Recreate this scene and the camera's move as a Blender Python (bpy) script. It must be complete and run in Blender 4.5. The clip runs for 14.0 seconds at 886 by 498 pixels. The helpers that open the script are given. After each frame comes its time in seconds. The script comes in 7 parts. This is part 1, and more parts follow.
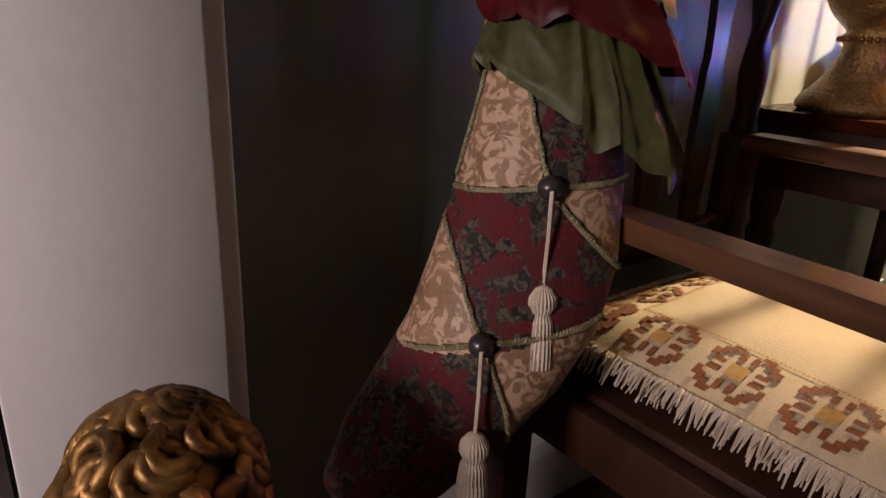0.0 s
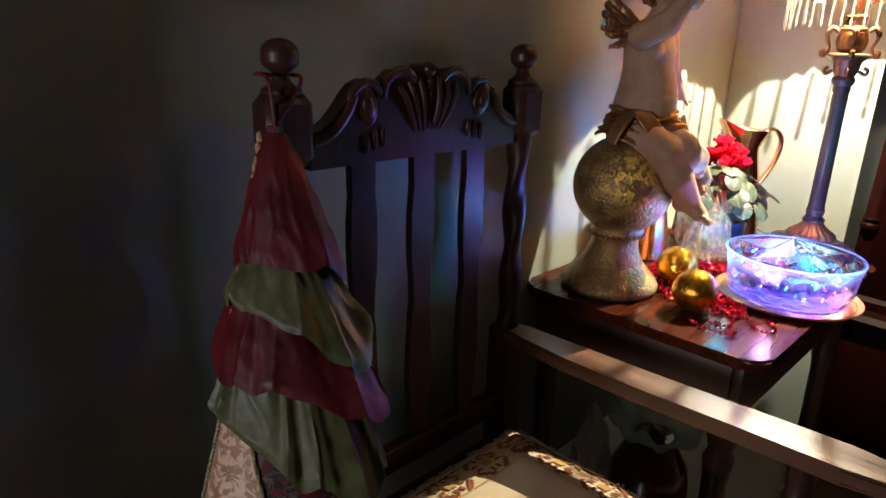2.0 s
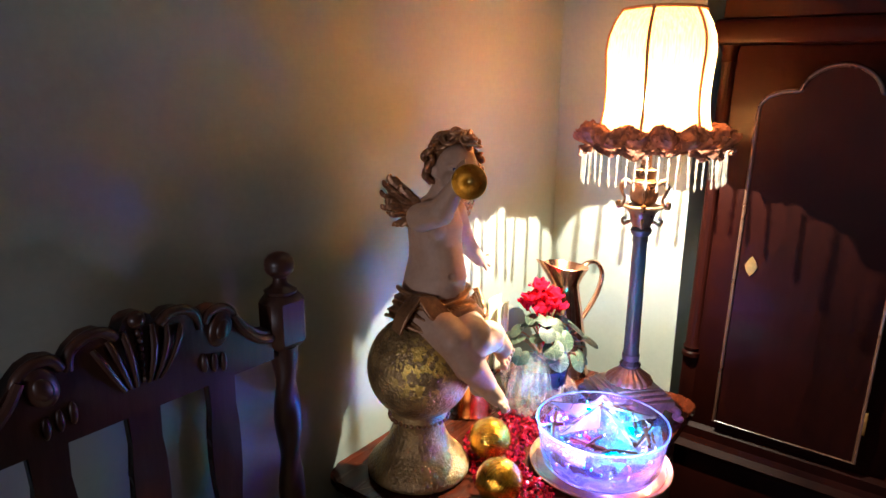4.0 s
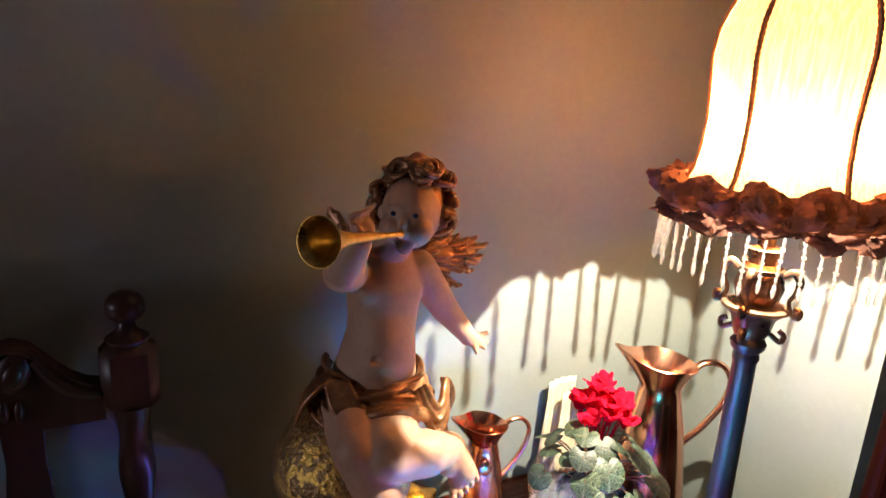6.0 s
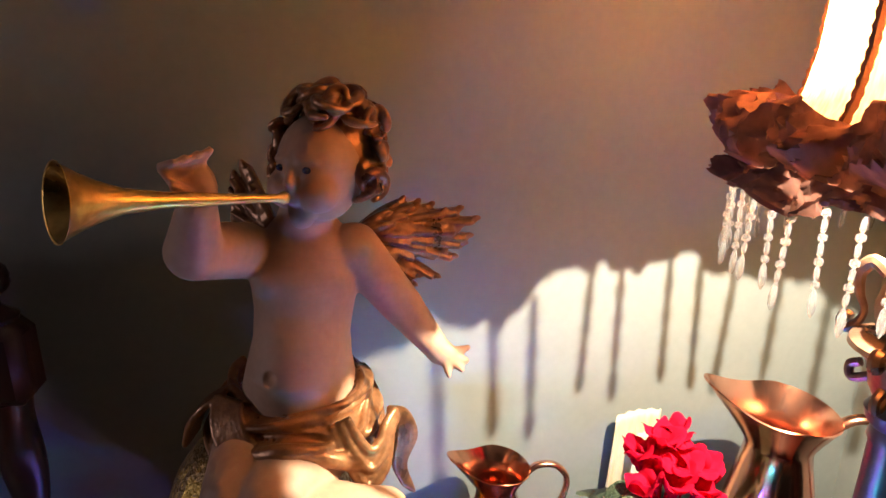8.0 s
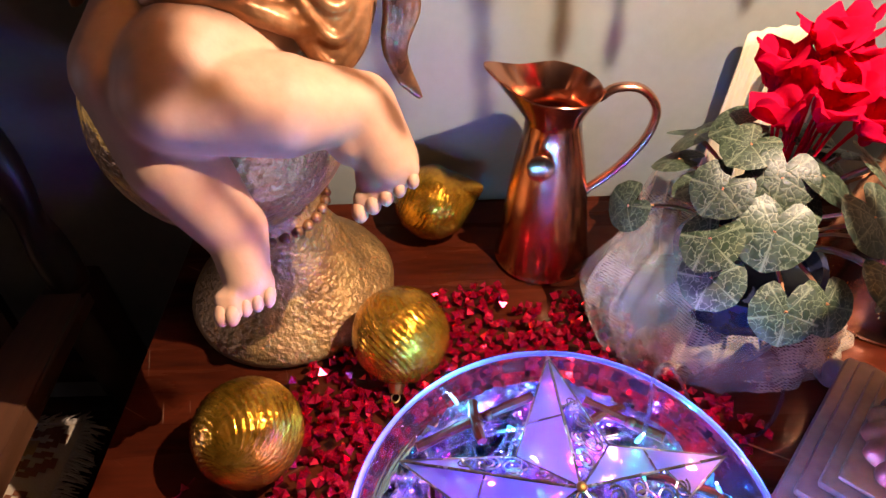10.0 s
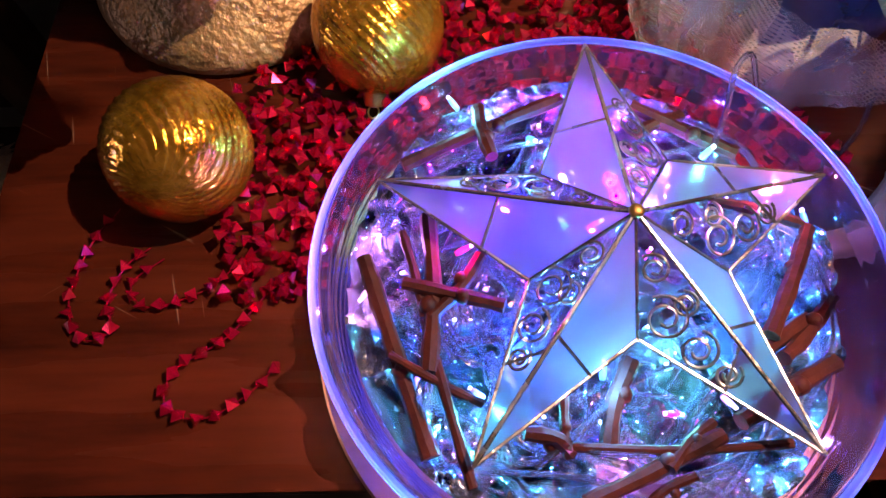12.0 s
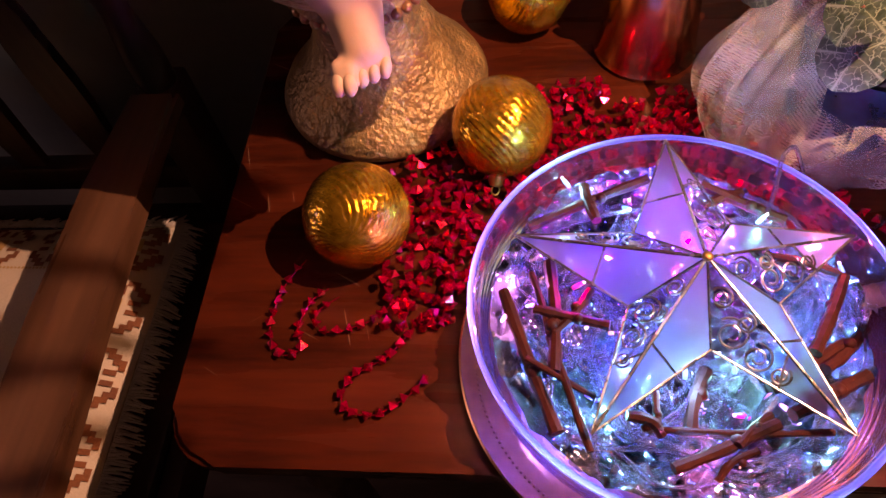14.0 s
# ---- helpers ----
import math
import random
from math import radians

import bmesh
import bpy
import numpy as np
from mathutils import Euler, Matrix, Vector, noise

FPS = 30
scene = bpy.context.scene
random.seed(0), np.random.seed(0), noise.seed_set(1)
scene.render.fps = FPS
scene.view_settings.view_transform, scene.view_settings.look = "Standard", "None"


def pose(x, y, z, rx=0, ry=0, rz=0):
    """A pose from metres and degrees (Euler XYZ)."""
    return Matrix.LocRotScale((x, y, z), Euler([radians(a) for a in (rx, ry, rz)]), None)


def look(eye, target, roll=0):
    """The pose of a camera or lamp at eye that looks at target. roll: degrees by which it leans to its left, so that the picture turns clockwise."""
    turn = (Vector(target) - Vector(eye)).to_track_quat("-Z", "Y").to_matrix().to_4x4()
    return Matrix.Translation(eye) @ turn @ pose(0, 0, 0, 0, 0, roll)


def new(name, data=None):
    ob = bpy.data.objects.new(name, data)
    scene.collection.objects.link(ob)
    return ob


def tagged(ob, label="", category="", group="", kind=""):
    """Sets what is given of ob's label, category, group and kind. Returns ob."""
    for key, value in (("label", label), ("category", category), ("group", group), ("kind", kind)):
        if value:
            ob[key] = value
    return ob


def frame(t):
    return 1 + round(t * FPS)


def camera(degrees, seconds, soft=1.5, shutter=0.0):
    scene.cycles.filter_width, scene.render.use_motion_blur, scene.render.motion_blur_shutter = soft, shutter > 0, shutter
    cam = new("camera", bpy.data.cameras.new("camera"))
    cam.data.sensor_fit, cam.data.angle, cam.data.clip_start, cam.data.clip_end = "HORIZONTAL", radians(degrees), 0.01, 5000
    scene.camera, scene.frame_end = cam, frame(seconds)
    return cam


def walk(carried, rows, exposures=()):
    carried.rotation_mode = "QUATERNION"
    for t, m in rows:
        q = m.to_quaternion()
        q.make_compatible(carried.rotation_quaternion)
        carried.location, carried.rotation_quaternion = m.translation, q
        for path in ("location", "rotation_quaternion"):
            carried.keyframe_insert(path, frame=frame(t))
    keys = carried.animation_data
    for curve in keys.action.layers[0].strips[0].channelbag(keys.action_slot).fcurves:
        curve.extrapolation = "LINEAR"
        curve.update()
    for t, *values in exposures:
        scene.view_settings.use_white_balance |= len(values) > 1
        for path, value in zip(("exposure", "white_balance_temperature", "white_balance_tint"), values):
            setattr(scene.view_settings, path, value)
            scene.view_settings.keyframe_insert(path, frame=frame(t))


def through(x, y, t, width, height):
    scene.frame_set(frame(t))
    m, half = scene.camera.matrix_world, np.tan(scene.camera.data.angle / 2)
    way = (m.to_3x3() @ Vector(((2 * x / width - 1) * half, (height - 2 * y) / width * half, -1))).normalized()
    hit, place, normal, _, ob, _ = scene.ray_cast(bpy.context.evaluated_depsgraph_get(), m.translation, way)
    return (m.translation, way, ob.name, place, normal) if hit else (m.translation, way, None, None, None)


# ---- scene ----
cam = camera(69.3, 14.0)
PATH = [
    (0, (0.343, 0.174, 0.837), (1.483, 1.684, 0.189), 2.6),
    (0.5, (0.397, 0.142, 0.941), (1.617, 1.629, 0.393), 4.5),
    (1, (0.421, 0.119, 1.038), (1.601, 1.635, 0.482), 2.8),
    (1.5, (0.454, 0.07, 1.129), (1.751, 1.465, 0.519), 4.4),
    (2, (0.473, 0.017, 1.244), (1.828, 1.35, 0.622), 1.7),
    (2.5, (0.485, 0.011, 1.357), (2.021, 1.176, 0.825), 0.7),
    (3, (0.518, 0.037, 1.427), (2.091, 1.114, 0.823), -2.8),
    (3.5, (0.618, 0.018, 1.481), (2.218, 1.07, 0.902), -2.5),
    (4, (0.774, -0.045, 1.496), (2.339, 1.103, 1.013), 0.3),
    (4.2, (0.829, -0.063, 1.504), (2.356, 1.124, 0.994), 0.8),
    (6.3, (1.509, -0.116, 1.528), (2.285, 1.648, 0.992), 1.9),
    (6.5, (1.553, -0.11, 1.522), (2.248, 1.684, 0.976), 0.5),
    (7, (1.66, -0.073, 1.514), (2.099, 1.82, 1.043), -0.9),
    (7.2, (1.697, -0.041, 1.51), (2.153, 1.849, 1.041), 0.2),
    (9.3, (1.882, 0.191, 1.313), (1.875, 1.848, 0.194), -1.7),
    (9.5, (1.889, 0.208, 1.291), (1.879, 1.809, 0.094), -1.9),
    (10, (1.892, 0.233, 1.231), (1.85, 1.679, -0.15), -2.9),
    (10.5, (1.887, 0.26, 1.182), (1.804, 1.555, -0.34), -4.3),
    (11, (1.877, 0.282, 1.138), (1.871, 1.412, -0.512), -1.1),
    (11.5, (1.875, 0.289, 1.11), (1.84, 1.271, -0.632), -3.0),
    (12, (1.88, 0.285, 1.1), (1.877, 1.121, -0.717), -1.4),
    (12.5, (1.884, 0.271, 1.092), (1.909, 0.955, -0.787), 0.9),
    (13, (1.877, 0.24, 1.083), (1.827, 0.871, -0.814), -4.2),
    (13.5, (1.867, 0.234, 1.131), (1.765, 1.088, -0.674), -7.2),
    (14, (1.843, 0.203, 1.197), (1.642, 1.269, -0.483), -9.3),
]
EXPOSURES = [(0.0, 1.15, 8300, 10), (0.5, 1.0, 7800, 8), (1.5, 0.88, 7000, 0), (3.0, 1.17, 6300, -2), (4.2, 1.12, 6150, -1), (6.5, 0.35, 6300, 6), (7.2, 0.4, 6250, 6), (9.5, -0.35, 7100, 27), (10.5, -0.25, 7000, 30), (11.5, -0.25, 7000, 35), (12.5, -0.65, 7700, 44), (13.5, -0.52, 9200, 64), (14.0, -0.48, 9700, 68)]
walk(cam, [(t, look(eye, target, roll)) for t, eye, target, roll in PATH], EXPOSURES)


# world and lights
world = bpy.data.worlds.new("room_air")
world.use_nodes = True
world.node_tree.nodes["Background"].inputs[0].default_value = (0.42, 0.45, 0.75, 1)
world.node_tree.nodes["Background"].inputs[1].default_value = 0.016
scene.world = world


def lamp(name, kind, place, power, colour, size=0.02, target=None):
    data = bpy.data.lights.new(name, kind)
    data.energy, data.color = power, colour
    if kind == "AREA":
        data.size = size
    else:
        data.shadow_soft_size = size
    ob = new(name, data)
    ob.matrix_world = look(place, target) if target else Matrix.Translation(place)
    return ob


LAMP = Vector((2.233, 0.45, 0.72))
BOWL = Vector((1.953, 0.403, 0.72))
lamp("bulb_light", "POINT", LAMP + Vector((0, 0, 0.755)), 70.0, (1.0, 0.88, 0.70), 0.003)
# area lamp: unseen source added at the left to light pilaster and room
lamp("unseen_room_light", "AREA", (-1.2, 0.2, 1.14), 12.3, (0.88, 0.82, 1.0), 0.35, (0.45, 0.72, 1.0))
# the fairy lights in the bowl: place, colour and power of each
LEDS = (
    (0.020, 0.000, 0.034, (0.05, 0.07, 1.0), 1.60), (-0.106, 0.026, 0.076, (0.62, 0.24, 1.0), 0.70), (0.050, 0.066, 0.064, (0.18, 0.07, 1.0), 1.50),
    (0.094, -0.062, 0.062, (0.50, 0.24, 1.0), 0.90), (-0.080, -0.054, 0.036, (0.10, 0.12, 1.0), 0.80), (0.038, -0.088, 0.036, (0.90, 0.42, 0.30), 0.30),
    (-0.012, 0.050, 0.103, (0.01, 0.01, 1.0), 1.10), (-0.026, 0.074, 0.098, (0.0, 0.55, 1.0), 0.36), (-0.042, 0.034, 0.100, (0.05, 0.01, 1.0), 0.95),
    (-0.064, 0.010, 0.100, (1.0, 0.01, 0.40), 0.16), (-0.002, 0.018, 0.108, (1.0, 0.03, 0.6), 0.12), (0.020, 0.056, 0.080, (1.0, 0.01, 0.75), 0.60),
    (-0.004, -0.050, 0.100, (0.05, 0.50, 1.0), 1.10), (-0.036, -0.028, 0.066, (0.0, 0.12, 1.0), 3.00), (-0.050, -0.058, 0.066, (0.0, 0.65, 0.90), 1.50),
    (0.036, -0.036, 0.068, (0.02, 0.80, 0.85), 1.80), (0.078, -0.016, 0.068, (0.0, 0.26, 1.0), 2.40), (-0.112, -0.006, 0.086, (0.9, 0.45, 1.0), 0.50),
    (-0.066, 0.104, 0.090, (0.08, 0.75, 1.0), 0.60), (0.063, 0.062, 0.100, (0.0, 0.9, 0.75), 0.34), (0.095, 0.042, 0.100, (1.0, 0.20, 0.5), 0.30),
    (0.010, -0.092, 0.068, (0.85, 0.25, 0.75), 0.60), (0.112, 0.030, 0.086, (0.0, 0.25, 1.0), 1.20))
for dx, dy, dz, col, power in LEDS:
    lamp("led_light", "POINT", BOWL + Vector((dx, dy, dz - 0.004)), power, col, 0.0014)


# materials
def mat(name, c1, c2=None, scale=6.0, fine=60.0, rough=0.5, rvar=0.12, metal=0.0, bump=0.15, stretch=(1, 1, 1), bscale=None, spec=0.5, coat=0.0, sheen=0.0, depth=0.002, trans=0.0, alpha=1.0):
    m = bpy.data.materials.new(name)
    m.use_nodes = True
    nt = m.node_tree
    b = nt.nodes["Principled BSDF"]
    c2 = c2 or tuple(v * 0.72 for v in c1)
    tc, mp = nt.nodes.new("ShaderNodeTexCoord"), nt.nodes.new("ShaderNodeMapping")
    mp.inputs["Scale"].default_value = stretch
    nt.links.new(tc.outputs["Object"], mp.inputs["Vector"])
    n1, n2 = nt.nodes.new("ShaderNodeTexNoise"), nt.nodes.new("ShaderNodeTexNoise")
    n1.inputs["Scale"].default_value, n1.inputs["Detail"].default_value = scale, 5
    n2.inputs["Scale"].default_value, n2.inputs["Detail"].default_value = fine, 4
    add = nt.nodes.new("ShaderNodeMath")
    add.operation = "MULTIPLY_ADD"
    add.inputs[1].default_value = 0.45
    ramp = nt.nodes.new("ShaderNodeValToRGB")
    ramp.color_ramp.elements[0].position, ramp.color_ramp.elements[1].position = 0.5, 0.9
    ramp.color_ramp.elements[0].color, ramp.color_ramp.elements[1].color = (*c2, 1), (*c1, 1)
    for n in (n1, n2):
        nt.links.new(mp.outputs[0], n.inputs["Vector"])
    nt.links.new(n2.outputs[0], add.inputs[0])
    nt.links.new(n1.outputs[0], add.inputs[2])
    nt.links.new(add.outputs[0], ramp.inputs[0])
    nt.links.new(ramp.outputs[0], b.inputs["Base Color"])
    mr = nt.nodes.new("ShaderNodeMapRange")
    mr.inputs[1].default_value, mr.inputs[2].default_value = 0.3, 0.7
    mr.inputs[3].default_value, mr.inputs[4].default_value = max(0.02, rough - rvar), min(1, rough + rvar)
    nt.links.new(n1.outputs[0], mr.inputs[0])
    nt.links.new(mr.outputs[0], b.inputs["Roughness"])
    b.inputs["Metallic"].default_value = metal
    b.inputs["Specular IOR Level"].default_value = spec
    b.inputs["Coat Weight"].default_value = coat
    b.inputs["Sheen Weight"].default_value = sheen
    b.inputs["Transmission Weight"].default_value = trans
    b.inputs["Alpha"].default_value = alpha
    if bump:
        n3 = nt.nodes.new("ShaderNodeTexNoise")
        n3.inputs["Scale"].default_value, n3.inputs["Detail"].default_value = bscale or fine, 3
        nt.links.new(mp.outputs[0], n3.inputs["Vector"])
        bp = nt.nodes.new("ShaderNodeBump")
        bp.inputs["Strength"].default_value, bp.inputs["Distance"].default_value = bump, depth
        nt.links.new(n3.outputs[0], bp.inputs["Height"])
        nt.links.new(bp.outputs[0], b.inputs["Normal"])
    return m


def glass(name, colour, rough=0.02, ior=1.45, milk=0.0, veil=(0.8, 0.85, 1.0)):
    m = bpy.data.materials.new(name)
    m.use_nodes = True
    b = m.node_tree.nodes["Principled BSDF"]
    b.inputs["Base Color"].default_value = (*colour, 1)
    b.inputs["Roughness"].default_value, b.inputs["IOR"].default_value = rough, ior
    b.inputs["Transmission Weight"].default_value = 1.0
    if milk:
        nt = m.node_tree
        t, mix = nt.nodes.new("ShaderNodeBsdfTranslucent"), nt.nodes.new("ShaderNodeMixShader")
        t.inputs[0].default_value = (*veil, 1)
        mix.inputs[0].default_value = milk
        nt.links.new(b.outputs[0], mix.inputs[1])
        nt.links.new(t.outputs[0], mix.inputs[2])
        nt.links.new(mix.outputs[0], nt.nodes["Material Output"].inputs[0])
    return m


def glow(name, colour, strength):
    m = bpy.data.materials.new(name)
    m.use_nodes = True
    b = m.node_tree.nodes["Principled BSDF"]
    b.inputs["Base Color"].default_value = (*colour, 1)
    b.inputs["Emission Color"].default_value = (*colour, 1)
    b.inputs["Emission Strength"].default_value = strength
    return m


def cloth_shade(name, colour, through, grain=260.0, ahead=0.0):
    """Thin lampshade cloth: part of the light comes through, with a fine vertical weave."""
    m = bpy.data.materials.new(name)
    m.use_nodes = True
    nt = m.node_tree
    nt.nodes.remove(nt.nodes["Principled BSDF"])
    d, t, mix = nt.nodes.new("ShaderNodeBsdfDiffuse"), nt.nodes.new("ShaderNodeBsdfTranslucent"), nt.nodes.new("ShaderNodeMixShader")
    tc, mp, n = nt.nodes.new("ShaderNodeTexCoord"), nt.nodes.new("ShaderNodeMapping"), nt.nodes.new("ShaderNodeTexNoise")
    mp.inputs["Scale"].default_value = (1, 1, 0.04 if grain > 100 else 1)
    n.inputs["Scale"].default_value, n.inputs["Detail"].default_value = grain, 3
    ramp = nt.nodes.new("ShaderNodeValToRGB")
    ramp.color_ramp.elements[0].position, ramp.color_ramp.elements[1].position = 0.35, 0.65
    ramp.color_ramp.elements[0].color, ramp.color_ramp.elements[1].color = (*[v * 0.6 for v in colour], 1), (*colour, 1)
    nt.links.new(tc.outputs["Object"], mp.inputs[0])
    nt.links.new(mp.outputs[0], n.inputs["Vector"])
    nt.links.new(n.outputs[0], ramp.inputs[0])
    nt.links.new(ramp.outputs[0], d.inputs[0])
    nt.links.new(ramp.outputs[0], t.inputs[0])
    mix.inputs[0].default_value = through
    nt.links.new(d.outputs[0], mix.inputs[1])
    nt.links.new(t.outputs[0], mix.inputs[2])
    if ahead:
        # threads let most of the light go straight on, so the cloth is brightest before the bulb
        r, mix2 = nt.nodes.new("ShaderNodeBsdfRefraction"), nt.nodes.new("ShaderNodeMixShader")
        r.inputs["Roughness"].default_value, r.inputs["IOR"].default_value = 0.85, 1.3
        nt.links.new(ramp.outputs[0], r.inputs[0])
        mix2.inputs[0].default_value = ahead
        nt.links.new(mix.outputs[0], mix2.inputs[1])
        nt.links.new(r.outputs[0], mix2.inputs[2])
        mix = mix2
    nt.links.new(mix.outputs[0], nt.nodes["Material Output"].inputs[0])
    return m


def wood_top(name):
    """Red-brown table top: long grain, darker bands, fine pale scratches."""
    m = mat(name, (0.062, 0.0102, 0.0033), (0.018, 0.0036, 0.0016), 24, 150, 0.27, 0.1, stretch=(0.13, 1, 1), bump=0.2, bscale=90, spec=0.1)
    nt = m.node_tree
    b = nt.nodes["Principled BSDF"]
    old = b.inputs["Base Color"].links[0].from_socket
    tc, prev = nt.nodes.new("ShaderNodeTexCoord"), old
    for turn, scale, edge in ((0.5, 9.0, 0.765), (1.3, 13.0, 0.775), (-0.6, 7.0, 0.77)):
        mp, n, r, mix = nt.nodes.new("ShaderNodeMapping"), nt.nodes.new("ShaderNodeTexNoise"), nt.nodes.new("ShaderNodeMapRange"), nt.nodes.new("ShaderNodeMix")
        rot = nt.nodes.new("ShaderNodeVectorRotate")
        rot.rotation_type = "Z_AXIS"
        rot.inputs["Angle"].default_value = turn
        mp.inputs["Scale"].default_value = (1.0, 26.0, 1.0)
        n.inputs["Scale"].default_value, n.inputs["Detail"].default_value = scale, 1
        r.inputs[1].default_value, r.inputs[2].default_value, r.inputs[4].default_value = edge, edge + 0.03, 0.5
        nt.links.new(tc.outputs["Object"], rot.inputs["Vector"])
        nt.links.new(rot.outputs[0], mp.inputs["Vector"])
        nt.links.new(mp.outputs[0], n.inputs["Vector"])
        nt.links.new(n.outputs[0], r.inputs[0])
        mix.data_type = "RGBA"
        nt.links.new(r.outputs[0], mix.inputs[0])
        nt.links.new(prev, mix.inputs[6])
        mix.inputs[7].default_value = (0.24, 0.13, 0.075, 1)
        prev = mix.outputs[2]
    nt.links.new(prev, b.inputs["Base Color"])
    return m


M = {
    "wall": mat("sage_wall_paint", (0.212, 0.231, 0.210), (0.182, 0.198, 0.184), 3, 90, 0.6, 0.08, bump=0.08, bscale=220),
    "white": mat("white_gloss_paint", (0.84, 0.81, 0.81), (0.76, 0.73, 0.73), 5, 70, 0.4, 0.1, bump=0.1),
    "ceiling": mat("ceiling_paint", (0.44, 0.37, 0.31), None, 4, 90, 0.8, bump=0.1),
    "floor": mat("dark_floor_boards", (0.09, 0.05, 0.03), (0.05, 0.03, 0.02), 4, 40, 0.4, stretch=(1, 8, 1)),
    "oak": mat("dark_carved_oak", (0.046, 0.0165, 0.0095), (0.018, 0.0066, 0.004), 9, 90, 0.40, 0.12, spec=0.25, stretch=(1, 1, 0.18), bump=0.25),
    "arm_oak": mat("worn_arm_oak", (0.115, 0.045, 0.02), (0.04, 0.015, 0.007), 22, 70, 0.36, 0.1, stretch=(1, 0.1, 1), bump=0.3),
    "mahogany": wood_top("polished_mahogany_top"),
    "clockwood": mat("dark_clock_mahogany", (0.0080, 0.0014, 0.0009), (0.0028, 0.0007, 0.0006), 7, 70, 0.38, 0.06, spec=0.025, stretch=(1, 1, 0.2), bump=0.12),
    "brass": mat("aged_brass", (0.34, 0.19, 0.055), (0.2, 0.1, 0.03), 60, 200, 0.5, metal=1),
    "stringing": mat("pale_inlay_line", (0.04, 0.017, 0.01), None, 20, 90, 0.35),
    "darktable": mat("dark_table_frame", (0.05, 0.02, 0.012), (0.025, 0.01, 0.008), 6, 60, 0.4, stretch=(0.2, 1, 1)),
}


# building helpers
def part(name, bm, material, parent, label="", smooth=True):
    me = bpy.data.meshes.new(name)
    bmesh.ops.recalc_face_normals(bm, faces=bm.faces[:])
    if smooth:
        for f in bm.faces:
            f.smooth = True
        for e in bm.edges:
            if len(e.link_faces) == 2 and e.calc_face_angle(0) > 0.7:
                e.smooth = False
    bm.to_mesh(me)
    bm.free()
    for m in material if isinstance(material, (list, tuple)) else [material]:
        me.materials.append(m)
    ob = new(name, me)
    ob.parent = parent
    if label:
        tagged(ob, label)
    return ob


def thing(name, place, label, category, group="", kind="", turn=0):
    ob = new(name)
    ob.empty_display_size = 0.05
    ob.matrix_world = Matrix.Translation(place) @ Matrix.Rotation(radians(turn), 4, "Z")
    return tagged(ob, label, category, group, kind)


def box(bm, lo, hi, bevel=0.0, seg=2):
    lo, hi = Vector(lo), Vector(hi)
    r = bmesh.ops.create_cube(bm, size=1)
    c, s = (lo + hi) / 2, hi - lo
    for v in r["verts"]:
        v.co = Vector((v.co.x * s.x, v.co.y * s.y, v.co.z * s.z)) + c
    if bevel:
        es = {e for v in r["verts"] for e in v.link_edges}
        bmesh.ops.bevel(bm, geom=list(es), offset=bevel, segments=seg, affect="EDGES", profile=0.5)
    return bm


def lathe(bm, profile, n=32, centre=(0, 0, 0), warp=None, cap=True):
    """profile: (radius, z) from one end to the other."""
    rings = []
    for r, z in profile:
        ring = []
        for k in range(n):
            a = 2 * math.pi * k / n
            rr = r * (warp(a, z) if warp else 1)
            ring.append(bm.verts.new((centre[0] + rr * math.cos(a), centre[1] + rr * math.sin(a), centre[2] + z)))
        rings.append(ring)
    for a, b in zip(rings, rings[1:]):
        for k in range(n):
            bm.faces.new((a[k], a[(k + 1) % n], b[(k + 1) % n], b[k]))
    if cap:
        for ring in (rings[0], rings[-1]):
            bm.faces.new(ring)
    return rings


def tube(bm, pts, radius, n=8, flat=1.0, cap=True, closed=False):
    """A tube along points; radius: a number or one for each point; flat: the second half-axis over the first."""
    pts = [Vector(p) for p in pts]
    rad = radius if isinstance(radius, (list, tuple)) else [radius] * len(pts)
    up, rings = None, []
    for i, p in enumerate(pts):
        if closed:
            d = pts[(i + 1) % len(pts)] - pts[i - 1]
        else:
            d = pts[min(i + 1, len(pts) - 1)] - pts[max(i - 1, 0)]
        d = d.normalized() if d.length > 1e-9 else Vector((0, 0, 1))
        if up is None:
            up = d.orthogonal().normalized() if abs(d.z) > 0.9 else Vector((0, 0, 1))
        side = d.cross(up).normalized()
        up = side.cross(d).normalized()
        rings.append([bm.verts.new(p + rad[i] * (math.cos(2 * math.pi * k / n) * side + flat * math.sin(2 * math.pi * k / n) * up)) for k in range(n)])
    pairs = list(zip(rings, rings[1:])) + ([(rings[-1], rings[0])] if closed else [])
    for a, b in pairs:
        for k in range(n):
            bm.faces.new((a[k], a[(k + 1) % n], b[(k + 1) % n], b[k]))
    if cap and not closed:
        bm.faces.new(rings[0]), bm.faces.new(rings[-1])
    return rings


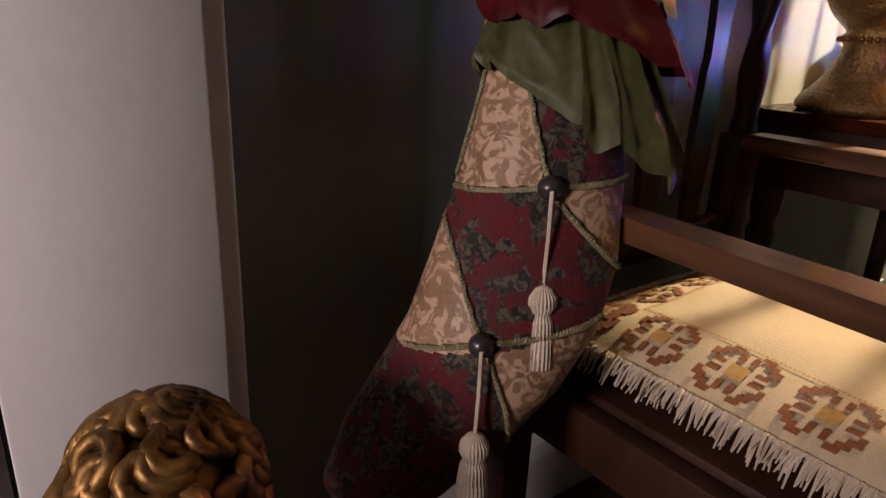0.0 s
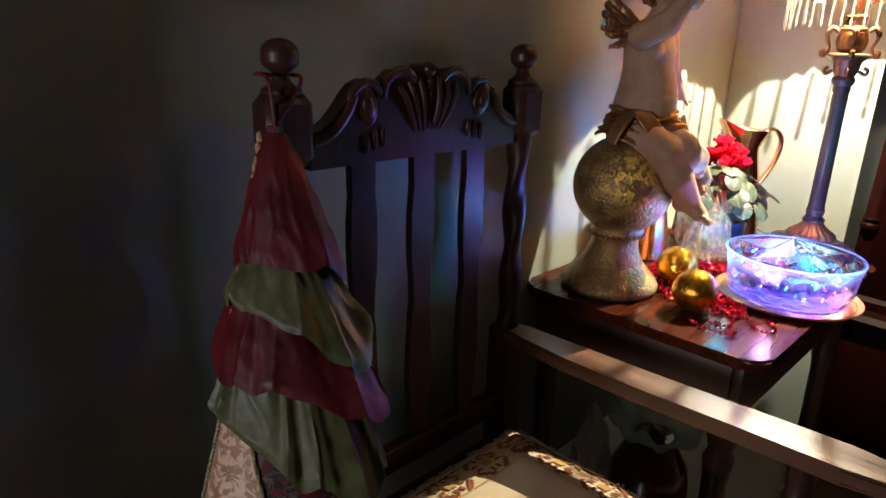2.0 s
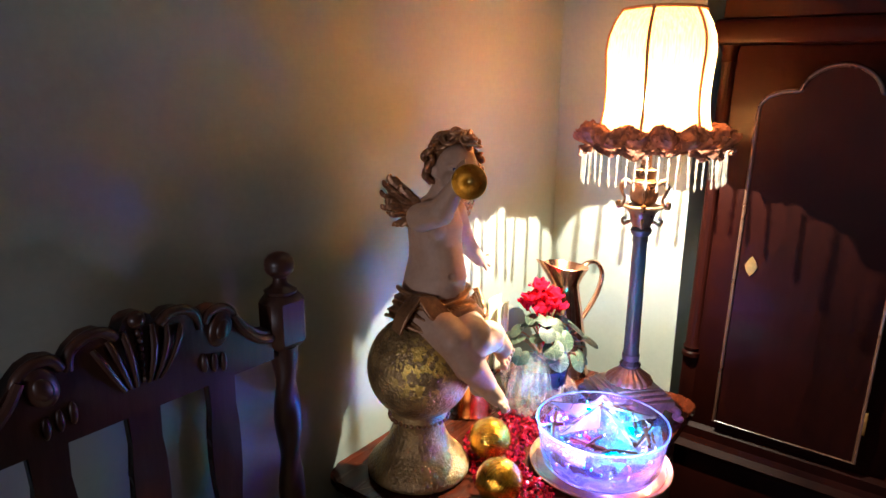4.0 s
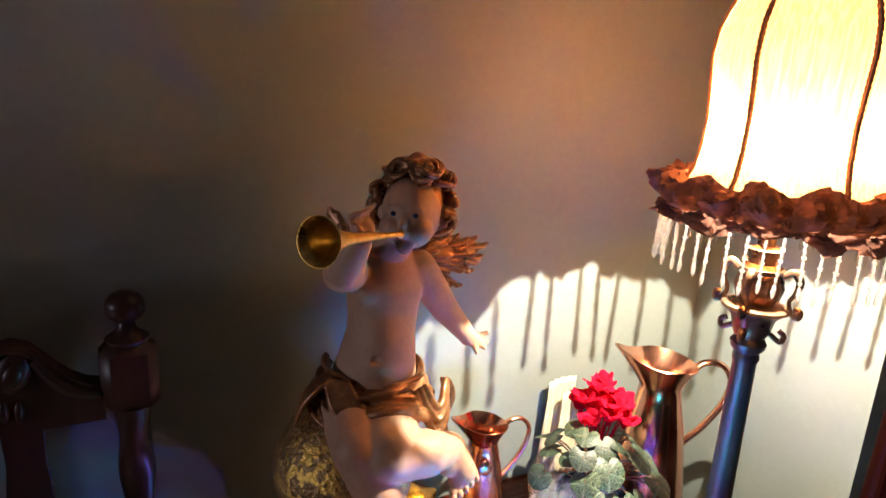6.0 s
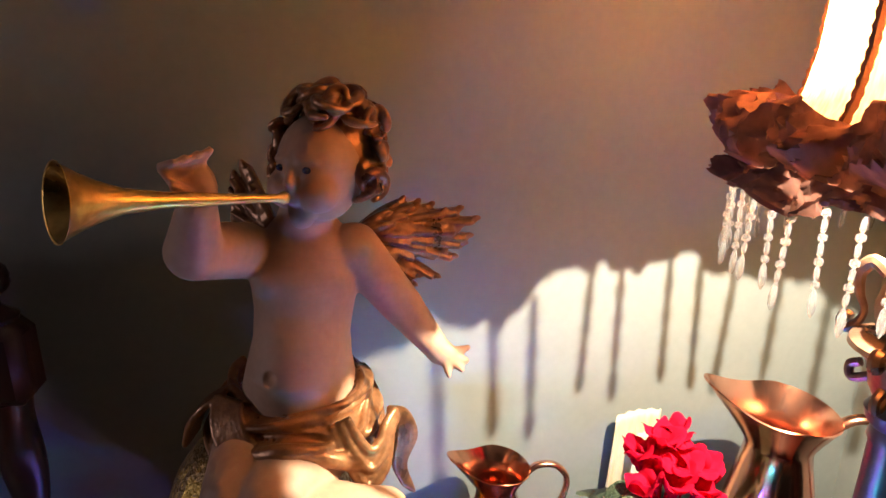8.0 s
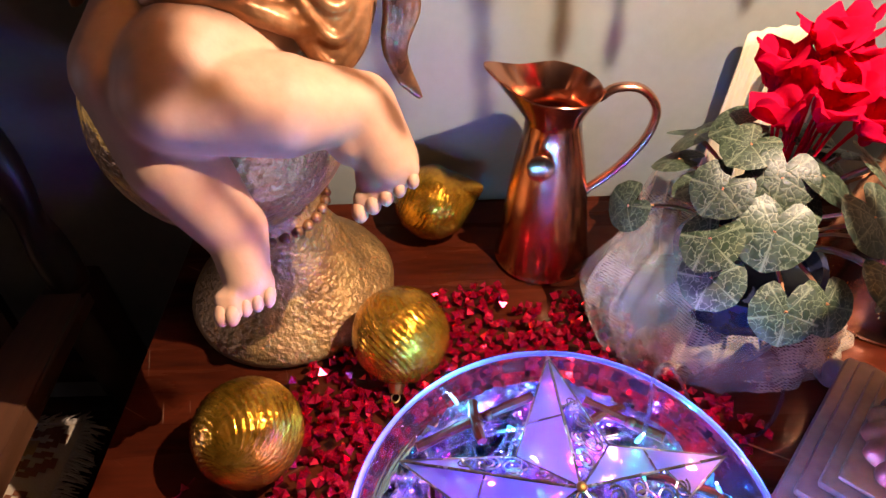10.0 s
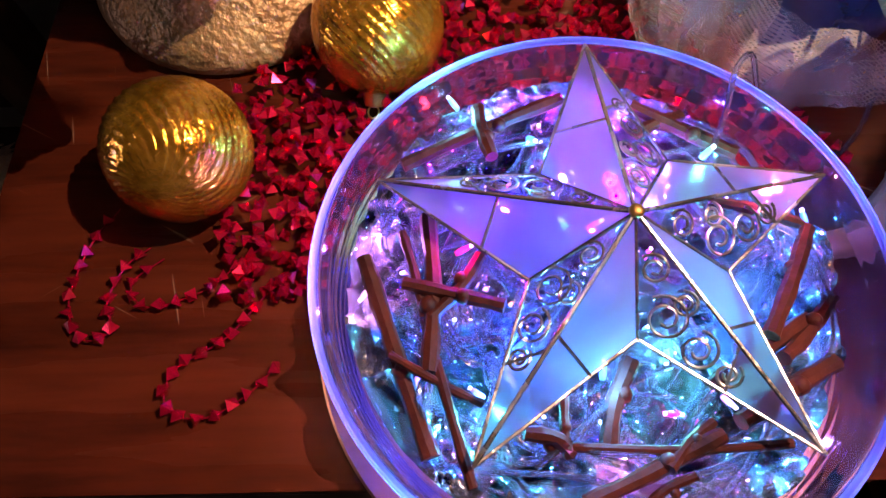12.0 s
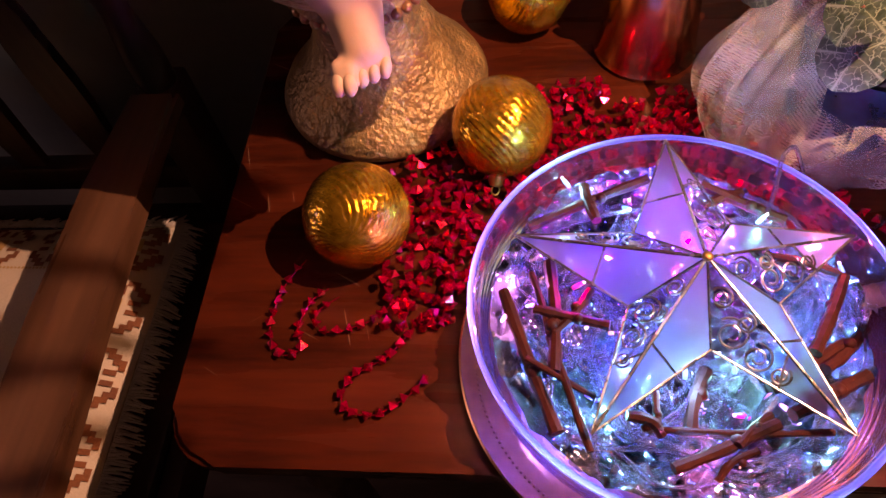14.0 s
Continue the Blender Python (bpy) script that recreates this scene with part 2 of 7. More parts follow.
def blob(bm, centre, radii, rot=None, u=24, v=16):
    """An ellipsoid."""
    m = Matrix.Translation(centre) @ (rot.to_4x4() if rot else Matrix()) @ Matrix.Diagonal((*(radii if isinstance(radii, (tuple, list)) else (radii,) * 3), 1))
    south, north = bm.verts.new(m @ Vector((0, 0, -1))), bm.verts.new(m @ Vector((0, 0, 1)))
    rings = []
    for j in range(1, v):
        e = math.pi * (j / v - 0.5)
        rings.append([bm.verts.new(m @ Vector((math.cos(e) * math.cos(2 * math.pi * k / u), math.cos(e) * math.sin(2 * math.pi * k / u), math.sin(e)))) for k in range(u)])
    for k in range(u):
        k2 = (k + 1) % u
        bm.faces.new((south, rings[0][k2], rings[0][k])), bm.faces.new((north, rings[-1][k], rings[-1][k2]))
        for a, b in zip(rings, rings[1:]):
            bm.faces.new((a[k], a[k2], b[k2], b[k]))
    return [south, north] + [q for ring in rings for q in ring]


def bone(bm, a, ra, b, rb, n=24, steps=6):
    """A rounded tapered limb from a to b."""
    a, b = Vector(a), Vector(b)
    tube(bm, [a.lerp(b, k / steps) for k in range(steps + 1)], [ra + (rb - ra) * k / steps for k in range(steps + 1)], n)
    blob(bm, a, ra, u=n), blob(bm, b, rb, u=n)


def slab(bm, outline, t0, t1, axis="y"):
    """An outline, (u, z) for axis y or (x, y) for axis z, thickened from t0 to t1 along the axis."""
    def at(p, t):
        return (p[0], t, p[1]) if axis == "y" else ((t, p[0], p[1]) if axis == "x" else (p[0], p[1], t))
    a = [bm.verts.new(at(p, t0)) for p in outline]
    b = [bm.verts.new(at(p, t1)) for p in outline]
    bm.faces.new(a), bm.faces.new(list(reversed(b)))
    for k in range(len(a)):
        j = (k + 1) % len(a)
        bm.faces.new((a[k], a[j], b[j], b[k]))


def smooth_path(pts, n=6, closed=False):
    """Catmull-Rom through the points."""
    pts = [Vector(p) for p in pts]
    out, m = [], len(pts)
    for i in range(m if closed else m - 1):
        p0, p1 = pts[i - 1] if closed or i else pts[0], pts[i]
        p2, p3 = pts[(i + 1) % m], pts[(i + 2) % m] if closed else pts[min(i + 2, m - 1)]
        for k in range(n):
            t = k / n
            out.append(0.5 * (2 * p1 + (p2 - p0) * t + (2 * p0 - 5 * p1 + 4 * p2 - p3) * t * t + (3 * p1 - p0 - 3 * p2 + p3) * t ** 3))
    if not closed:
        out.append(pts[-1])
    return out


def rounded(x0, y0, x1, y1, r, n=6):
    pts = []
    for cx, cy, a0 in ((x1 - r, y1 - r, 0), (x0 + r, y1 - r, 90), (x0 + r, y0 + r, 180), (x1 - r, y0 + r, 270)):
        pts += [(cx + r * math.cos(radians(a0 + 90 * k / n)), cy + r * math.sin(radians(a0 + 90 * k / n))) for k in range(n + 1)]
    return pts


def setting(name, bm, material, label, category, smooth=False):
    return tagged(part(name, bm, material, None, smooth=smooth), label, category, "", "structure")


# the room
TOP = 2.6
setting("floor", box(bmesh.new(), (-3.0, -4.0, -0.1), (4.2, 1.0, 0.0)), M["floor"], "dark wooden floor boards in the dim room", "floor")
setting("ceiling", box(bmesh.new(), (-3.0, -4.0, TOP), (4.2, 1.0, TOP + 0.1)), M["ceiling"], "plain beige ceiling above the alcove", "ceiling")
setting("wall_north", box(bmesh.new(), (-3.0, 0.86, 0.0), (2.605, 1.0, TOP)), M["wall"], "sage green painted wall behind chair and table", "wall")
setting("wall_pier", box(bmesh.new(), (2.605, 0.45, 0.0), (4.2, 1.0, TOP)), M["wall"], "sage green painted wall pier beside the clock", "wall")
setting("wall_east", box(bmesh.new(), (2.89, -4.0, 0.0), (4.2, 0.45, TOP)), M["wall"], "sage green painted wall behind the clock", "wall")
setting("wall_south", box(bmesh.new(), (-3.0, -4.2, 0.0), (4.2, -4.0, TOP)), M["wall"], "plain sage wall across the room", "wall")
setting("wall_west", box(bmesh.new(), (-3.2, -4.0, 0.0), (-3.0, 1.0, TOP)), M["wall"], "plain sage wall at the room's far side", "wall")
bm = bmesh.new()
slab(bm, [(0.86, 0.0), (0.84, 0.0), (0.84, 0.11), (0.845, 0.135), (0.853, 0.15), (0.86, 0.15)], 0.53, 2.605, "x")
setting("baseboard", bm, M["white"], "white painted skirting board along the wall", "baseboard")

# table
TABLE = Vector((1.983, 0.59, 0.0))
table = thing("side_table", TABLE, "dark mahogany side table with rounded top corners", "table")
bm = bmesh.new()
slab(bm, rounded(-0.406, -0.277, 0.406, 0.265, 0.045), 0.698, 0.72, "z")
bmesh.ops.bevel(bm, geom=[e for e in bm.edges if abs(e.verts[0].co.z - e.verts[1].co.z) < 1e-5], offset=0.005, segments=2, affect="EDGES")
part("tabletop", bm, M["mahogany"], table, "polished reddish mahogany tabletop with scratches")
bm = bmesh.new()
box(bm, (-0.37, -0.235, 0.57), (0.37, -0.215, 0.697), 0.003)
part("frieze", bm, M["darktable"], table)
for x in (-0.37, 0.35):
    part("side_rail", box(bmesh.new(), (x, -0.214, 0.57), (x + 0.02, 0.235, 0.697), 0.003), M["darktable"], table)
part("back_rail", box(bmesh.new(), (-0.349, 0.215, 0.57), (0.349, 0.235, 0.697), 0.003), M["darktable"], table)
for x in (-0.345, 0.345):
    for y in (-0.21, 0.21):
        bm = bmesh.new()
        lathe(bm, [(0.014, 0.0), (0.02, 0.03), (0.016, 0.06), (0.021, 0.2), (0.024, 0.42), (0.03, 0.47), (0.022, 0.49), (0.03, 0.52), (0.03, 0.569)], 16, (x, y, 0))
        part("leg", bm, M["darktable"], table)

# longcase clock
CLOCK = Vector((2.525, 0.148, 0.0))
clock = thing("longcase_clock", CLOCK, "tall dark mahogany longcase clock with arched trunk door", "clock")
clock.rotation_euler.x = radians(1.3)


def clockpart(name, y0, y1, z0, z1, x0, mtl, label="", bevel=0.004):
    return part(name, box(bmesh.new(), (x0, y0, z0), (0.32, y1, z1), bevel), mtl, clock, label)


clockpart("plinth", -0.30, 0.30, 0.0, 0.09, -0.03, M["clockwood"])
clockpart("base", -0.285, 0.285, 0.09, 0.50, -0.015, M["clockwood"])
bm = bmesh.new()
slab(bm, [(-0.03, 0.50), (-0.035, 0.515), (-0.02, 0.53), (-0.012, 0.545), (-0.012, 0.57), (0.0, 0.58), (0.32, 0.58), (0.32, 0.50)], -0.3, 0.3, "y")
part("waist_moulding", bm, M["clockwood"], clock, "stepped mahogany moulding", smooth=False)
clockpart("trunk", -0.235, 0.235, 0.58, 1.60, 0.0, M["clockwood"])
clockpart("hood_moulding", -0.29, 0.29, 1.60, 1.66, -0.04, M["clockwood"], "", 0.012)
clockpart("hood", -0.27, 0.27, 1.66, 2.05, -0.03, M["clockwood"], "glossy dark hood")
for y in (-0.252, 0.252):
    bm = bmesh.new()
    box(bm, (0.0, y - 0.02, 0.58), (0.04, y + 0.02, 0.775), 0.003)
    part("column_block", bm, M["clockwood"], clock)
    bm = bmesh.new()
    lathe(bm, [(0.026, 0.775), (0.026, 0.785), (0.021, 0.79), (0.024, 0.80), (0.018, 0.81), (0.0175, 1.55), (0.022, 1.56), (0.019, 1.57), (0.025, 1.60)], 48, (0.01, y, 0), lambda a, z: 1 + (0.05 * math.cos(16 * a) if 0.81 <= z < 1.555 else 0))
    part("fluted_column", bm, M["clockwood"], clock, "fluted quarter column with brass-toned foot")


def arch_door(y0, y1, z0, z1):
    c, w = (y0 + y1) / 2, (y1 - y0) / 2
    pts = [(y0, z0), (y1, z0), (y1, z1 - 0.07)]
    pts += [(c + w * 0.55 + w * 0.45 * math.sin(radians(90 - a)), z1 - 0.07 + 0.045 * math.sin(radians(a))) for a in range(10, 95, 14)]
    pts += [(c + w * 0.5 * math.cos(radians(a)), z1 - 0.04 + 0.075 * math.sin(radians(a))) for a in range(12, 170, 13)]
    pts += [(c - w * 0.55 - w * 0.45 * math.sin(radians(90 - a)), z1 - 0.07 + 0.045 * math.sin(radians(a))) for a in range(94, 9, -14)]
    pts.append((y0, z1 - 0.07))
    return pts


bm = bmesh.new()
slab(bm, arch_door(-0.165, 0.165, 0.61, 1.52), -0.014, 0.0, "x")
cdoor = part("trunk_door", bm, M["clockwood"], clock, "arched figured mahogany door", smooth=False)
bm = bmesh.new()
tube(bm, [(-0.015, y, z) for y, z in arch_door(-0.165, 0.165, 0.61, 1.52)], 0.005, 8, closed=True)
part("bead_moulding", bm, M["stringing"], cdoor, "thin pale-worn beaded edge")
bm = bmesh.new()
slab(bm, [(0.13 + 0.012 * math.cos(radians(a)) * (1 if a % 90 else 1.25), 1.06 + 0.022 * math.sin(radians(a)) * (1 if a % 90 else 1.2)) for a in range(0, 360, 45)], -0.0175, -0.0145, "x")
part("escutcheon", bm, M["brass"], cdoor, "small brass keyhole plate", smooth=False)
for z in (0.72, 1.38):
    part("hinge", box(bmesh.new(), (-0.018, -0.175, z - 0.03), (-0.004, -0.166, z + 0.03), 0.002), M["brass"], cdoor)


def tapestry(name):
    """Woven roses: crimson, dark and grey-green blotches with a fine weave."""
    m = mat(name, (0.12, 0.008, 0.011), (0.05, 0.004, 0.006), 28, 180, 0.85, bump=0.6, bscale=420)
    nt = m.node_tree
    b = nt.nodes["Principled BSDF"]
    old = b.inputs["Base Color"].links[0].from_socket
    tc, n, ramp, mix = nt.nodes.new("ShaderNodeTexCoord"), nt.nodes.new("ShaderNodeTexNoise"), nt.nodes.new("ShaderNodeValToRGB"), nt.nodes.new("ShaderNodeMix")
    n.inputs["Scale"].default_value, n.inputs["Detail"].default_value, n.inputs["Distortion"].default_value = 24, 3, 1.2
    ramp.color_ramp.elements[0].position, ramp.color_ramp.elements[1].position = 0.49, 0.52
    ramp.color_ramp.elements[0].color, ramp.color_ramp.elements[1].color = (0, 0, 0, 1), (1, 1, 1, 1)
    n2, r2 = nt.nodes.new("ShaderNodeTexNoise"), nt.nodes.new("ShaderNodeValToRGB")
    n2.inputs["Scale"].default_value, n2.inputs["Detail"].default_value, n2.inputs["Distortion"].default_value = 95, 3, 1.5
    r2.color_ramp.elements[0].position, r2.color_ramp.elements[1].position = 0.45, 0.6
    r2.color_ramp.elements[0].color, r2.color_ramp.elements[1].color = (0.010, 0.008, 0.006, 1), (0.085, 0.064, 0.045, 1)
    mix.data_type = "RGBA"
    nt.links.new(tc.outputs["Object"], n.inputs["Vector"])
    nt.links.new(tc.outputs["Object"], n2.inputs["Vector"])
    nt.links.new(n.outputs[0], ramp.inputs[0])
    nt.links.new(n2.outputs[0], r2.inputs[0])
    nt.links.new(ramp.outputs[0], mix.inputs[0])
    nt.links.new(old, mix.inputs[6])
    nt.links.new(r2.outputs[0], mix.inputs[7])
    nt.links.new(mix.outputs[2], b.inputs["Base Color"])
    return m


def damask(name):
    """Cream silk with a lighter woven scroll pattern."""
    m = mat(name, (0.30, 0.175, 0.10), (0.20, 0.11, 0.06), 30, 240, 0.5, spec=0.3, bump=0.3, bscale=400)
    nt = m.node_tree
    b = nt.nodes["Principled BSDF"]
    old = b.inputs["Base Color"].links[0].from_socket
    tc, n, r, mix = nt.nodes.new("ShaderNodeTexCoord"), nt.nodes.new("ShaderNodeTexNoise"), nt.nodes.new("ShaderNodeMapRange"), nt.nodes.new("ShaderNodeMix")
    n.inputs["Scale"].default_value, n.inputs["Detail"].default_value, n.inputs["Distortion"].default_value = 42, 2, 2.2
    r.inputs[1].default_value, r.inputs[2].default_value = 0.47, 0.55
    mix.data_type = "RGBA"
    mix.inputs[7].default_value = (0.50, 0.33, 0.22, 1)
    nt.links.new(tc.outputs["Object"], n.inputs["Vector"])
    nt.links.new(n.outputs[0], r.inputs[0])
    nt.links.new(r.outputs[0], mix.inputs[0])
    nt.links.new(old, mix.inputs[6])
    nt.links.new(mix.outputs[2], b.inputs["Base Color"])
    return m


M.update({
    "cream": mat("cream_statue_paint", (0.42, 0.245, 0.155), (0.33, 0.18, 0.11), 14, 120, 0.58, 0.08, spec=0.3, bump=0.12),
    "gilt": mat("bronze_gilt_paint", (0.33, 0.15, 0.06), (0.10, 0.038, 0.016), 18, 140, 0.34, 0.1, metal=0.5, bump=0.35, bscale=150),
    "crackle": mat("crackled_gold_ball", (0.41, 0.24, 0.085), (0.15, 0.085, 0.036), 26, 170, 0.42, 0.14, metal=0.55, bump=0.9, bscale=150, depth=0.005),
    "gold": mat("bright_gold", (0.85, 0.55, 0.16), (0.42, 0.23, 0.05), 24, 120, 0.36, 0.12, metal=1, bump=0.2),
    "copper": mat("polished_copper", (0.80, 0.40, 0.26), (0.58, 0.25, 0.155), 8, 70, 0.2, 0.08, metal=1, bump=0.08),
    "plate": mat("gold_lacquered_copper", (0.76, 0.36, 0.15), (0.5, 0.21, 0.08), 14, 90, 0.36, 0.08, metal=1, bump=0.12),
    "blackmetal": mat("dark_bronze_lamp", (0.085, 0.07, 0.068), (0.045, 0.038, 0.04), 12, 110, 0.33, 0.1, metal=0.5, bump=0.15),
    "pewter": mat("antique_grey_brown_metal", (0.19, 0.165, 0.145), (0.10, 0.085, 0.075), 14, 110, 0.42, 0.1, metal=0.3, bump=0.15),
    "bronze": mat("bronze_relief", (0.27, 0.155, 0.095), (0.11, 0.06, 0.038), 20, 120, 0.34, metal=0.8, bump=0.3),
    "shade": cloth_shade("amber_shade_silk", (0.54, 0.25, 0.088), 0.22, ahead=0.42),
    "ruffle": cloth_shade("brown_ruffle_silk", (0.23, 0.105, 0.075), 0.09, 60.0),
    "trim": mat("braided_trim", (0.30, 0.12, 0.05), None, 30, 200, 0.8, bump=0.5),
    "crystal": glass("clear_bead_glass", (0.95, 0.88, 0.76), 0.03, 1.45, 0.05),
    # clear glass with a violet veil that imitates fairy light within the wall
    "bowlglass": glass("led_veiled_bowl_glass", (0.93, 0.94, 1.0), 0.01, 1.3, 0.07, (0.36, 0.30, 1.0)),
    "goldglass": mat("gold_spun_glass", (0.80, 0.40, 0.035), (0.34, 0.14, 0.006), 40, 160, 0.13, 0.09, metal=0.9, bump=0.55, bscale=230, coat=0.3),
    "redbead": mat("red_foil_bead", (0.72, 0.012, 0.05), (0.45, 0.006, 0.025), 30, 90, 0.12, 0.06, metal=0.8, bump=0, coat=0.5),
    "redglass": mat("red_mirror_bauble", (0.62, 0.012, 0.02), (0.5, 0.008, 0.015), 6, 40, 0.1, 0.04, metal=0.9, bump=0.03, coat=0.6),
    "velvet_red": mat("crimson_velvet", (0.085, 0.0045, 0.006), (0.03, 0.002, 0.003), 16, 130, 0.55, sheen=0.25, spec=0.25, bump=0.3, bscale=26, depth=0.006),
    "velvet_green": mat("sage_velvet", (0.072, 0.074, 0.027), (0.03, 0.032, 0.012), 16, 130, 0.5, sheen=0.3, spec=0.3, bump=0.3, bscale=26, depth=0.006),
    "brocade": mat("cream_brocade", (0.40, 0.235, 0.13), (0.20, 0.11, 0.055), 60, 110, 0.6, spec=0.3, sheen=0.1, bump=0.3),
    "tapestry": tapestry("dark_rose_tapestry"),
    "damask": damask("cream_damask"),
    "cushion": mat("cream_canvas_needlework", (0.58, 0.45, 0.31), (0.50, 0.38, 0.25), 8, 260, 0.9, bump=0.4, bscale=400),
    "twig": mat("brown_twig_bark", (0.055, 0.010, 0.007), (0.014, 0.003, 0.0022), 20, 120, 0.6, spec=0.1, bump=0.6),
})

for k_, tint in (("velvet_red", (0.8, 0.05, 0.05)), ("velvet_green", (0.6, 0.65, 0.25)), ("brocade", (0.9, 0.6, 0.4))):
    M[k_].node_tree.nodes["Principled BSDF"].inputs["Sheen Tint"].default_value = (*tint, 1)

# light goes on through the small beads
nt = M["crystal"].node_tree
end_ = nt.nodes["Material Output"].inputs[0]
was_, clear_, mixb = end_.links[0].from_socket, nt.nodes.new("ShaderNodeBsdfTransparent"), nt.nodes.new("ShaderNodeMixShader")
clear_.inputs[0].default_value, mixb.inputs[0].default_value = (0.95, 0.86, 0.72, 1), 0.38
nt.links.new(was_, mixb.inputs[1])
nt.links.new(clear_.outputs[0], mixb.inputs[2])
nt.links.new(mixb.outputs[0], end_)

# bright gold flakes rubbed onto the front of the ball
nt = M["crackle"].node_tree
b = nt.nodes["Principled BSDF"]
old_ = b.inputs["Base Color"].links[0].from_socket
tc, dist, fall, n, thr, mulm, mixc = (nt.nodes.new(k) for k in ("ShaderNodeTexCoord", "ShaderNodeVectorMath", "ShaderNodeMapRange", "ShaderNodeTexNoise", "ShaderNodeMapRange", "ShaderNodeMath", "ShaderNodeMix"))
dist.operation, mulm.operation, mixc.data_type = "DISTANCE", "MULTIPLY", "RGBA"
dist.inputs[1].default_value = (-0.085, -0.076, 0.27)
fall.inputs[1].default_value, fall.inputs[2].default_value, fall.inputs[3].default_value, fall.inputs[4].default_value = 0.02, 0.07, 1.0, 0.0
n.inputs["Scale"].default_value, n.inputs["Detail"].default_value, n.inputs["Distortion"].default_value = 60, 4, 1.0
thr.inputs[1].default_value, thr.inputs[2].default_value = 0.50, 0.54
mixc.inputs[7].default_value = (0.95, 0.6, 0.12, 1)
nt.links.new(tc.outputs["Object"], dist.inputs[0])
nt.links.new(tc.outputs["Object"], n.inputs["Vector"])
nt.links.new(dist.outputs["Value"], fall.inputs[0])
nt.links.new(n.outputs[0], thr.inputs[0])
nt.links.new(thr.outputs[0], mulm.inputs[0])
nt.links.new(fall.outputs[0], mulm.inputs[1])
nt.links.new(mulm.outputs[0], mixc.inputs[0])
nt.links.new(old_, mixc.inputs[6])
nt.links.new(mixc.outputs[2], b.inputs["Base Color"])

# table lamp
tlamp = thing("table_lamp", LAMP, "lit table lamp, fringed amber shade, dark column, square base", "lamp")


def in_frame(bm, turn):
    bmesh.ops.rotate(bm, verts=bm.verts[:], cent=(0, 0, 0), matrix=Matrix.Rotation(radians(turn), 3, "Z"))
    return bm


BASE_TURN = 48
bm = bmesh.new()
box(bm, (-0.083, -0.083, 0.030), (0.083, 0.083, 0.052), 0.004)
part("plinth", in_frame(bm, BASE_TURN), M["pewter"], tlamp, "square grey-brown metal plinth")
for h_, z0_, z1_ in ((0.074, 0.0525, 0.062), (0.064, 0.0625, 0.071), (0.056, 0.0715, 0.077)):
    part("plinth_step", in_frame(box(bmesh.new(), (-h_, -h_, z0_), (h_, h_, z1_), 0.003), BASE_TURN), M["pewter"], tlamp)
for sx in (-1, 1):
    for sy in (-1, 1):
        bm = bmesh.new()
        tube(bm, smooth_path([(sx * 0.050, sy * 0.050, 0.032), (sx * 0.070, sy * 0.070, 0.034), (sx * 0.086, sy * 0.086, 0.026), (sx * 0.084, sy * 0.084, 0.012), (sx * 0.092, sy * 0.092, 0.008)], 5), [0.011 - 0.004 * k / 20 for k in range(21)], 10)
        blob(bm, (sx * 0.092, sy * 0.092, 0.009), 0.0085, u=12, v=8)
        part("scroll_foot", in_frame(bm, BASE_TURN), M["pewter"], tlamp, "scrolled metal foot")
for k in range(4):
    bm = bmesh.new()
    slab(bm, [(-0.055, 0.031), (-0.05, 0.018), (-0.028, 0.014), (-0.015, 0.022), (0.0, 0.012), (0.015, 0.022), (0.028, 0.014), (0.05, 0.018), (0.055, 0.031)], -0.080, -0.076)
    part("pierced_apron", in_frame(bm, BASE_TURN + 90 * k), M["pewter"], tlamp, smooth=False)
bm = bmesh.new()
lathe(bm, [(0.050, 0.077), (0.053, 0.080), (0.052, 0.086), (0.046, 0.092), (0.036, 0.099), (0.027, 0.107), (0.022, 0.116)], 120, (0, 0, 0), lambda a, z: 1 + 0.09 * abs(math.sin(9 * a)) * (1 if z < 0.11 else 0))
part("fluted_foot", bm, M["bronze"], tlamp, "fluted bronze bell foot")
bm = bmesh.new()
lathe(bm, [(0.024, 0.116), (0.026, 0.122), (0.019, 0.132), (0.021, 0.14), (0.0215, 0.148), (0.0185, 0.152), (0.0165, 0.43), (0.019, 0.435), (0.0175, 0.445), (0.023, 0.452), (0.025, 0.46), (0.02, 0.468)], 32)
part("column", bm, M["blackmetal"], tlamp, "slim dark column")
bm = bmesh.new()
lathe(bm, [(0.02, 0.468), (0.026, 0.48), (0.03, 0.5), (0.04, 0.509), (0.046, 0.513), (0.045, 0.517), (0.034, 0.52)], 32)
part("capital", bm, M["bronze"], tlamp)
bm = bmesh.new()
lathe(bm, [(0.02, 0.52), (0.028, 0.528), (0.032, 0.545), (0.029, 0.56), (0.026, 0.566), (0.029, 0.573), (0.022, 0.58), (0.024, 0.60), (0.012, 0.605), (0.012, 0.665)], 32, (0, 0, 0), lambda a, z: 1 + (0.06 * math.cos(12 * a) if 0.525 < z < 0.562 else 0))
part("urn", bm, M["bronze"], tlamp)
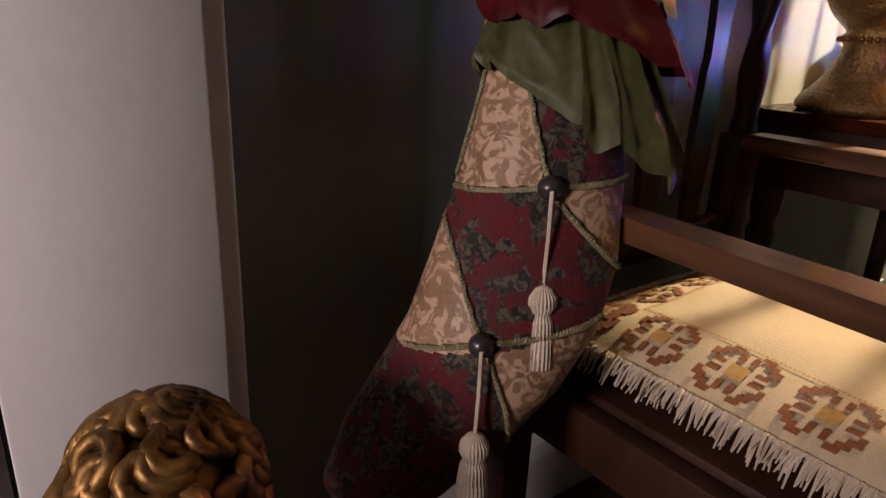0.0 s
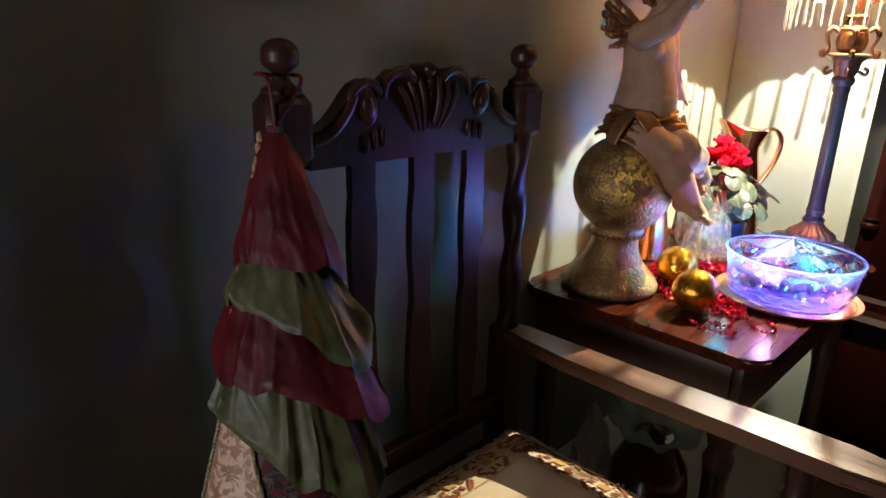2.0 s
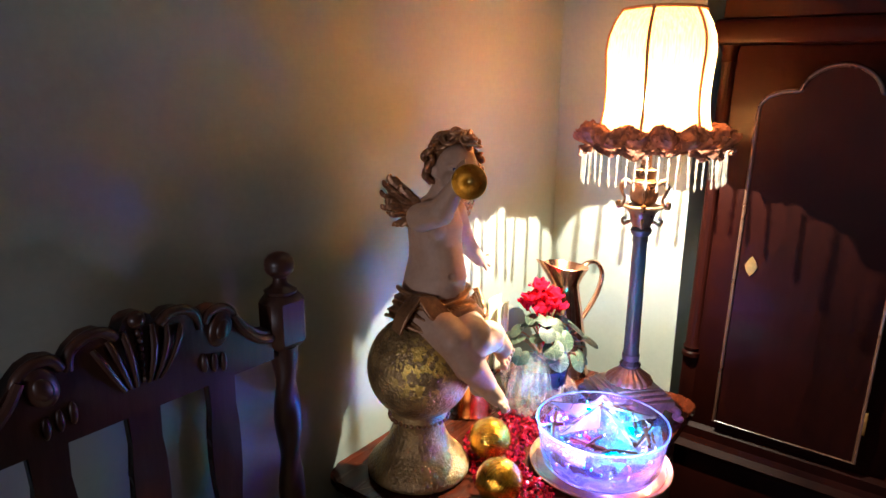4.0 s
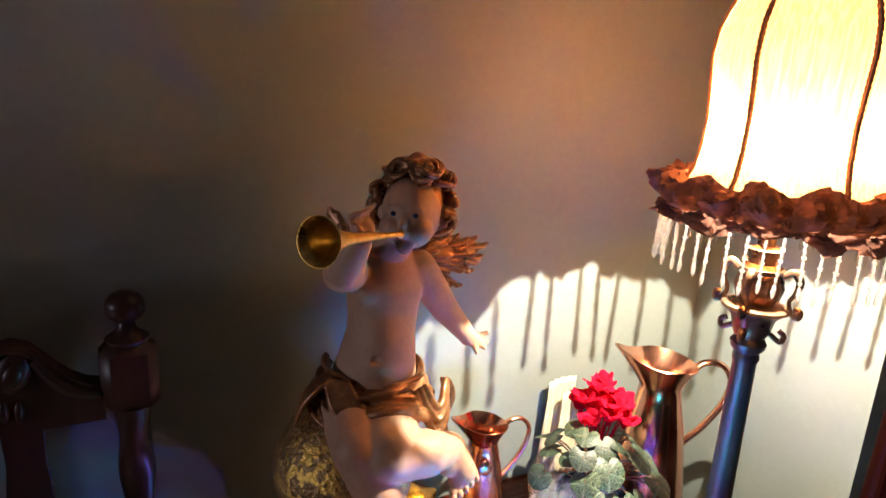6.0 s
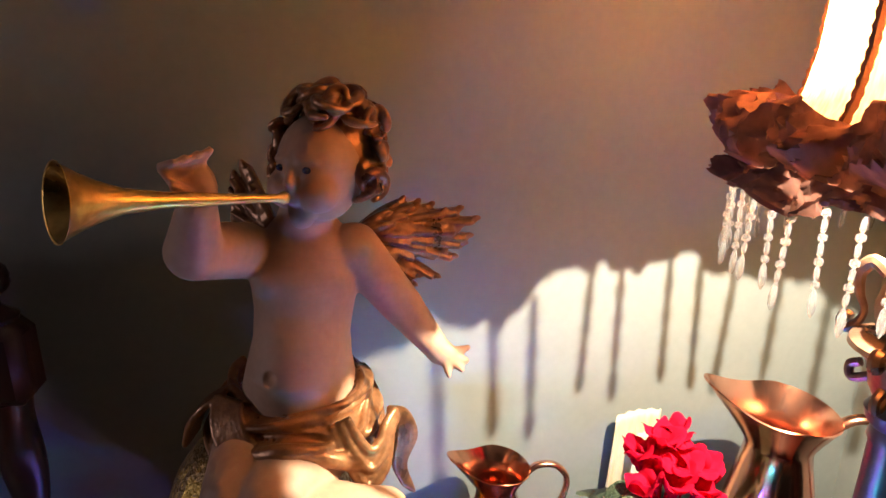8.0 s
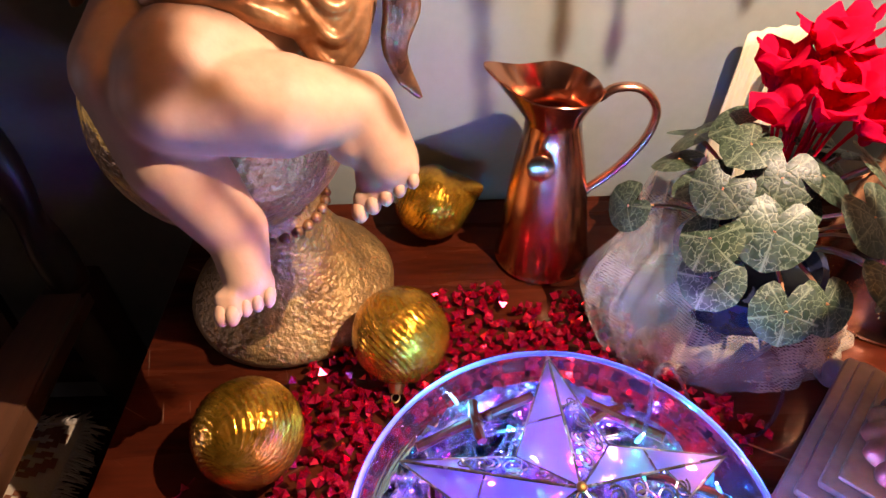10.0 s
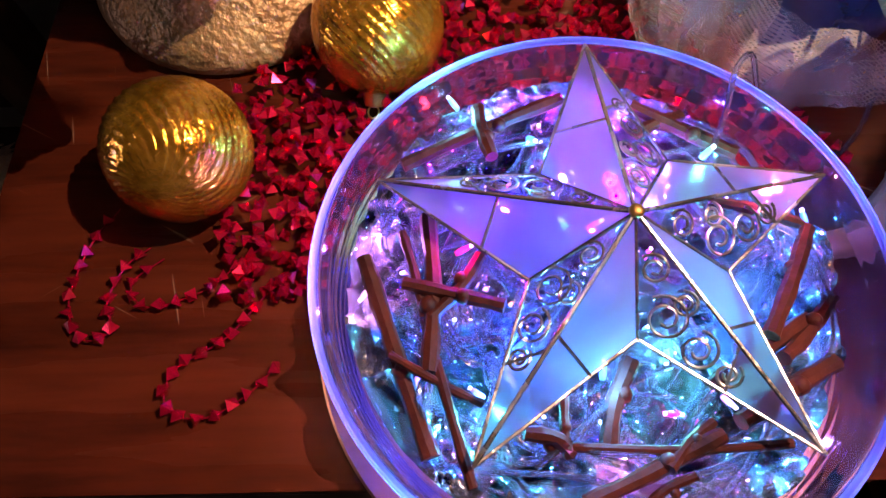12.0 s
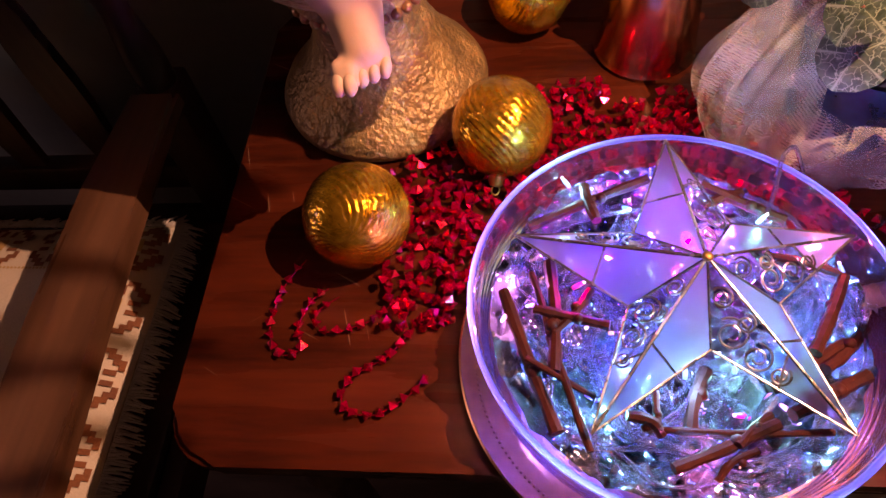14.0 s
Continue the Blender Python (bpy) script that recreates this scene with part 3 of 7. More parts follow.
for k in range(4):
    a = radians(90 * k + 20)
    c, s = math.cos(a), math.sin(a)
    bm = bmesh.new()
    tube(bm, smooth_path([(r * c, r * s, z) for r, z in ((0.03, 0.566), (0.042, 0.574), (0.051, 0.562), (0.048, 0.545), (0.042, 0.532), (0.047, 0.517), (0.055, 0.513), (0.056, 0.522), (0.05, 0.522))], 4), [0.0045 + 0.0015 * math.sin(j * 0.3) for j in range(33)], 8)
    part("scroll_handle", bm, M["bronze"], tlamp)
    bm = bmesh.new()
    tube(bm, smooth_path([(r * c, r * s, z) for r, z in ((0.026, 0.48), (0.04, 0.472), (0.044, 0.482), (0.036, 0.488))], 4), 0.004, 8)
    part("lower_scroll", bm, M["bronze"], tlamp)
bm = bmesh.new()
lathe(bm, [(0.012, 0.675), (0.015, 0.68), (0.017, 0.705), (0.025, 0.735), (0.028, 0.755), (0.024, 0.777), (0.012, 0.788), (0.002, 0.790)], 20)
bulb = part("bulb", bm, glow("bulb_glow", (1.0, 0.85, 0.6), 20), tlamp, "glowing lamp bulb")
bulb.visible_shadow = False


def shade_r(z):
    prof = ((0.665, 0.138), (0.685, 0.128), (0.705, 0.120), (0.735, 0.1145), (0.775, 0.1125), (0.815, 0.115), (0.855, 0.1185), (0.89, 0.1145), (0.92, 0.103), (0.945, 0.087))
    for (z0, r0), (z1, r1) in zip(prof, prof[1:]):
        if z <= z1:
            return r0 + (r1 - r0) * (z - z0) / (z1 - z0)
    return prof[-1][1]


SEAM = 5.5


def panel_warp(a, z=0):
    """Six panels drawn in between the ribs."""
    k = ((math.degrees(a) - SEAM) % 60) / 60
    return 1 - 0.035 * math.sin(math.pi * k)


bm = bmesh.new()
lathe(bm, [(shade_r(0.665 + 0.28 * k / 28), 0.665 + 0.28 * k / 28) for k in range(29)], 96, (0, 0, 0), panel_warp, cap=False)
shade = part("shade", bm, M["shade"], tlamp, "glowing amber silk shade in six panels")
for k in range(6):
    a = radians(SEAM + 60 * k)
    bm = bmesh.new()
    tube(bm, [((shade_r(z) + 0.001) * math.cos(a), (shade_r(z) + 0.001) * math.sin(a), z) for z in [0.665 + 0.28 * j / 70 for j in range(71)]], [0.0030 + 0.0013 * (j % 2) for j in range(71)], 6)
    part("seam_braid", bm, M["trim"], shade)
bm = bmesh.new()
tube(bm, [(0.0872 * math.cos(2 * math.pi * k / 60), 0.0872 * math.sin(2 * math.pi * k / 60), 0.945) for k in range(60)], 0.004, 6, closed=True)
part("top_braid", bm, M["trim"], shade)
# ruffle: a puffed band with a loose hem
rng = random.Random(5)
bm = bmesh.new()
N, rows_ = 420, 27
ph = [rng.uniform(0, 6.28) for _ in range(8)]
grid = []
for j in range(rows_):
    v = j / (rows_ - 1)
    ring = []
    for k in range(N):
        a = 2 * math.pi * k / N
        puff = abs(math.sin(10.5 * a + ph[0] + 0.9 * math.sin(3 * a + ph[1]) + 1.6 * v)) ** 0.7
        fold = math.sin(23 * a + ph[2] + 3 * v) + 0.7 * math.sin(37 * a + ph[3] - 2 * v)
        crest = math.sin(6 * a + ph[4])
        if v < 0.68:
            w = math.sin(math.pi * v / 0.68)
            r = 0.142 + (0.006 + 0.026 * puff) * w + 0.0044 * fold * w
            z = 0.700 - 0.046 * v / 0.68 + 0.008 * math.sin(6 * a + ph[4] + 4 * v) * w + 0.007 * (1 - v) * math.sin(13 * a + ph[5])
        else:
            w = (v - 0.68) / 0.32
            r = 0.144 + 0.020 * w + 0.007 * w * math.sin(19 * a + ph[5]) + 0.004 * w * fold
            z = 0.654 - 0.011 * w + 0.006 * w * crest + 0.005 * w * math.sin(16 * a + ph[7])
        q_ = Vector((r * math.cos(a), r * math.sin(a), z))
        cr = noise.noise(q_ * 34.0) * 0.014 + (0.4 - abs(noise.noise(q_ * 70.0))) * 0.016 + noise.noise(q_ * 150.0) * 0.004
        ring.append(bm.verts.new(q_ + Vector((math.cos(a), math.sin(a), 0.5)) * cr))
    grid.append(ring)
for a, b in zip(grid, grid[1:]):
    for k in range(N):
        bm.faces.new((a[k], a[(k + 1) % N], b[(k + 1) % N], b[k]))
part("ruffle", bm, M["ruffle"], shade, "gathered brown silk ruffle")
# glass bead fringe: each strand is a threaded run of small rounds, long drops and a last pear
def strand_mesh(kind):
    prof_, zz = [(0.0004, 0.0)], 0.0
    for j in range(7):
        r, h = ((0.0018, 0.0105), (0.0029, 0.0062))[j % 2] if kind else ((0.0028, 0.006), (0.0018, 0.011))[j % 2]
        prof_ += [(0.0005, zz), (r, zz - h * 0.22), (r, zz - h * 0.78), (0.0005, zz - h)]
        zz -= h
    prof_ += [(0.0020, zz - 0.003), (0.0029, zz - 0.011), (0.0022, zz - 0.017), (0.0005, zz - 0.021)]
    bm_ = bmesh.new()
    lathe(bm_, [(r, 0.92 * z) for r, z in prof_], 8)
    me_ = bpy.data.meshes.new("bead_strand")
    bmesh.ops.recalc_face_normals(bm_, faces=bm_.faces[:])
    bm_.to_mesh(me_), bm_.free()
    me_.materials.append(M["crystal"])
    return me_


STRANDS = [strand_mesh(0), strand_mesh(1)]
for k in range(48):
    a = 2 * math.pi * (k + rng.uniform(-0.16, 0.16)) / 48
    ob = new("bead_strand", STRANDS[k % 2])
    ob.parent = shade
    ob.matrix_local = pose(0.156 * math.cos(a), 0.156 * math.sin(a), 0.647 + rng.uniform(-0.006, 0.004), rng.uniform(-3, 3), rng.uniform(-3, 3), rng.uniform(0, 90))
shade.location = (0.006, -0.010, 0)


# cherub statue on its ball
def remeshed(bm, voxel, smooth):
    """The union of overlapping forms as one smooth skin."""
    me = bpy.data.meshes.new("rough")
    bmesh.ops.recalc_face_normals(bm, faces=bm.faces[:])
    bm.to_mesh(me)
    bm.free()
    ob = new("rough", me)
    r = ob.modifiers.new("r", "REMESH")
    r.mode, r.voxel_size = "VOXEL", voxel
    s = ob.modifiers.new("s", "SMOOTH")
    s.factor, s.iterations = 0.5, smooth
    out = bpy.data.meshes.new_from_object(ob.evaluated_get(bpy.context.evaluated_depsgraph_get()))
    bpy.data.objects.remove(ob)
    bpy.data.meshes.remove(me)
    return out


class Collect:
    """Gathers forms of several paints into one mesh."""

    def __init__(self):
        self.bm = bmesh.new()

    def add(self, bm_or_mesh, slot):
        me = bm_or_mesh
        if isinstance(me, bmesh.types.BMesh):
            me = bpy.data.meshes.new("piece")
            bmesh.ops.recalc_face_normals(bm_or_mesh, faces=bm_or_mesh.faces[:])
            bm_or_mesh.to_mesh(me)
            bm_or_mesh.free()
        n = len(self.bm.faces)
        self.bm.from_mesh(me)
        self.bm.faces.ensure_lookup_table()
        for f in self.bm.faces[n:]:
            f.material_index = slot
        bpy.data.meshes.remove(me)


STAT = Vector((1.717, 0.708, 0.72))
rng = random.Random(11)
body = bmesh.new()
HEAD = Vector((1.785, 0.665, 1.348))
FACE = Vector((-0.62, -0.78, -0.03)).normalized()
SIDE = Vector((0.78, -0.62, 0)).normalized()
UP = Vector((0, 0, 1))
# torso: stacked ovals that melt into one trunk
trunk = ((1.06, 1.747, 0.698, 0.069, 0.056), (1.10, 1.749, 0.696, 0.065, 0.056), (1.14, 1.752, 0.690, 0.056, 0.059), (1.17, 1.756, 0.692, 0.051, 0.053), (1.20, 1.760, 0.697, 0.053, 0.046), (1.235, 1.763, 0.70, 0.059, 0.044), (1.26, 1.764, 0.70, 0.052, 0.036), (1.278, 1.765, 0.699, 0.036, 0.028))
for (z0, x0, y0, a0, b0), (z1, x1, y1, a1, b1) in zip(trunk, trunk[1:]):
    for k in range(5):
        t = k / 5
        blob(body, (x0 + (x1 - x0) * t, y0 + (y1 - y0) * t, z0 + (z1 - z0) * t), (0.96 * (a0 + (a1 - a0) * t), 1.17 * (b0 + (b1 - b0) * t), 0.026), Matrix.Rotation(radians(-10), 3, "Z"), u=48, v=20)
blob(body, (1.737, 0.676, 1.233), (0.027, 0.022, 0.024))
blob(body, (1.781, 0.674, 1.233), (0.027, 0.022, 0.024))
bone(body, (1.762, 0.70, 1.26), 0.03, (1.768, 0.683, 1.31), 0.027)
# head
blob(body, HEAD, (0.045, 0.046, 0.053), u=24, v=16)
for s in (-1, 1):
    blob(body, HEAD + FACE * 0.030 + SIDE * 0.020 * s - UP * 0.018, (0.0205, 0.0205, 0.021))
    blob(body, HEAD + SIDE * 0.047 * s - UP * 0.006 - FACE * 0.006, (0.008, 0.008, 0.013))
blob(body, HEAD + FACE * 0.032 - UP * 0.039, 0.014)
blob(body, HEAD + FACE * 0.049 - UP * 0.008, (0.0068, 0.0068, 0.0062))
bone(body, HEAD + FACE * 0.043 + UP * 0.008, 0.004, HEAD + FACE * 0.048 - UP * 0.006, 0.0055)
for s in (-1, 1):
    bone(body, HEAD + FACE * 0.041 + SIDE * 0.007 * s + UP * 0.0145, 0.0045, HEAD + FACE * 0.037 + SIDE * 0.024 * s + UP * 0.0125, 0.004, 10, 3)
blob(body, HEAD + FACE * 0.045 - UP * 0.0185, (0.0085, 0.0085, 0.0038))
blob(body, HEAD + FACE * 0.044 - UP * 0.0265, (0.0085, 0.0085, 0.0038))
# arms
bone(body, (1.705, 0.69, 1.262), 0.028, (1.674, 0.622, 1.284), 0.0255)
bone(body, (1.674, 0.622, 1.284), 0.0255, (1.686, 0.598, 1.328), 0.0165)
blob(body, (1.689, 0.594, 1.345), (0.016, 0.013, 0.018))
for k in range(4):
    p = Vector((1.674 + 0.008 * k, 0.584 + 0.006 * k, 1.352))
    bone(body, p, 0.0052, p + Vector((-0.006, -0.007, 0.014)), 0.0048, 8, 2)
    bone(body, p + Vector((-0.006, -0.007, 0.014)), 0.0048, p + Vector((0.004, -0.012, 0.018 + 0.002 * k)), 0.004, 8, 2)
bone(body, (1.684, 0.586, 1.344), 0.006, (1.676, 0.572, 1.352), 0.0045, 8, 3)
bone(body, (1.812, 0.692, 1.258), 0.027, (1.862, 0.70, 1.188), 0.022)
bone(body, (1.862, 0.70, 1.188), 0.022, (1.893, 0.686, 1.148), 0.015)
blob(body, (1.90, 0.683, 1.14), (0.016, 0.012, 0.014))
for dx, dy, dz in ((0.026, -0.002, 0.006), (0.024, -0.008, -0.006), (0.018, -0.012, -0.014), (0.004, -0.012, -0.02)):
    bone(body, (1.903, 0.681, 1.139), 0.0062, (1.903 + dx, 0.681 + dy, 1.139 + dz), 0.0042, 8, 3)
# hanging leg
bone(body, (1.708, 0.69, 1.068), 0.045, (1.694, 0.602, 1.04), 0.038)
bone(body, (1.694, 0.602, 1.04), 0.037, (1.71, 0.577, 0.99), 0.0325)
bone(body, (1.71, 0.577, 0.99), 0.032, (1.739, 0.56, 0.945), 0.0225)
bone(body, (1.741, 0.562, 0.942), 0.022, (1.748, 0.538, 0.918), 0.0165)
blob(body, (1.738, 0.575, 0.936), 0.019)
# crossed leg
bone(body, (1.78, 0.69, 1.066), 0.045, (1.728, 0.588, 1.045), 0.038)
blob(body, (1.726, 0.578, 1.036), 0.0355)
bone(body, (1.730, 0.578, 1.034), 0.034, (1.786, 0.586, 1.022), 0.033)
bone(body, (1.786, 0.586, 1.022), 0.032, (1.832, 0.602, 1.010), 0.0235)
bone(body, (1.832, 0.602, 1.008), 0.0245, (1.848, 0.588, 0.976), 0.021)
blob(body, (1.846, 0.584, 0.970), (0.0235, 0.015, 0.018), Matrix.Rotation(-0.5, 3, "Y"))
blob(body, (1.826, 0.592, 0.992), 0.019)
for k in range(5):
    p = Vector((1.828 + 0.0092 * k, 0.575 + 0.001 * k, 0.955 + 0.0052 * k))
    bone(body, p, 0.0068 - 0.0004 * k, p + Vector((-0.001, -0.004, -0.008)), 0.0056 - 0.0004 * k, 8, 2)
    p = Vector((1.734 + 0.0066 * k, 0.522 + 0.004 * k * (k > 1), 0.915))
    bone(body, p, 0.0066, p + Vector((0.002, -0.008, -0.007)), 0.0054, 8, 2)
all_ = Collect()
bodymesh = remeshed(body, 0.0021, 12)
navel = Vector((1.727, 0.632, 1.150))
for v in bodymesh.vertices:
    # a small head on its neck
    away = (v.co - HEAD).length
    if away < 0.09 and v.co.z > 1.29:
        w = min(1, (0.09 - away) / 0.02) * min(1, (v.co.z - 1.29) / 0.02)
        v.co = HEAD + (v.co - HEAD) * (1 - 0.09 * w)
    d = (v.co - navel).length
    if d < 0.008:
        v.co += Vector((0.3, 0.95, 0)) * 0.0045 * (1 - (d / 0.008) ** 2)
all_.add(bodymesh, 0)
# toes
bm = bmesh.new()
for k in range(5):
    p = Vector((1.8265 + 0.0094 * k, 0.571 + 0.001 * k, 0.9465 + 0.0056 * k))
    blob(bm, p, (0.0062 - 0.0004 * k, 0.0085 - 0.0006 * k, 0.0085 - 0.0005 * k), Matrix.Rotation(0.35, 3, "X"), u=14, v=10)
    p = Vector((1.734 + 0.0072 * k, 0.514 + 0.004 * k * (k > 1), 0.9085))
    blob(bm, p, (0.0056 - 0.0003 * k, 0.0088, 0.0068), Matrix.Rotation(0.6, 3, "X"), u=14, v=10)
all_.add(bm, 0)
# eyes
bm = bmesh.new()
for s in (-1, 1):
    blob(bm, HEAD + FACE * 0.0415 + SIDE * 0.0165 * s + UP * 0.005, (0.0044, 0.0044, 0.0036), u=10, v=8)
for v in bm.verts:
    v.co = HEAD + (v.co - HEAD) * 0.913
all_.add(bm, 4)
# hair: loose wavy locks round the brow and neck
bm = bmesh.new()
blob(bm, HEAD - FACE * 0.020 + UP * 0.013, (0.045, 0.045, 0.046), u=20, v=14)
for k in range(150):
    a, e = rng.uniform(-2.7, 2.7), rng.uniform(-0.7, 1.5)
    n = (math.cos(a) * math.cos(e) * -FACE + math.sin(a) * math.cos(e) * SIDE + math.sin(e) * UP).normalized()
    if n.dot(FACE) > 0.06 and n.z < 0.76 or n.dot(FACE) > 0.52:
        continue
    c = HEAD - FACE * 0.008 + UP * 0.009 + n * rng.uniform(0.047, 0.054)
    t1 = n.cross(UP + SIDE * rng.uniform(-1, 1)).normalized()
    t2 = n.cross(t1)
    r0, turns, sgn, lift_ = rng.uniform(0.010, 0.017), rng.uniform(0.7, 1.25), rng.choice((-1, 1)), rng.uniform(0.001, 0.012)
    pts = [c + (r0 * (1.1 - 0.6 * j / 14)) * (math.cos(sgn * turns * 6.28 * j / 14 + a) * t1 + math.sin(sgn * turns * 6.28 * j / 14 + a) * t2) + n * (lift_ + 0.007 * math.sin(j * 0.45 + k)) for j in range(15)]
    tube(bm, pts, [0.0015 + 0.0052 * math.sin(math.pi * (0.15 + 0.8 * j / 14)) for j in range(15)], 8, 0.7)
for v in bm.verts:
    v.co = HEAD + (v.co - HEAD) * 0.94
all_.add(remeshed(bm, 0.0015, 0), 1)
# drapery: a sheet slung round the hips in swagged folds
bm = bmesh.new()
grid = []
for k in range(25):
    v = k / 24
    row = []
    for j in range(90):
        t = j / 89
        a = math.pi * (0.80 + 1.42 * t)
        swag = math.sin(math.pi * t)
        fold = math.sin(6.28 * (2.6 * v + 0.55 * math.sin(3.6 * t + 0.4) + 0.25 * v * math.sin(9 * t))) * (0.35 + 0.65 * swag) + 0.4 * math.sin(6.28 * (4.3 * v - 1.2 * t))
        rx, ry = 0.070 + 0.020 * v + 0.0075 * fold, 0.062 + 0.036 * v + 0.0085 * fold
        z = 1.122 - (0.070 - 0.020 * swag) * v - 0.010 * swag * (1 - v) + 0.015 * v * math.sin(14 * t + 0.7) - 0.026 * v * min(1, max(0, (t - 0.45) / 0.3)) * (1 if t < 0.8 else (1 - t) * 5)
        row.append(Vector((1.747 + rx * math.cos(a), 0.697 + ry * math.sin(a), z)))
    grid.append(row)
ins = [[p + (Vector((1.747, 0.697, p.z)) - p).normalized() * 0.008 for p in row] for row in grid]
vo_, vi_ = [[bm.verts.new(p) for p in row] for row in grid], [[bm.verts.new(p) for p in row] for row in ins]
for g in (vo_, vi_):
    for a, b in zip(g, g[1:]):
        for j in range(89):
            bm.faces.new((a[j], a[j + 1], b[j + 1], b[j]))
for a, b in ((vo_[0], vi_[0]), (vo_[-1], vi_[-1]), ([r[0] for r in vo_], [r[0] for r in vi_]), ([r[-1] for r in vo_], [r[-1] for r in vi_])):
    for j in range(len(a) - 1):
        bm.faces.new((a[j], a[j + 1], b[j + 1], b[j]))
tube(bm, grid[-1], [0.0036 + 0.0012 * math.sin(j * 0.5) for j in range(90)], 8)
tube(bm, grid[0], [0.0042 + 0.0012 * math.sin(j * 0.37) for j in range(90)], 8)
# thick folds that sweep across the sheet and gather at one hip
for k, (v0, v1, dip) in enumerate(((0.0, 0.10, 0.30), (0.02, 0.20, 0.52), (0.05, 0.32, 0.72), (0.12, 0.50, 0.80), (0.35, 0.70, 0.55), (0.05, 0.85, 0.10), (0.6, 0.9, 0.3))):
    pts = []
    for j in range(12, 84):
        t = j / 89
        v = v0 + (v1 - v0) * t + dip * math.sin(math.pi * min(1, t * 1.15)) * (1 - 0.4 * t) + 0.04 * math.sin(9 * t + 2 * k)
        p = grid[min(24, max(0, int(24 * v)))][j].lerp(grid[min(24, max(0, int(24 * v) + 1))][j], 24 * v - int(24 * v)) if v < 1 else grid[24][j]
        pts.append(p + (p - Vector((1.747, 0.697, p.z))).normalized() * 0.002)
    tube(bm, pts, [0.0010 + 0.0078 * math.sin(math.pi * (j + 1) / 74) * (0.7 + 0.3 * math.sin(j * 0.21 + k)) for j in range(72)], 8)


def cloth_band(edge0, edge1, strands, ridge, web=0.0030):
    """A strip of cloth between two lines, with rounded ridges along it and thin cloth between them."""
    e0, e1 = smooth_path(edge0, 6), smooth_path(edge1, 6)
    n_ = 2 * strands - 1
    for i_ in range(n_):
        t_ = i_ / (n_ - 1)
        pts = [a.lerp(b, t_) for a, b in zip(e0, e1)]
        r_ = ridge if i_ % 2 == 0 else web
        tube(bm, pts if i_ % 2 == 0 else [p + Vector((0.001, 0.0022, 0)) for p in pts], [r_ * (0.75 + 0.3 * math.sin(math.pi * j / (len(pts) - 1))) for j in range(len(pts))], 8)


# the end gathered at one hip: a deep swag, a loop and a loose tail
cloth_band([(1.782, 0.622, 1.100), (1.792, 0.617, 1.068), (1.814, 0.612, 1.032), (1.834, 0.623, 1.044), (1.842, 0.638, 1.076), (1.850, 0.652, 1.086)],
           [(1.798, 0.624, 1.106), (1.806, 0.622, 1.088), (1.819, 0.622, 1.068), (1.830, 0.630, 1.072), (1.837, 0.640, 1.086), (1.848, 0.654, 1.094)], 3, 0.0052)
cloth_band([(1.838, 0.646, 1.086), (1.850, 0.656, 1.080), (1.850, 0.660, 1.050), (1.846, 0.662, 1.020), (1.856, 0.660, 0.992)],
           [(1.840, 0.656, 1.094), (1.860, 0.664, 1.082), (1.870, 0.668, 1.050), (1.858, 0.668, 1.014), (1.868, 0.664, 0.978)], 5, 0.0034, 0.0036)
# a flap folded over the waist at the other hip, and the strip that hangs behind it
cloth_band([(1.670, 0.668, 1.118), (1.667, 0.652, 1.100), (1.673, 0.636, 1.080), (1.690, 0.622, 1.068)],
           [(1.694, 0.650, 1.116), (1.697, 0.636, 1.102), (1.705, 0.626, 1.088), (1.720, 0.618, 1.076)], 7, 0.0046, 0.0042)
cloth_band([(1.676, 0.664, 1.118), (1.656, 0.664, 1.106), (1.638, 0.672, 1.082), (1.628, 0.680, 1.052)],
           [(1.676, 0.690, 1.112), (1.658, 0.694, 1.100), (1.644, 0.700, 1.080), (1.636, 0.704, 1.056)], 8, 0.0040, 0.0042)
all_.add(remeshed(bm, 0.0017, 2), 1)
# wings: layered feathers
bm = bmesh.new()
for root, tips in (((1.735, 0.735, 1.255), ((1.708, 0.76, 1.330), (1.692, 0.766, 1.315), (1.684, 0.768, 1.295), (1.686, 0.768, 1.275), (1.698, 0.765, 1.256), (1.712, 0.76, 1.243))),
                   ((1.81, 0.735, 1.262), ((1.868, 0.738, 1.296), (1.893, 0.735, 1.292), (1.918, 0.733, 1.283), (1.942, 0.73, 1.272), (1.934, 0.73, 1.256), (1.922, 0.73, 1.240), (1.912, 0.73, 1.226), (1.896, 0.73, 1.212), (1.874, 0.733, 1.205)))):
    root = Vector(root)
    for i, tip in enumerate(tips):
        for lay in range(4):
            tp = root.lerp(Vector(tip), (1.0, 0.84, 0.66, 0.46)[lay]) + Vector((rng.uniform(-0.006, 0.006), -0.006 * lay, rng.uniform(-0.006, 0.006)))
            mid = root.lerp(tp, 0.55) + Vector((0, -0.004 - 0.003 * lay, 0.004))
            pts = smooth_path([root, mid, tp, tp + Vector((0, -0.003, 0.004))], 5)
            tube(bm, pts, [0.0025 + 0.0098 * math.sin(math.pi * min(1, j / len(pts) + 0.06)) ** 0.8 for j in range(len(pts))], 8, 0.45)
all_.add(remeshed(bm, 0.0016, 0), 1)
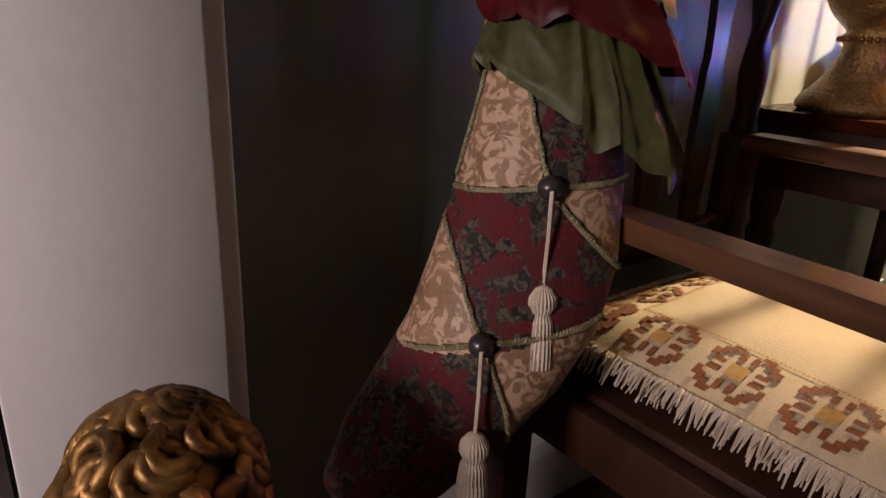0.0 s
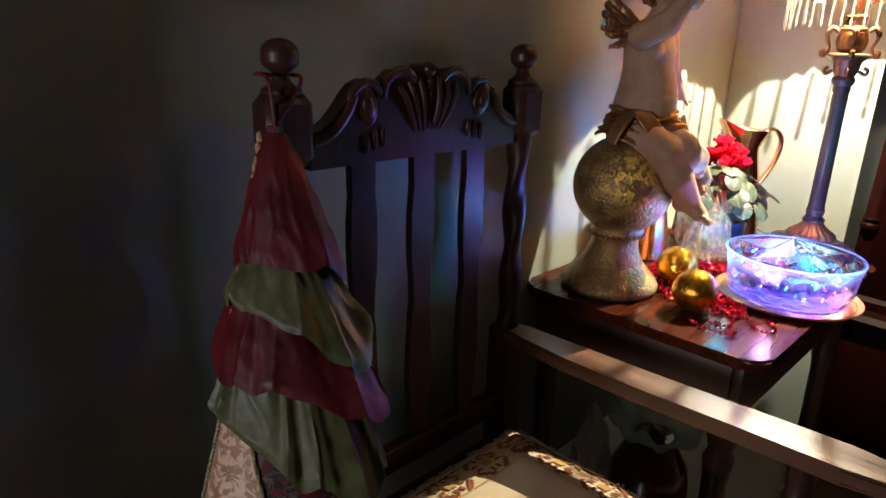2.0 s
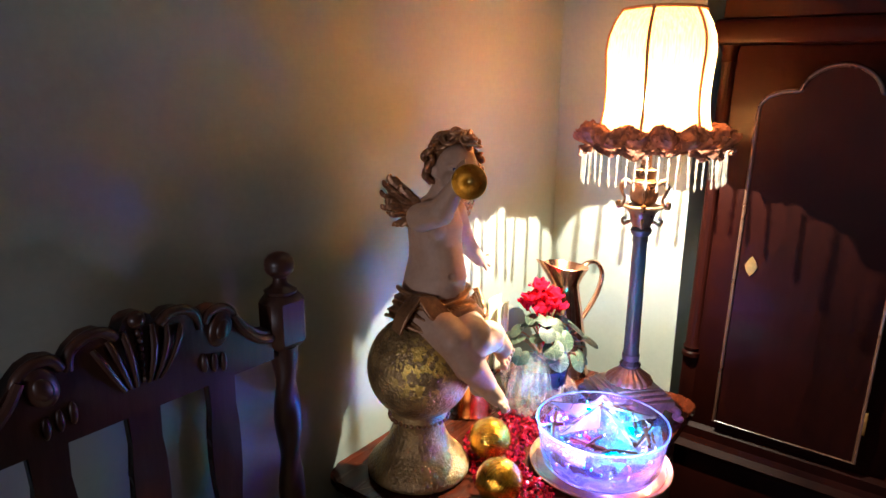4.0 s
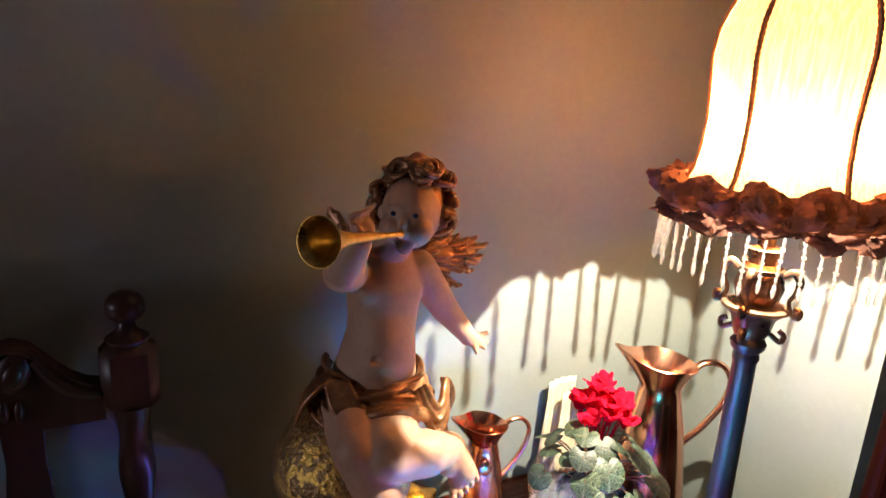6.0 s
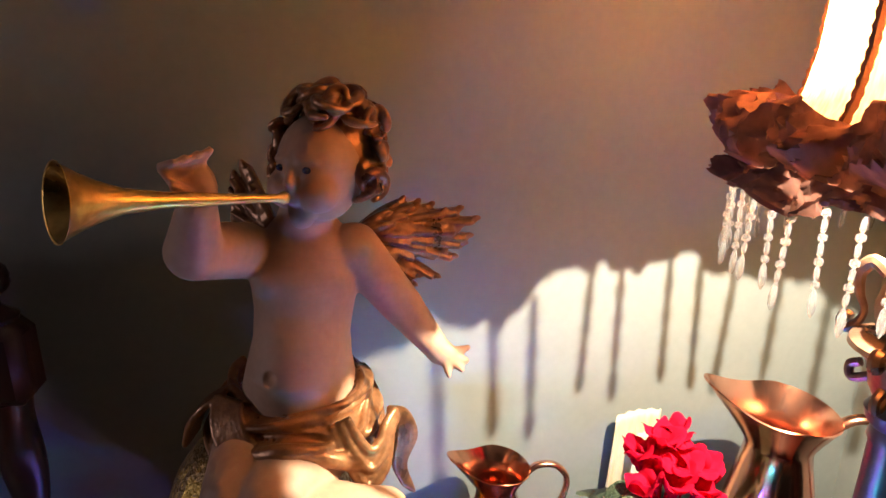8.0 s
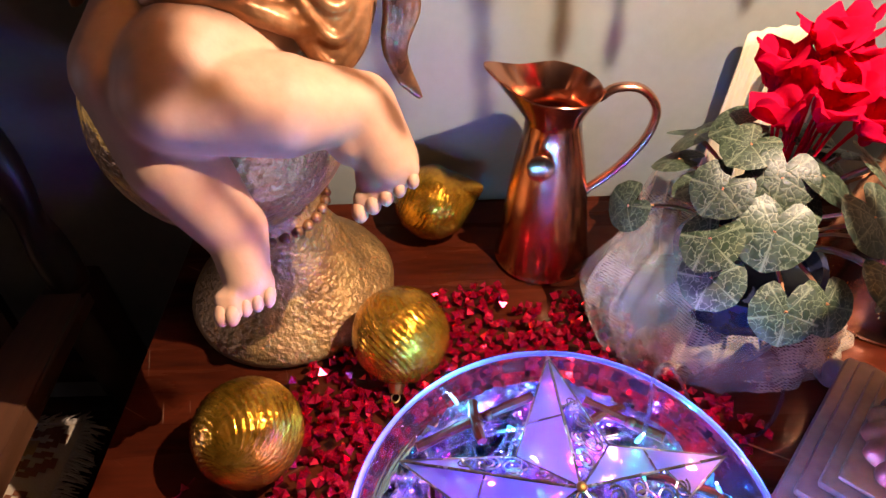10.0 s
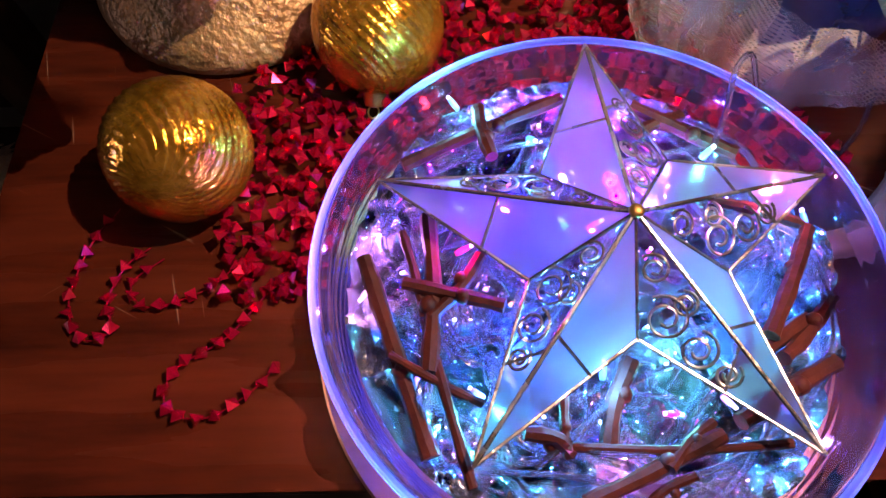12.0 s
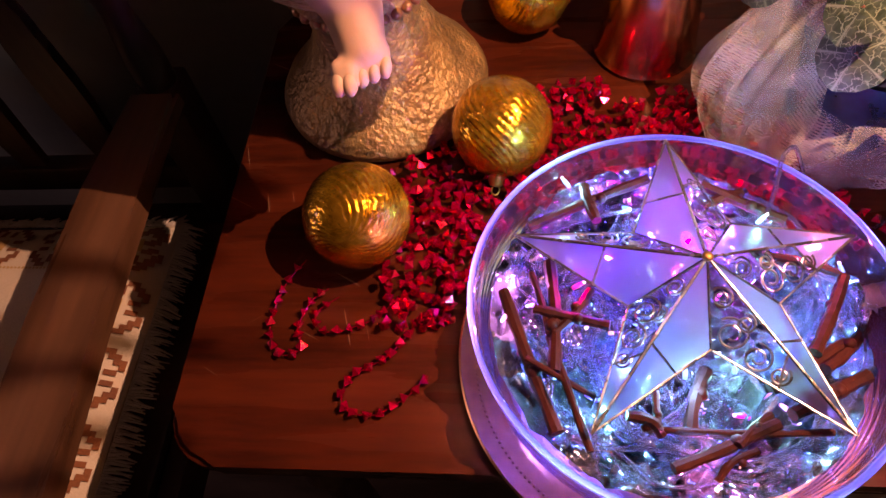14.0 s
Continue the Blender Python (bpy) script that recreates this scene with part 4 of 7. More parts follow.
# trumpet
mouth, bell = HEAD + FACE * 0.0475 - UP * 0.019, Vector((1.614, 0.520, 1.354))
axis = (bell - mouth).normalized()
q = Vector((0, 0, 1)).rotation_difference(axis).to_matrix()
L = (bell - mouth).length
bm = bmesh.new()
prof = [(0.0045, 0.0), (0.006, 0.004), (0.0035, 0.01), (0.0045, 0.3 * L), (0.0065, 0.6 * L), (0.0095, 0.76 * L), (0.015, 0.86 * L), (0.0215, 0.94 * L), (0.0275, 1.0 * L), (0.0287, 1.004 * L), (0.0265, 0.995 * L), (0.019, 0.93 * L), (0.0115, 0.84 * L), (0.004, 0.76 * L)]
lathe(bm, prof, 36)
bmesh.ops.transform(bm, matrix=Matrix.Translation(mouth) @ q.to_4x4(), verts=bm.verts[:])
all_.add(bm, 3)
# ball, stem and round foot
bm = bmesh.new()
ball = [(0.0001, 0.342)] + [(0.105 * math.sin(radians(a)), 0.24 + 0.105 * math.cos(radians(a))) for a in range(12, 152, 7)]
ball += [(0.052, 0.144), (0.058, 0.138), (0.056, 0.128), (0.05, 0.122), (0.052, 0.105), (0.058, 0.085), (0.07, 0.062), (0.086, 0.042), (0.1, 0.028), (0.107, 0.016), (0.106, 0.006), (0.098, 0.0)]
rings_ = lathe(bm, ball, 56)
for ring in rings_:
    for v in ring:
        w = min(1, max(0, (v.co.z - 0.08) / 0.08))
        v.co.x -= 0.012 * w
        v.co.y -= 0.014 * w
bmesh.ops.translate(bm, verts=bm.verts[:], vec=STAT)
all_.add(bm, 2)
bm = bmesh.new()
for k in range(30):
    a = 2 * math.pi * k / 30
    blob(bm, STAT + Vector((0.059 * math.cos(a) - 0.006, 0.059 * math.sin(a) - 0.007, 0.132)), 0.0055, u=8, v=6)
all_.add(bm, 1)
bmesh.ops.translate(all_.bm, verts=all_.bm.verts[:], vec=-STAT)
for f in all_.bm.faces:
    f.smooth = True
me = bpy.data.meshes.new("cherub_statue")
all_.bm.to_mesh(me), all_.bm.free()
M["eye"] = mat("dark_blue_eye", (0.02, 0.03, 0.09), None, 20, 90, 0.2, bump=0)
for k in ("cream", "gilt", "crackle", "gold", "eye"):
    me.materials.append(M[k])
cherub = new("cherub_statue", me)
cherub.location = STAT
tagged(cherub, "painted plaster cherub statue blowing a trumpet, seated on a gilt ball", "statue")

# chimney piece with carved ornament
bm = bmesh.new()
setting("wall_chimney_breast", box(bmesh.new(), (-1.3, 0.765, 1.30), (0.50, 0.858, TOP)), M["wall"], "sage painted chimney breast above the mantel", "wall")
fire = thing("chimneypiece", (-0.39, 0.86, 0), "white painted chimneypiece with carved ornament beside the chair", "fireplace")
for x0, x1 in ((0.72, 0.902), (-0.902, -0.72)):
    pil = part("pilaster", box(bmesh.new(), (x0, -0.13, 0), (x1, -0.002, 1.12), 0.003), M["white"], fire)
    part("edge_strip", box(bmesh.new(), (x1 + 0.0002, -0.122, 0), (x1 + 0.019, -0.002, 1.12), 0.001), M["white"], pil)
part("lintel", box(bmesh.new(), (-0.89, -0.13, 1.121), (0.89, -0.002, 1.26), 0.003), M["white"], fire)
part("mantel_shelf", box(bmesh.new(), (-0.96, -0.24, 1.261), (0.90, -0.002, 1.30), 0.01), M["white"], fire)
part("firebox", box(bmesh.new(), (-0.714, -0.05, 0), (0.714, -0.003, 1.12)), M["blackmetal"], fire, "dark closed fire opening")
leaves_ = []
for k in range(6):
    o = 0.013 * k
    bm = bmesh.new()
    leaves_.append(bm)
    tube(bm, smooth_path([(0.78 + o, -0.133, 1.10), (0.785 + o * 0.8, -0.139, 1.05), (0.80 + o * 0.5, -0.141, 1.0), (0.785 + o * 0.6, -0.139, 0.965), (0.77 + o * 0.4, -0.134, 0.945)], 6), [0.012 - 0.006 * abs(j / 24 - 0.4) for j in range(25)], 10)
bm = bmesh.new()
for c in ((0.80, 0.945, 0.024), (0.825, 0.925, 0.02), (0.795, 0.905, 0.018), (0.84, 0.965, 0.018)):
    blob(bm, (c[0], -0.131, c[1]), (c[2], 0.009, c[2] * 1.3), Matrix.Rotation(0.5, 3, "Y"))
tube(bm, smooth_path([(0.77, -0.133, 0.93), (0.80, -0.138, 0.885), (0.835, -0.137, 0.885), (0.85, -0.134, 0.92)], 6), 0.010, 10)
swag = part("carved_swag", bm, M["white"], fire, "carved white leaf swag")
for bm in leaves_:
    part("carved_leaf", bm, M["white"], swag)

# armchair
CH = Vector((1.177, 0.447, 0.0))
chair = thing("armchair", CH, "dark carved oak armchair with slatted back and open arms", "chair")


def turned_twist(bm, x, y, z0, z1, r):
    """A post with a twisted two-strand shaft."""
    n, steps = 20, 60
    rings = []
    for j in range(steps + 1):
        v = j / steps
        z = z0 + (z1 - z0) * v
        amp = 0.32 * min(1, 6 * min(v, 1 - v))
        rings.append([bm.verts.new((x + r * (1 - amp * 0.5 + amp * 0.5 * math.cos(2 * (a - v * 8.5))) * math.cos(a), y + r * (1 - amp * 0.5 + amp * 0.5 * math.cos(2 * (a - v * 8.5))) * math.sin(a), z)) for a in [6.2832 * k / n for k in range(n)]])
    for a, b in zip(rings, rings[1:]):
        for k in range(n):
            bm.faces.new((a[k], a[(k + 1) % n], b[(k + 1) % n], b[k]))
    bm.faces.new(rings[0]), bm.faces.new(rings[-1])


PX, PY = 0.25, 0.318
for s in (-1, 1):
    bm = bmesh.new()
    box(bm, (s * PX - 0.027, PY - 0.027, 0.0), (s * PX + 0.027, PY + 0.027, 0.69), 0.005)
    turned_twist(bm, s * PX, PY, 0.688, 1.078, 0.0235)
    box(bm, (s * PX - 0.035, PY - 0.03, 1.076), (s * PX + 0.035, PY + 0.027, 1.172), 0.013, 1)
    lathe(bm, [(0.026, 1.171), (0.027, 1.176), (0.019, 1.181), (0.012, 1.188), (0.0105, 1.197), (0.015, 1.200), (0.0225, 1.207), (0.0245, 1.213), (0.0235, 1.2165), (0.0245, 1.220), (0.0225, 1.229), (0.016, 1.236), (0.008, 1.239), (0.001, 1.240)], 28, (s * PX, PY, 0))
    part("back_post", bm, M["oak"], chair, "twisted back post with ball finial")
# crest rail: a carved scalloped board
half = [(0.218, 1.068), (0.218, 1.118), (0.20, 1.122), (0.182, 1.133), (0.165, 1.150), (0.15, 1.168), (0.138, 1.180), (0.12, 1.187), (0.102, 1.183), (0.092, 1.175), (0.084, 1.186), (0.066, 1.199), (0.046, 1.200), (0.032, 1.192), (0.024, 1.190), (0.018, 1.203), (0.008, 1.208)]
outline = [(x, z) for x, z in half] + [(-x, z) for x, z in reversed(half)]
bm = bmesh.new()
slab(bm, outline, PY - 0.014, PY + 0.014)
for s in (-1, 1):
    blob(bm, (s * 0.123, PY - 0.014, 1.152), (0.019, 0.009, 0.03), Matrix.Rotation(s * 0.35, 3, "Y"))
    blob(bm, (s * 0.123, PY - 0.02, 1.15), (0.011, 0.007, 0.016), Matrix.Rotation(s * 0.35, 3, "Y"))
    tube(bm, smooth_path([(s * 0.215, PY - 0.014, 1.105), (s * 0.185, PY - 0.017, 1.115), (s * 0.16, PY - 0.017, 1.14), (s * 0.145, PY - 0.016, 1.165)], 5), 0.007, 8)
    for k in range(3):
        tube(bm, smooth_path([(s * (0.020 + 0.020 * k), PY - 0.014, 1.188 - 0.006 * k), (s * (0.017 + 0.018 * k), PY - 0.021, 1.160), (s * (0.013 + 0.013 * k), PY - 0.020, 1.132), (s * (0.009 + 0.008 * k), PY - 0.014, 1.108)], 5), [0.0046 - 0.0022 * abs(q_ / 15 - 0.35) for q_ in range(16)], 8)
    tube(bm, smooth_path([(s * 0.090, PY - 0.010, 1.160), (s * 0.086, PY - 0.012, 1.182), (s * 0.066, PY - 0.014, 1.196), (s * 0.044, PY - 0.014, 1.196), (s * 0.030, PY - 0.012, 1.184)], 5), 0.0075, 10)
    tube(bm, smooth_path([(s * 0.150, PY - 0.010, 1.150), (s * 0.146, PY - 0.012, 1.168), (s * 0.128, PY - 0.014, 1.182), (s * 0.108, PY - 0.014, 1.180), (s * 0.098, PY - 0.012, 1.166)], 5), 0.007, 10)
    for k in range(3):
        blob(bm, (s * (0.092 + 0.016 * k), PY - 0.015, 1.105 - 0.004 * k), (0.0055, 0.005, 0.015))
blob(bm, (0, PY - 0.012, 1.200), (0.012, 0.013, 0.012))
for q_ in range(7):
    blob(bm, (0, PY - 0.015, 1.182 - 0.011 * q_), (0.0052 - 0.0004 * q_, 0.006, 0.0058), u=12, v=8)
part("crest_rail", bm, M["oak"], chair, "carved scalloped crest rail")
part("lower_rail", box(bmesh.new(), (-0.2225, PY - 0.014, 0.5), (0.2225, PY + 0.014, 0.548), 0.004), M["oak"], chair)
prof = [(0.52, 0.0175), (0.60, 0.0215), (0.66, 0.0265), (0.70, 0.0265), (0.735, 0.0225), (0.75, 0.026), (0.765, 0.0205), (0.78, 0.0245), (0.795, 0.020), (0.815, 0.0185), (0.86, 0.0205), (0.90, 0.0245), (0.94, 0.0275), (0.96, 0.0235), (0.975, 0.027), (0.99, 0.0225), (1.02, 0.0215), (1.075, 0.025)]
for x in (-0.123, 0.0, 0.123):
    bm = bmesh.new()
    slab(bm, [(x + w, z) for z, w in prof] + [(x - w, z) for z, w in reversed(prof)], PY - 0.008, PY + 0.006)
    bmesh.ops.bevel(bm, geom=[e for e in bm.edges if abs(e.verts[0].co.y - e.verts[1].co.y) < 1e-6], offset=0.002, segments=1, affect="EDGES")
    part("back_slat", bm, M["oak"], chair, "shaped flat back slat", smooth=False)
# arms
for s in (-1, 1):
    bm = bmesh.new()
    pts = [(-0.280, 0.30), (-0.286, 0.16), (-0.297, 0.0), (-0.306, -0.15), (-0.309, -0.27), (-0.309, -0.33)] if s < 0 else [(0.250, 0.30), (0.247, 0.16), (0.251, 0.0), (0.261, -0.15), (0.269, -0.30), (0.272, -0.40)]
    ax = 0.305 if s < 0 else 0.262
    L_, R_ = [], []
    for k, (x, y) in enumerate(pts):
        w = (0.03, 0.033, 0.035, 0.036, 0.037, 0.028)[k]
        L_.append((x - w * (0.75 if s < 0 else 1.0), y)), R_.append((x + w * (0.6 if s < 0 else 1.0), y))
    slab(bm, L_ + list(reversed(R_)), 0.64 if s < 0 else 0.664, 0.666 if s < 0 else 0.692, "z")
    bmesh.ops.bevel(bm, geom=[e for e in bm.edges if abs(e.verts[0].co.z - e.verts[1].co.z) < 1e-5], offset=0.006, segments=2, affect="EDGES")
    part("armrest", bm, M["arm_oak"], chair, "worn lighter oak armrest")
    bm = bmesh.new()
    lathe(bm, [(0.02, 0.0), (0.026, 0.03), (0.019, 0.06), (0.026, 0.2), (0.027, 0.36)], 20, (s * ax, -0.25, 0))
    box(bm, (s * ax - 0.026, -0.276, 0.355), (s * ax + 0.026, -0.224, 0.435), 0.004)
    lathe(bm, [(0.024, 0.434), (0.026, 0.445), (0.016, 0.46), (0.022, 0.50), (0.025, 0.54), (0.018, 0.585), (0.024, 0.60), (0.018, 0.612), (0.023, 0.642 if s < 0 else 0.666)], 20, (s * ax, -0.25, 0))
    part("front_leg", bm, M["oak"], chair, "turned front leg and arm support")
    part("side_rail", box(bmesh.new(), (s * ax - 0.014, -0.222, 0.36), (s * ax + 0.014, 0.289, 0.43), 0.004), M["oak"], chair)
part("front_rail", box(bmesh.new(), (-0.277, -0.265, 0.36), (0.234, -0.237, 0.43), 0.004), M["oak"], chair)
part("back_seat_rail", box(bmesh.new(), (-0.222, PY - 0.014, 0.36), (0.222, PY + 0.014, 0.43), 0.004), M["oak"], chair)
part("seat", box(bmesh.new(), (-0.29, -0.2225, 0.40), (0.246, 0.289, 0.44), 0.008), M["oak"], chair, "dark wooden seat panel")

# needlework cushion
cush = thing("seat_cushion", CH + Vector((-0.03, 0.015, 0.44)), "cream needlework cushion with rust cross-stitch border and fringe", "cushion")
HW, HD, TH = 0.245, 0.235, 0.042


def cush_z(u, v):
    e = max(abs(u), abs(v))
    return TH * (1 - 0.92 * e ** 6) * (0.72 + 0.28 * (1 - u * u) * (1 - v * v)) + 0.0015 * math.sin(9 * u + 4 * v)


N = 60
bm = bmesh.new()
top = [[bm.verts.new((HW * (2 * i / N - 1) * (1 - 0.03 * (1 - (2 * j / N - 1) ** 2)), HD * (2 * j / N - 1) * (1 - 0.03 * (1 - (2 * i / N - 1) ** 2)), 0.045 + cush_z(2 * i / N - 1, 2 * j / N - 1))) for i in range(N + 1)] for j in range(N + 1)]
bot = [[bm.verts.new((v.co.x, v.co.y, max(0.0, 0.042 - 0.9 * (v.co.z - 0.045)))) for v in row] for row in top]
for g in (top, bot):
    for j in range(N):
        for i in range(N):
            bm.faces.new((g[j][i], g[j][i + 1], g[j + 1][i + 1], g[j + 1][i]))
edge = [(0, i) for i in range(N)] + [(j, N) for j in range(N)] + [(N, N - i) for i in range(N)] + [(N - j, 0) for j in range(N)]
for k, (j, i) in enumerate(edge):
    j2, i2 = edge[(k + 1) % len(edge)]
    bm.faces.new((top[j][i], top[j2][i2], bot[j2][i2], bot[j][i]))
cover = part("cover", bm, M["cushion"], cush, "cream canvas cover")


def on_cushion(x, y, lift):
    return Vector((x, y, 0.045 + cush_z(max(-1, min(1, x / HW)), max(-1, min(1, y / HD))) + lift))


M["rust"] = mat("rust_wool", (0.24, 0.075, 0.025), (0.15, 0.042, 0.015), 30, 300, 0.9, bump=0.5)
M["ochre"] = mat("ochre_wool", (0.48, 0.27, 0.09), (0.36, 0.19, 0.06), 30, 300, 0.9, bump=0.5)
M["fringe"] = mat("cream_fringe", (0.62, 0.52, 0.42), (0.45, 0.36, 0.27), 30, 300, 0.85, bump=0.5)


def stitches(cells, pitch, cx, cy, swap, material, name, lift=0.0012):
    bm = bmesh.new()
    for i, j in cells:
        a, b = (i * pitch, j * pitch) if not swap else (j * pitch, i * pitch)
        x, y, h = cx + a, cy + b, pitch * 0.5
        q = [bm.verts.new(on_cushion(x + dx * h, y + dy * h, lift)) for dx, dy in ((-1, -1), (1, -1), (1, 1), (-1, 1))]
        bm.faces.new(q)
    return part(name, bm, material, cover, smooth=False)


# stepped rosette: four blocks with outlines round an ochre heart
ring, heart = set(), set()
quarter = {(2, 5), (3, 5), (3, 4), (4, 4), (4, 3), (5, 3), (5, 2), (1, 3), (1, 4), (3, 1), (4, 1)}
for i in range(-5, 6):
    for j in range(-5, 6):
        if max(abs(i), abs(j)) <= 1:
            heart.add((i, j))
        elif (abs(i), abs(j)) in quarter:
            ring.add((i, j))
for side in range(4):
    for k in range(5 if side % 2 else 5):
        t = (k - 2) * 0.094
        cx, cy, sw = ((t, -HD + 0.05, False), (HW - 0.05, t, True), (t, HD - 0.05, False), (-HW + 0.05, t, True))[side]
        stitches(ring, 0.0068, cx, cy, sw, M["rust"], "rosette")
        stitches(heart, 0.0068, cx, cy, sw, M["ochre"], "rosette_heart")
bm = bmesh.new()
for (x0, y0), (x1, y1) in (((-0.155, -0.145), (0.155, -0.145)), ((0.155, -0.145), (0.155, 0.145)), ((0.155, 0.145), (-0.155, 0.145)), ((-0.155, 0.145), (-0.155, -0.145))):
    for k in range(60):
        x, y = x0 + (x1 - x0) * k / 60, y0 + (y1 - y0) * k / 60
        q = [bm.verts.new(on_cushion(x + dx * 0.0016, y + dy * 0.0016, 0.001)) for dx, dy in ((-1, -1), (1, -1), (1, 1), (-1, 1))]
        bm.faces.new(q)
part("stitched_line", bm, M["ochre"], cover, smooth=False)
bm = bmesh.new()
rng = random.Random(3)
for side in range(4):
    for k in range(240):
        t = -1 + 2 * (k + rng.random()) / 240
        x, y = ((t * HW, -HD), (HW, t * HD), (t * HW, HD), (-HW, t * HD))[side]
        o = Vector(((0, -1, 0), (1, 0, 0), (0, 1, 0), (-1, 0, 0))[side])
        s_ = Vector((o.y, -o.x, 0))
        p = Vector((x * 0.985, y * 0.985, 0.05))
        tip = p + o * rng.uniform(0.012, 0.026) + s_ * rng.uniform(-0.007, 0.007) - Vector((0, 0, rng.uniform(0.010, 0.030)))
        tube(bm, [p, p.lerp(tip, 0.5) + Vector((0, 0, 0.004)), tip], [0.0019, 0.0017, 0.0008], 4)
tagged(part("fringe", bm, M["fringe"], cush, "short cream wool fringe"), kind="stuff")

# patchwork stocking hung on the back post
ST = Vector((0.80, 0.63, 0.45))
stock = thing("christmas_stocking", ST, "ruffled red and green patchwork stocking hung on the chair", "stocking")
PV, DV = Vector((0.8, -0.6, 0)), Vector((0.6, 0.8, 0))
SPINE = ((1.135, 0.897, 0.735, 0.010), (1.07, 0.885, 0.715, 0.022), (0.97, 0.868, 0.693, 0.040), (0.86, 0.847, 0.667, 0.06), (0.78, 0.829, 0.647, 0.072), (0.704, 0.812, 0.634, 0.084), (0.62, 0.79, 0.626, 0.096), (0.55, 0.768, 0.628, 0.1), (0.49, 0.735, 0.64, 0.1), (0.43, 0.70, 0.66, 0.092), (0.37, 0.655, 0.67, 0.07), (0.34, 0.63, 0.675, 0.03))


def spine(z):
    for (z0, x0, y0, h0), (z1, x1, y1, h1) in zip(SPINE, SPINE[1:]):
        if z >= z1:
            t = (z0 - z) / (z0 - z1)
            return Vector((x0 + (x1 - x0) * t, y0 + (y1 - y0) * t, z)), h0 + (h1 - h0) * t
    return Vector((SPINE[-1][1], SPINE[-1][2], z)), SPINE[-1][3]


def skin(a, z, out=0.0):
    """A point on the stocking: a = -90 is the side towards the room, 0 the right edge."""
    c, h = spine(z)
    return c + PV * (h + out) * math.cos(a) + DV * (0.72 * h + out) * math.sin(a) - ST


def patch(a, z):
    s = math.cos(a)
    if math.sin(a) > 0.25:
        return 1
    if z > 0.702 + 0.0125 * min(0, s):
        return 0 if s < -0.44 + 0.40 * (0.80 - z) / 0.10 else 1
    if z > 0.55 + 0.02 * s:
        left = -0.98 + 0.72 * (0.66 - z) / 0.105
        right = (0.70 - z) / 0.085
        return 0 if s < left or s > right else 1
    return 0 if z > 0.43 and s > -0.2 + 1.1 * (0.55 - z) / 0.12 else 1


bm = bmesh.new()
NA, NZ = 200, 300
rows_ = [[bm.verts.new(skin(2 * math.pi * k / NA, 1.135 - 0.795 * j / NZ)) for k in range(NA)] for j in range(NZ + 1)]
for j in range(NZ):
    for k in range(NA):
        f = bm.faces.new((rows_[j][k], rows_[j][(k + 1) % NA], rows_[j + 1][(k + 1) % NA], rows_[j + 1][k]))
        f.material_index = patch(2 * math.pi * (k + 0.5) / NA, 1.135 - 0.795 * (j + 0.5) / NZ)
bm.faces.new(rows_[0]), bm.faces.new(rows_[-1])
leg_ = part("patchwork_leg", bm, [M["damask"], M["tapestry"]], stock, "cream brocade and dark rose tapestry patchwork")
M["cord"] = mat("gold_green_cord", (0.27, 0.23, 0.12), (0.09, 0.08, 0.04), 40, 300, 0.5, bump=0.6)


def s_to_a(s):
    return -math.acos(max(-1, min(1, s)))


def cord(p0, p1, n=26):
    bm = bmesh.new()
    pts = [skin(s_to_a(p0[0] + (p1[0] - p0[0]) * k / n), p0[1] + (p1[1] - p0[1]) * k / n, 0.002) for k in range(n + 1)]
    for ph in (0, math.pi):
        tw = []
        for k in range(n * 4 + 1):
            i = min(n - 1, k // 4)
            p = pts[i].lerp(pts[i + 1], (k - 4 * i) / 4)
            tw.append(p + 0.0022 * (math.cos(k * 1.1 + ph) * PV * 0.5 + math.sin(k * 1.1 + ph) * UP - DV * 0.3 * math.cos(k * 1.1 + ph)))
        tube(bm, tw, 0.0019, 5)
    part("twisted_cord", bm, M["cord"], leg_)


cord((-0.98, 0.69), (0.0, 0.702)), cord((0.0, 0.702), (0.98, 0.705)), cord((-0.46, 0.805), (0, 0.702)), cord((0, 0.70), (0.97, 0.6175)), cord((-0.98, 0.66), (-0.26, 0.556))
cord((-0.9, 0.535), (-0.26, 0.556)), cord((-0.26, 0.556), (0.9, 0.572)), cord((-0.2, 0.55), (0.85, 0.435)), cord((-0.97, 0.80), (-0.99, 0.70), 14)
for s, z, drop in ((0.0, 0.702, 0.09), (-0.26, 0.556, 0.085)):
    p = skin(s_to_a(s), z, 0.006)
    bm = bmesh.new()
    blob(bm, p, (0.0125, 0.0125, 0.012))
    part("covered_button", bm, M["blackmetal"], stock, "dark bronze covered button")
    q0 = p + DV * -0.012
    bm = bmesh.new()
    tube(bm, [q0, q0 + Vector((-0.003, -0.004, -drop * 0.5)), q0 + Vector((-0.006, -0.006, -drop))], 0.0022, 6)
    tz = q0 + Vector((-0.006, -0.006, -drop))
    lathe(bm, [(0.002, 0.002), (0.008, -0.001), (0.0135, -0.009), (0.0145, -0.017), (0.011, -0.025), (0.0095, -0.028), (0.0125, -0.034), (0.0145, -0.05), (0.0155, -0.07), (0.016, -0.082), (0.002, -0.078)], 72, tuple(tz), lambda a, z: 1 + 0.07 * math.cos(24 * a + 60 * z))
    part("tassel", bm, M["fringe"], stock, "cream silk tassel on a cord")


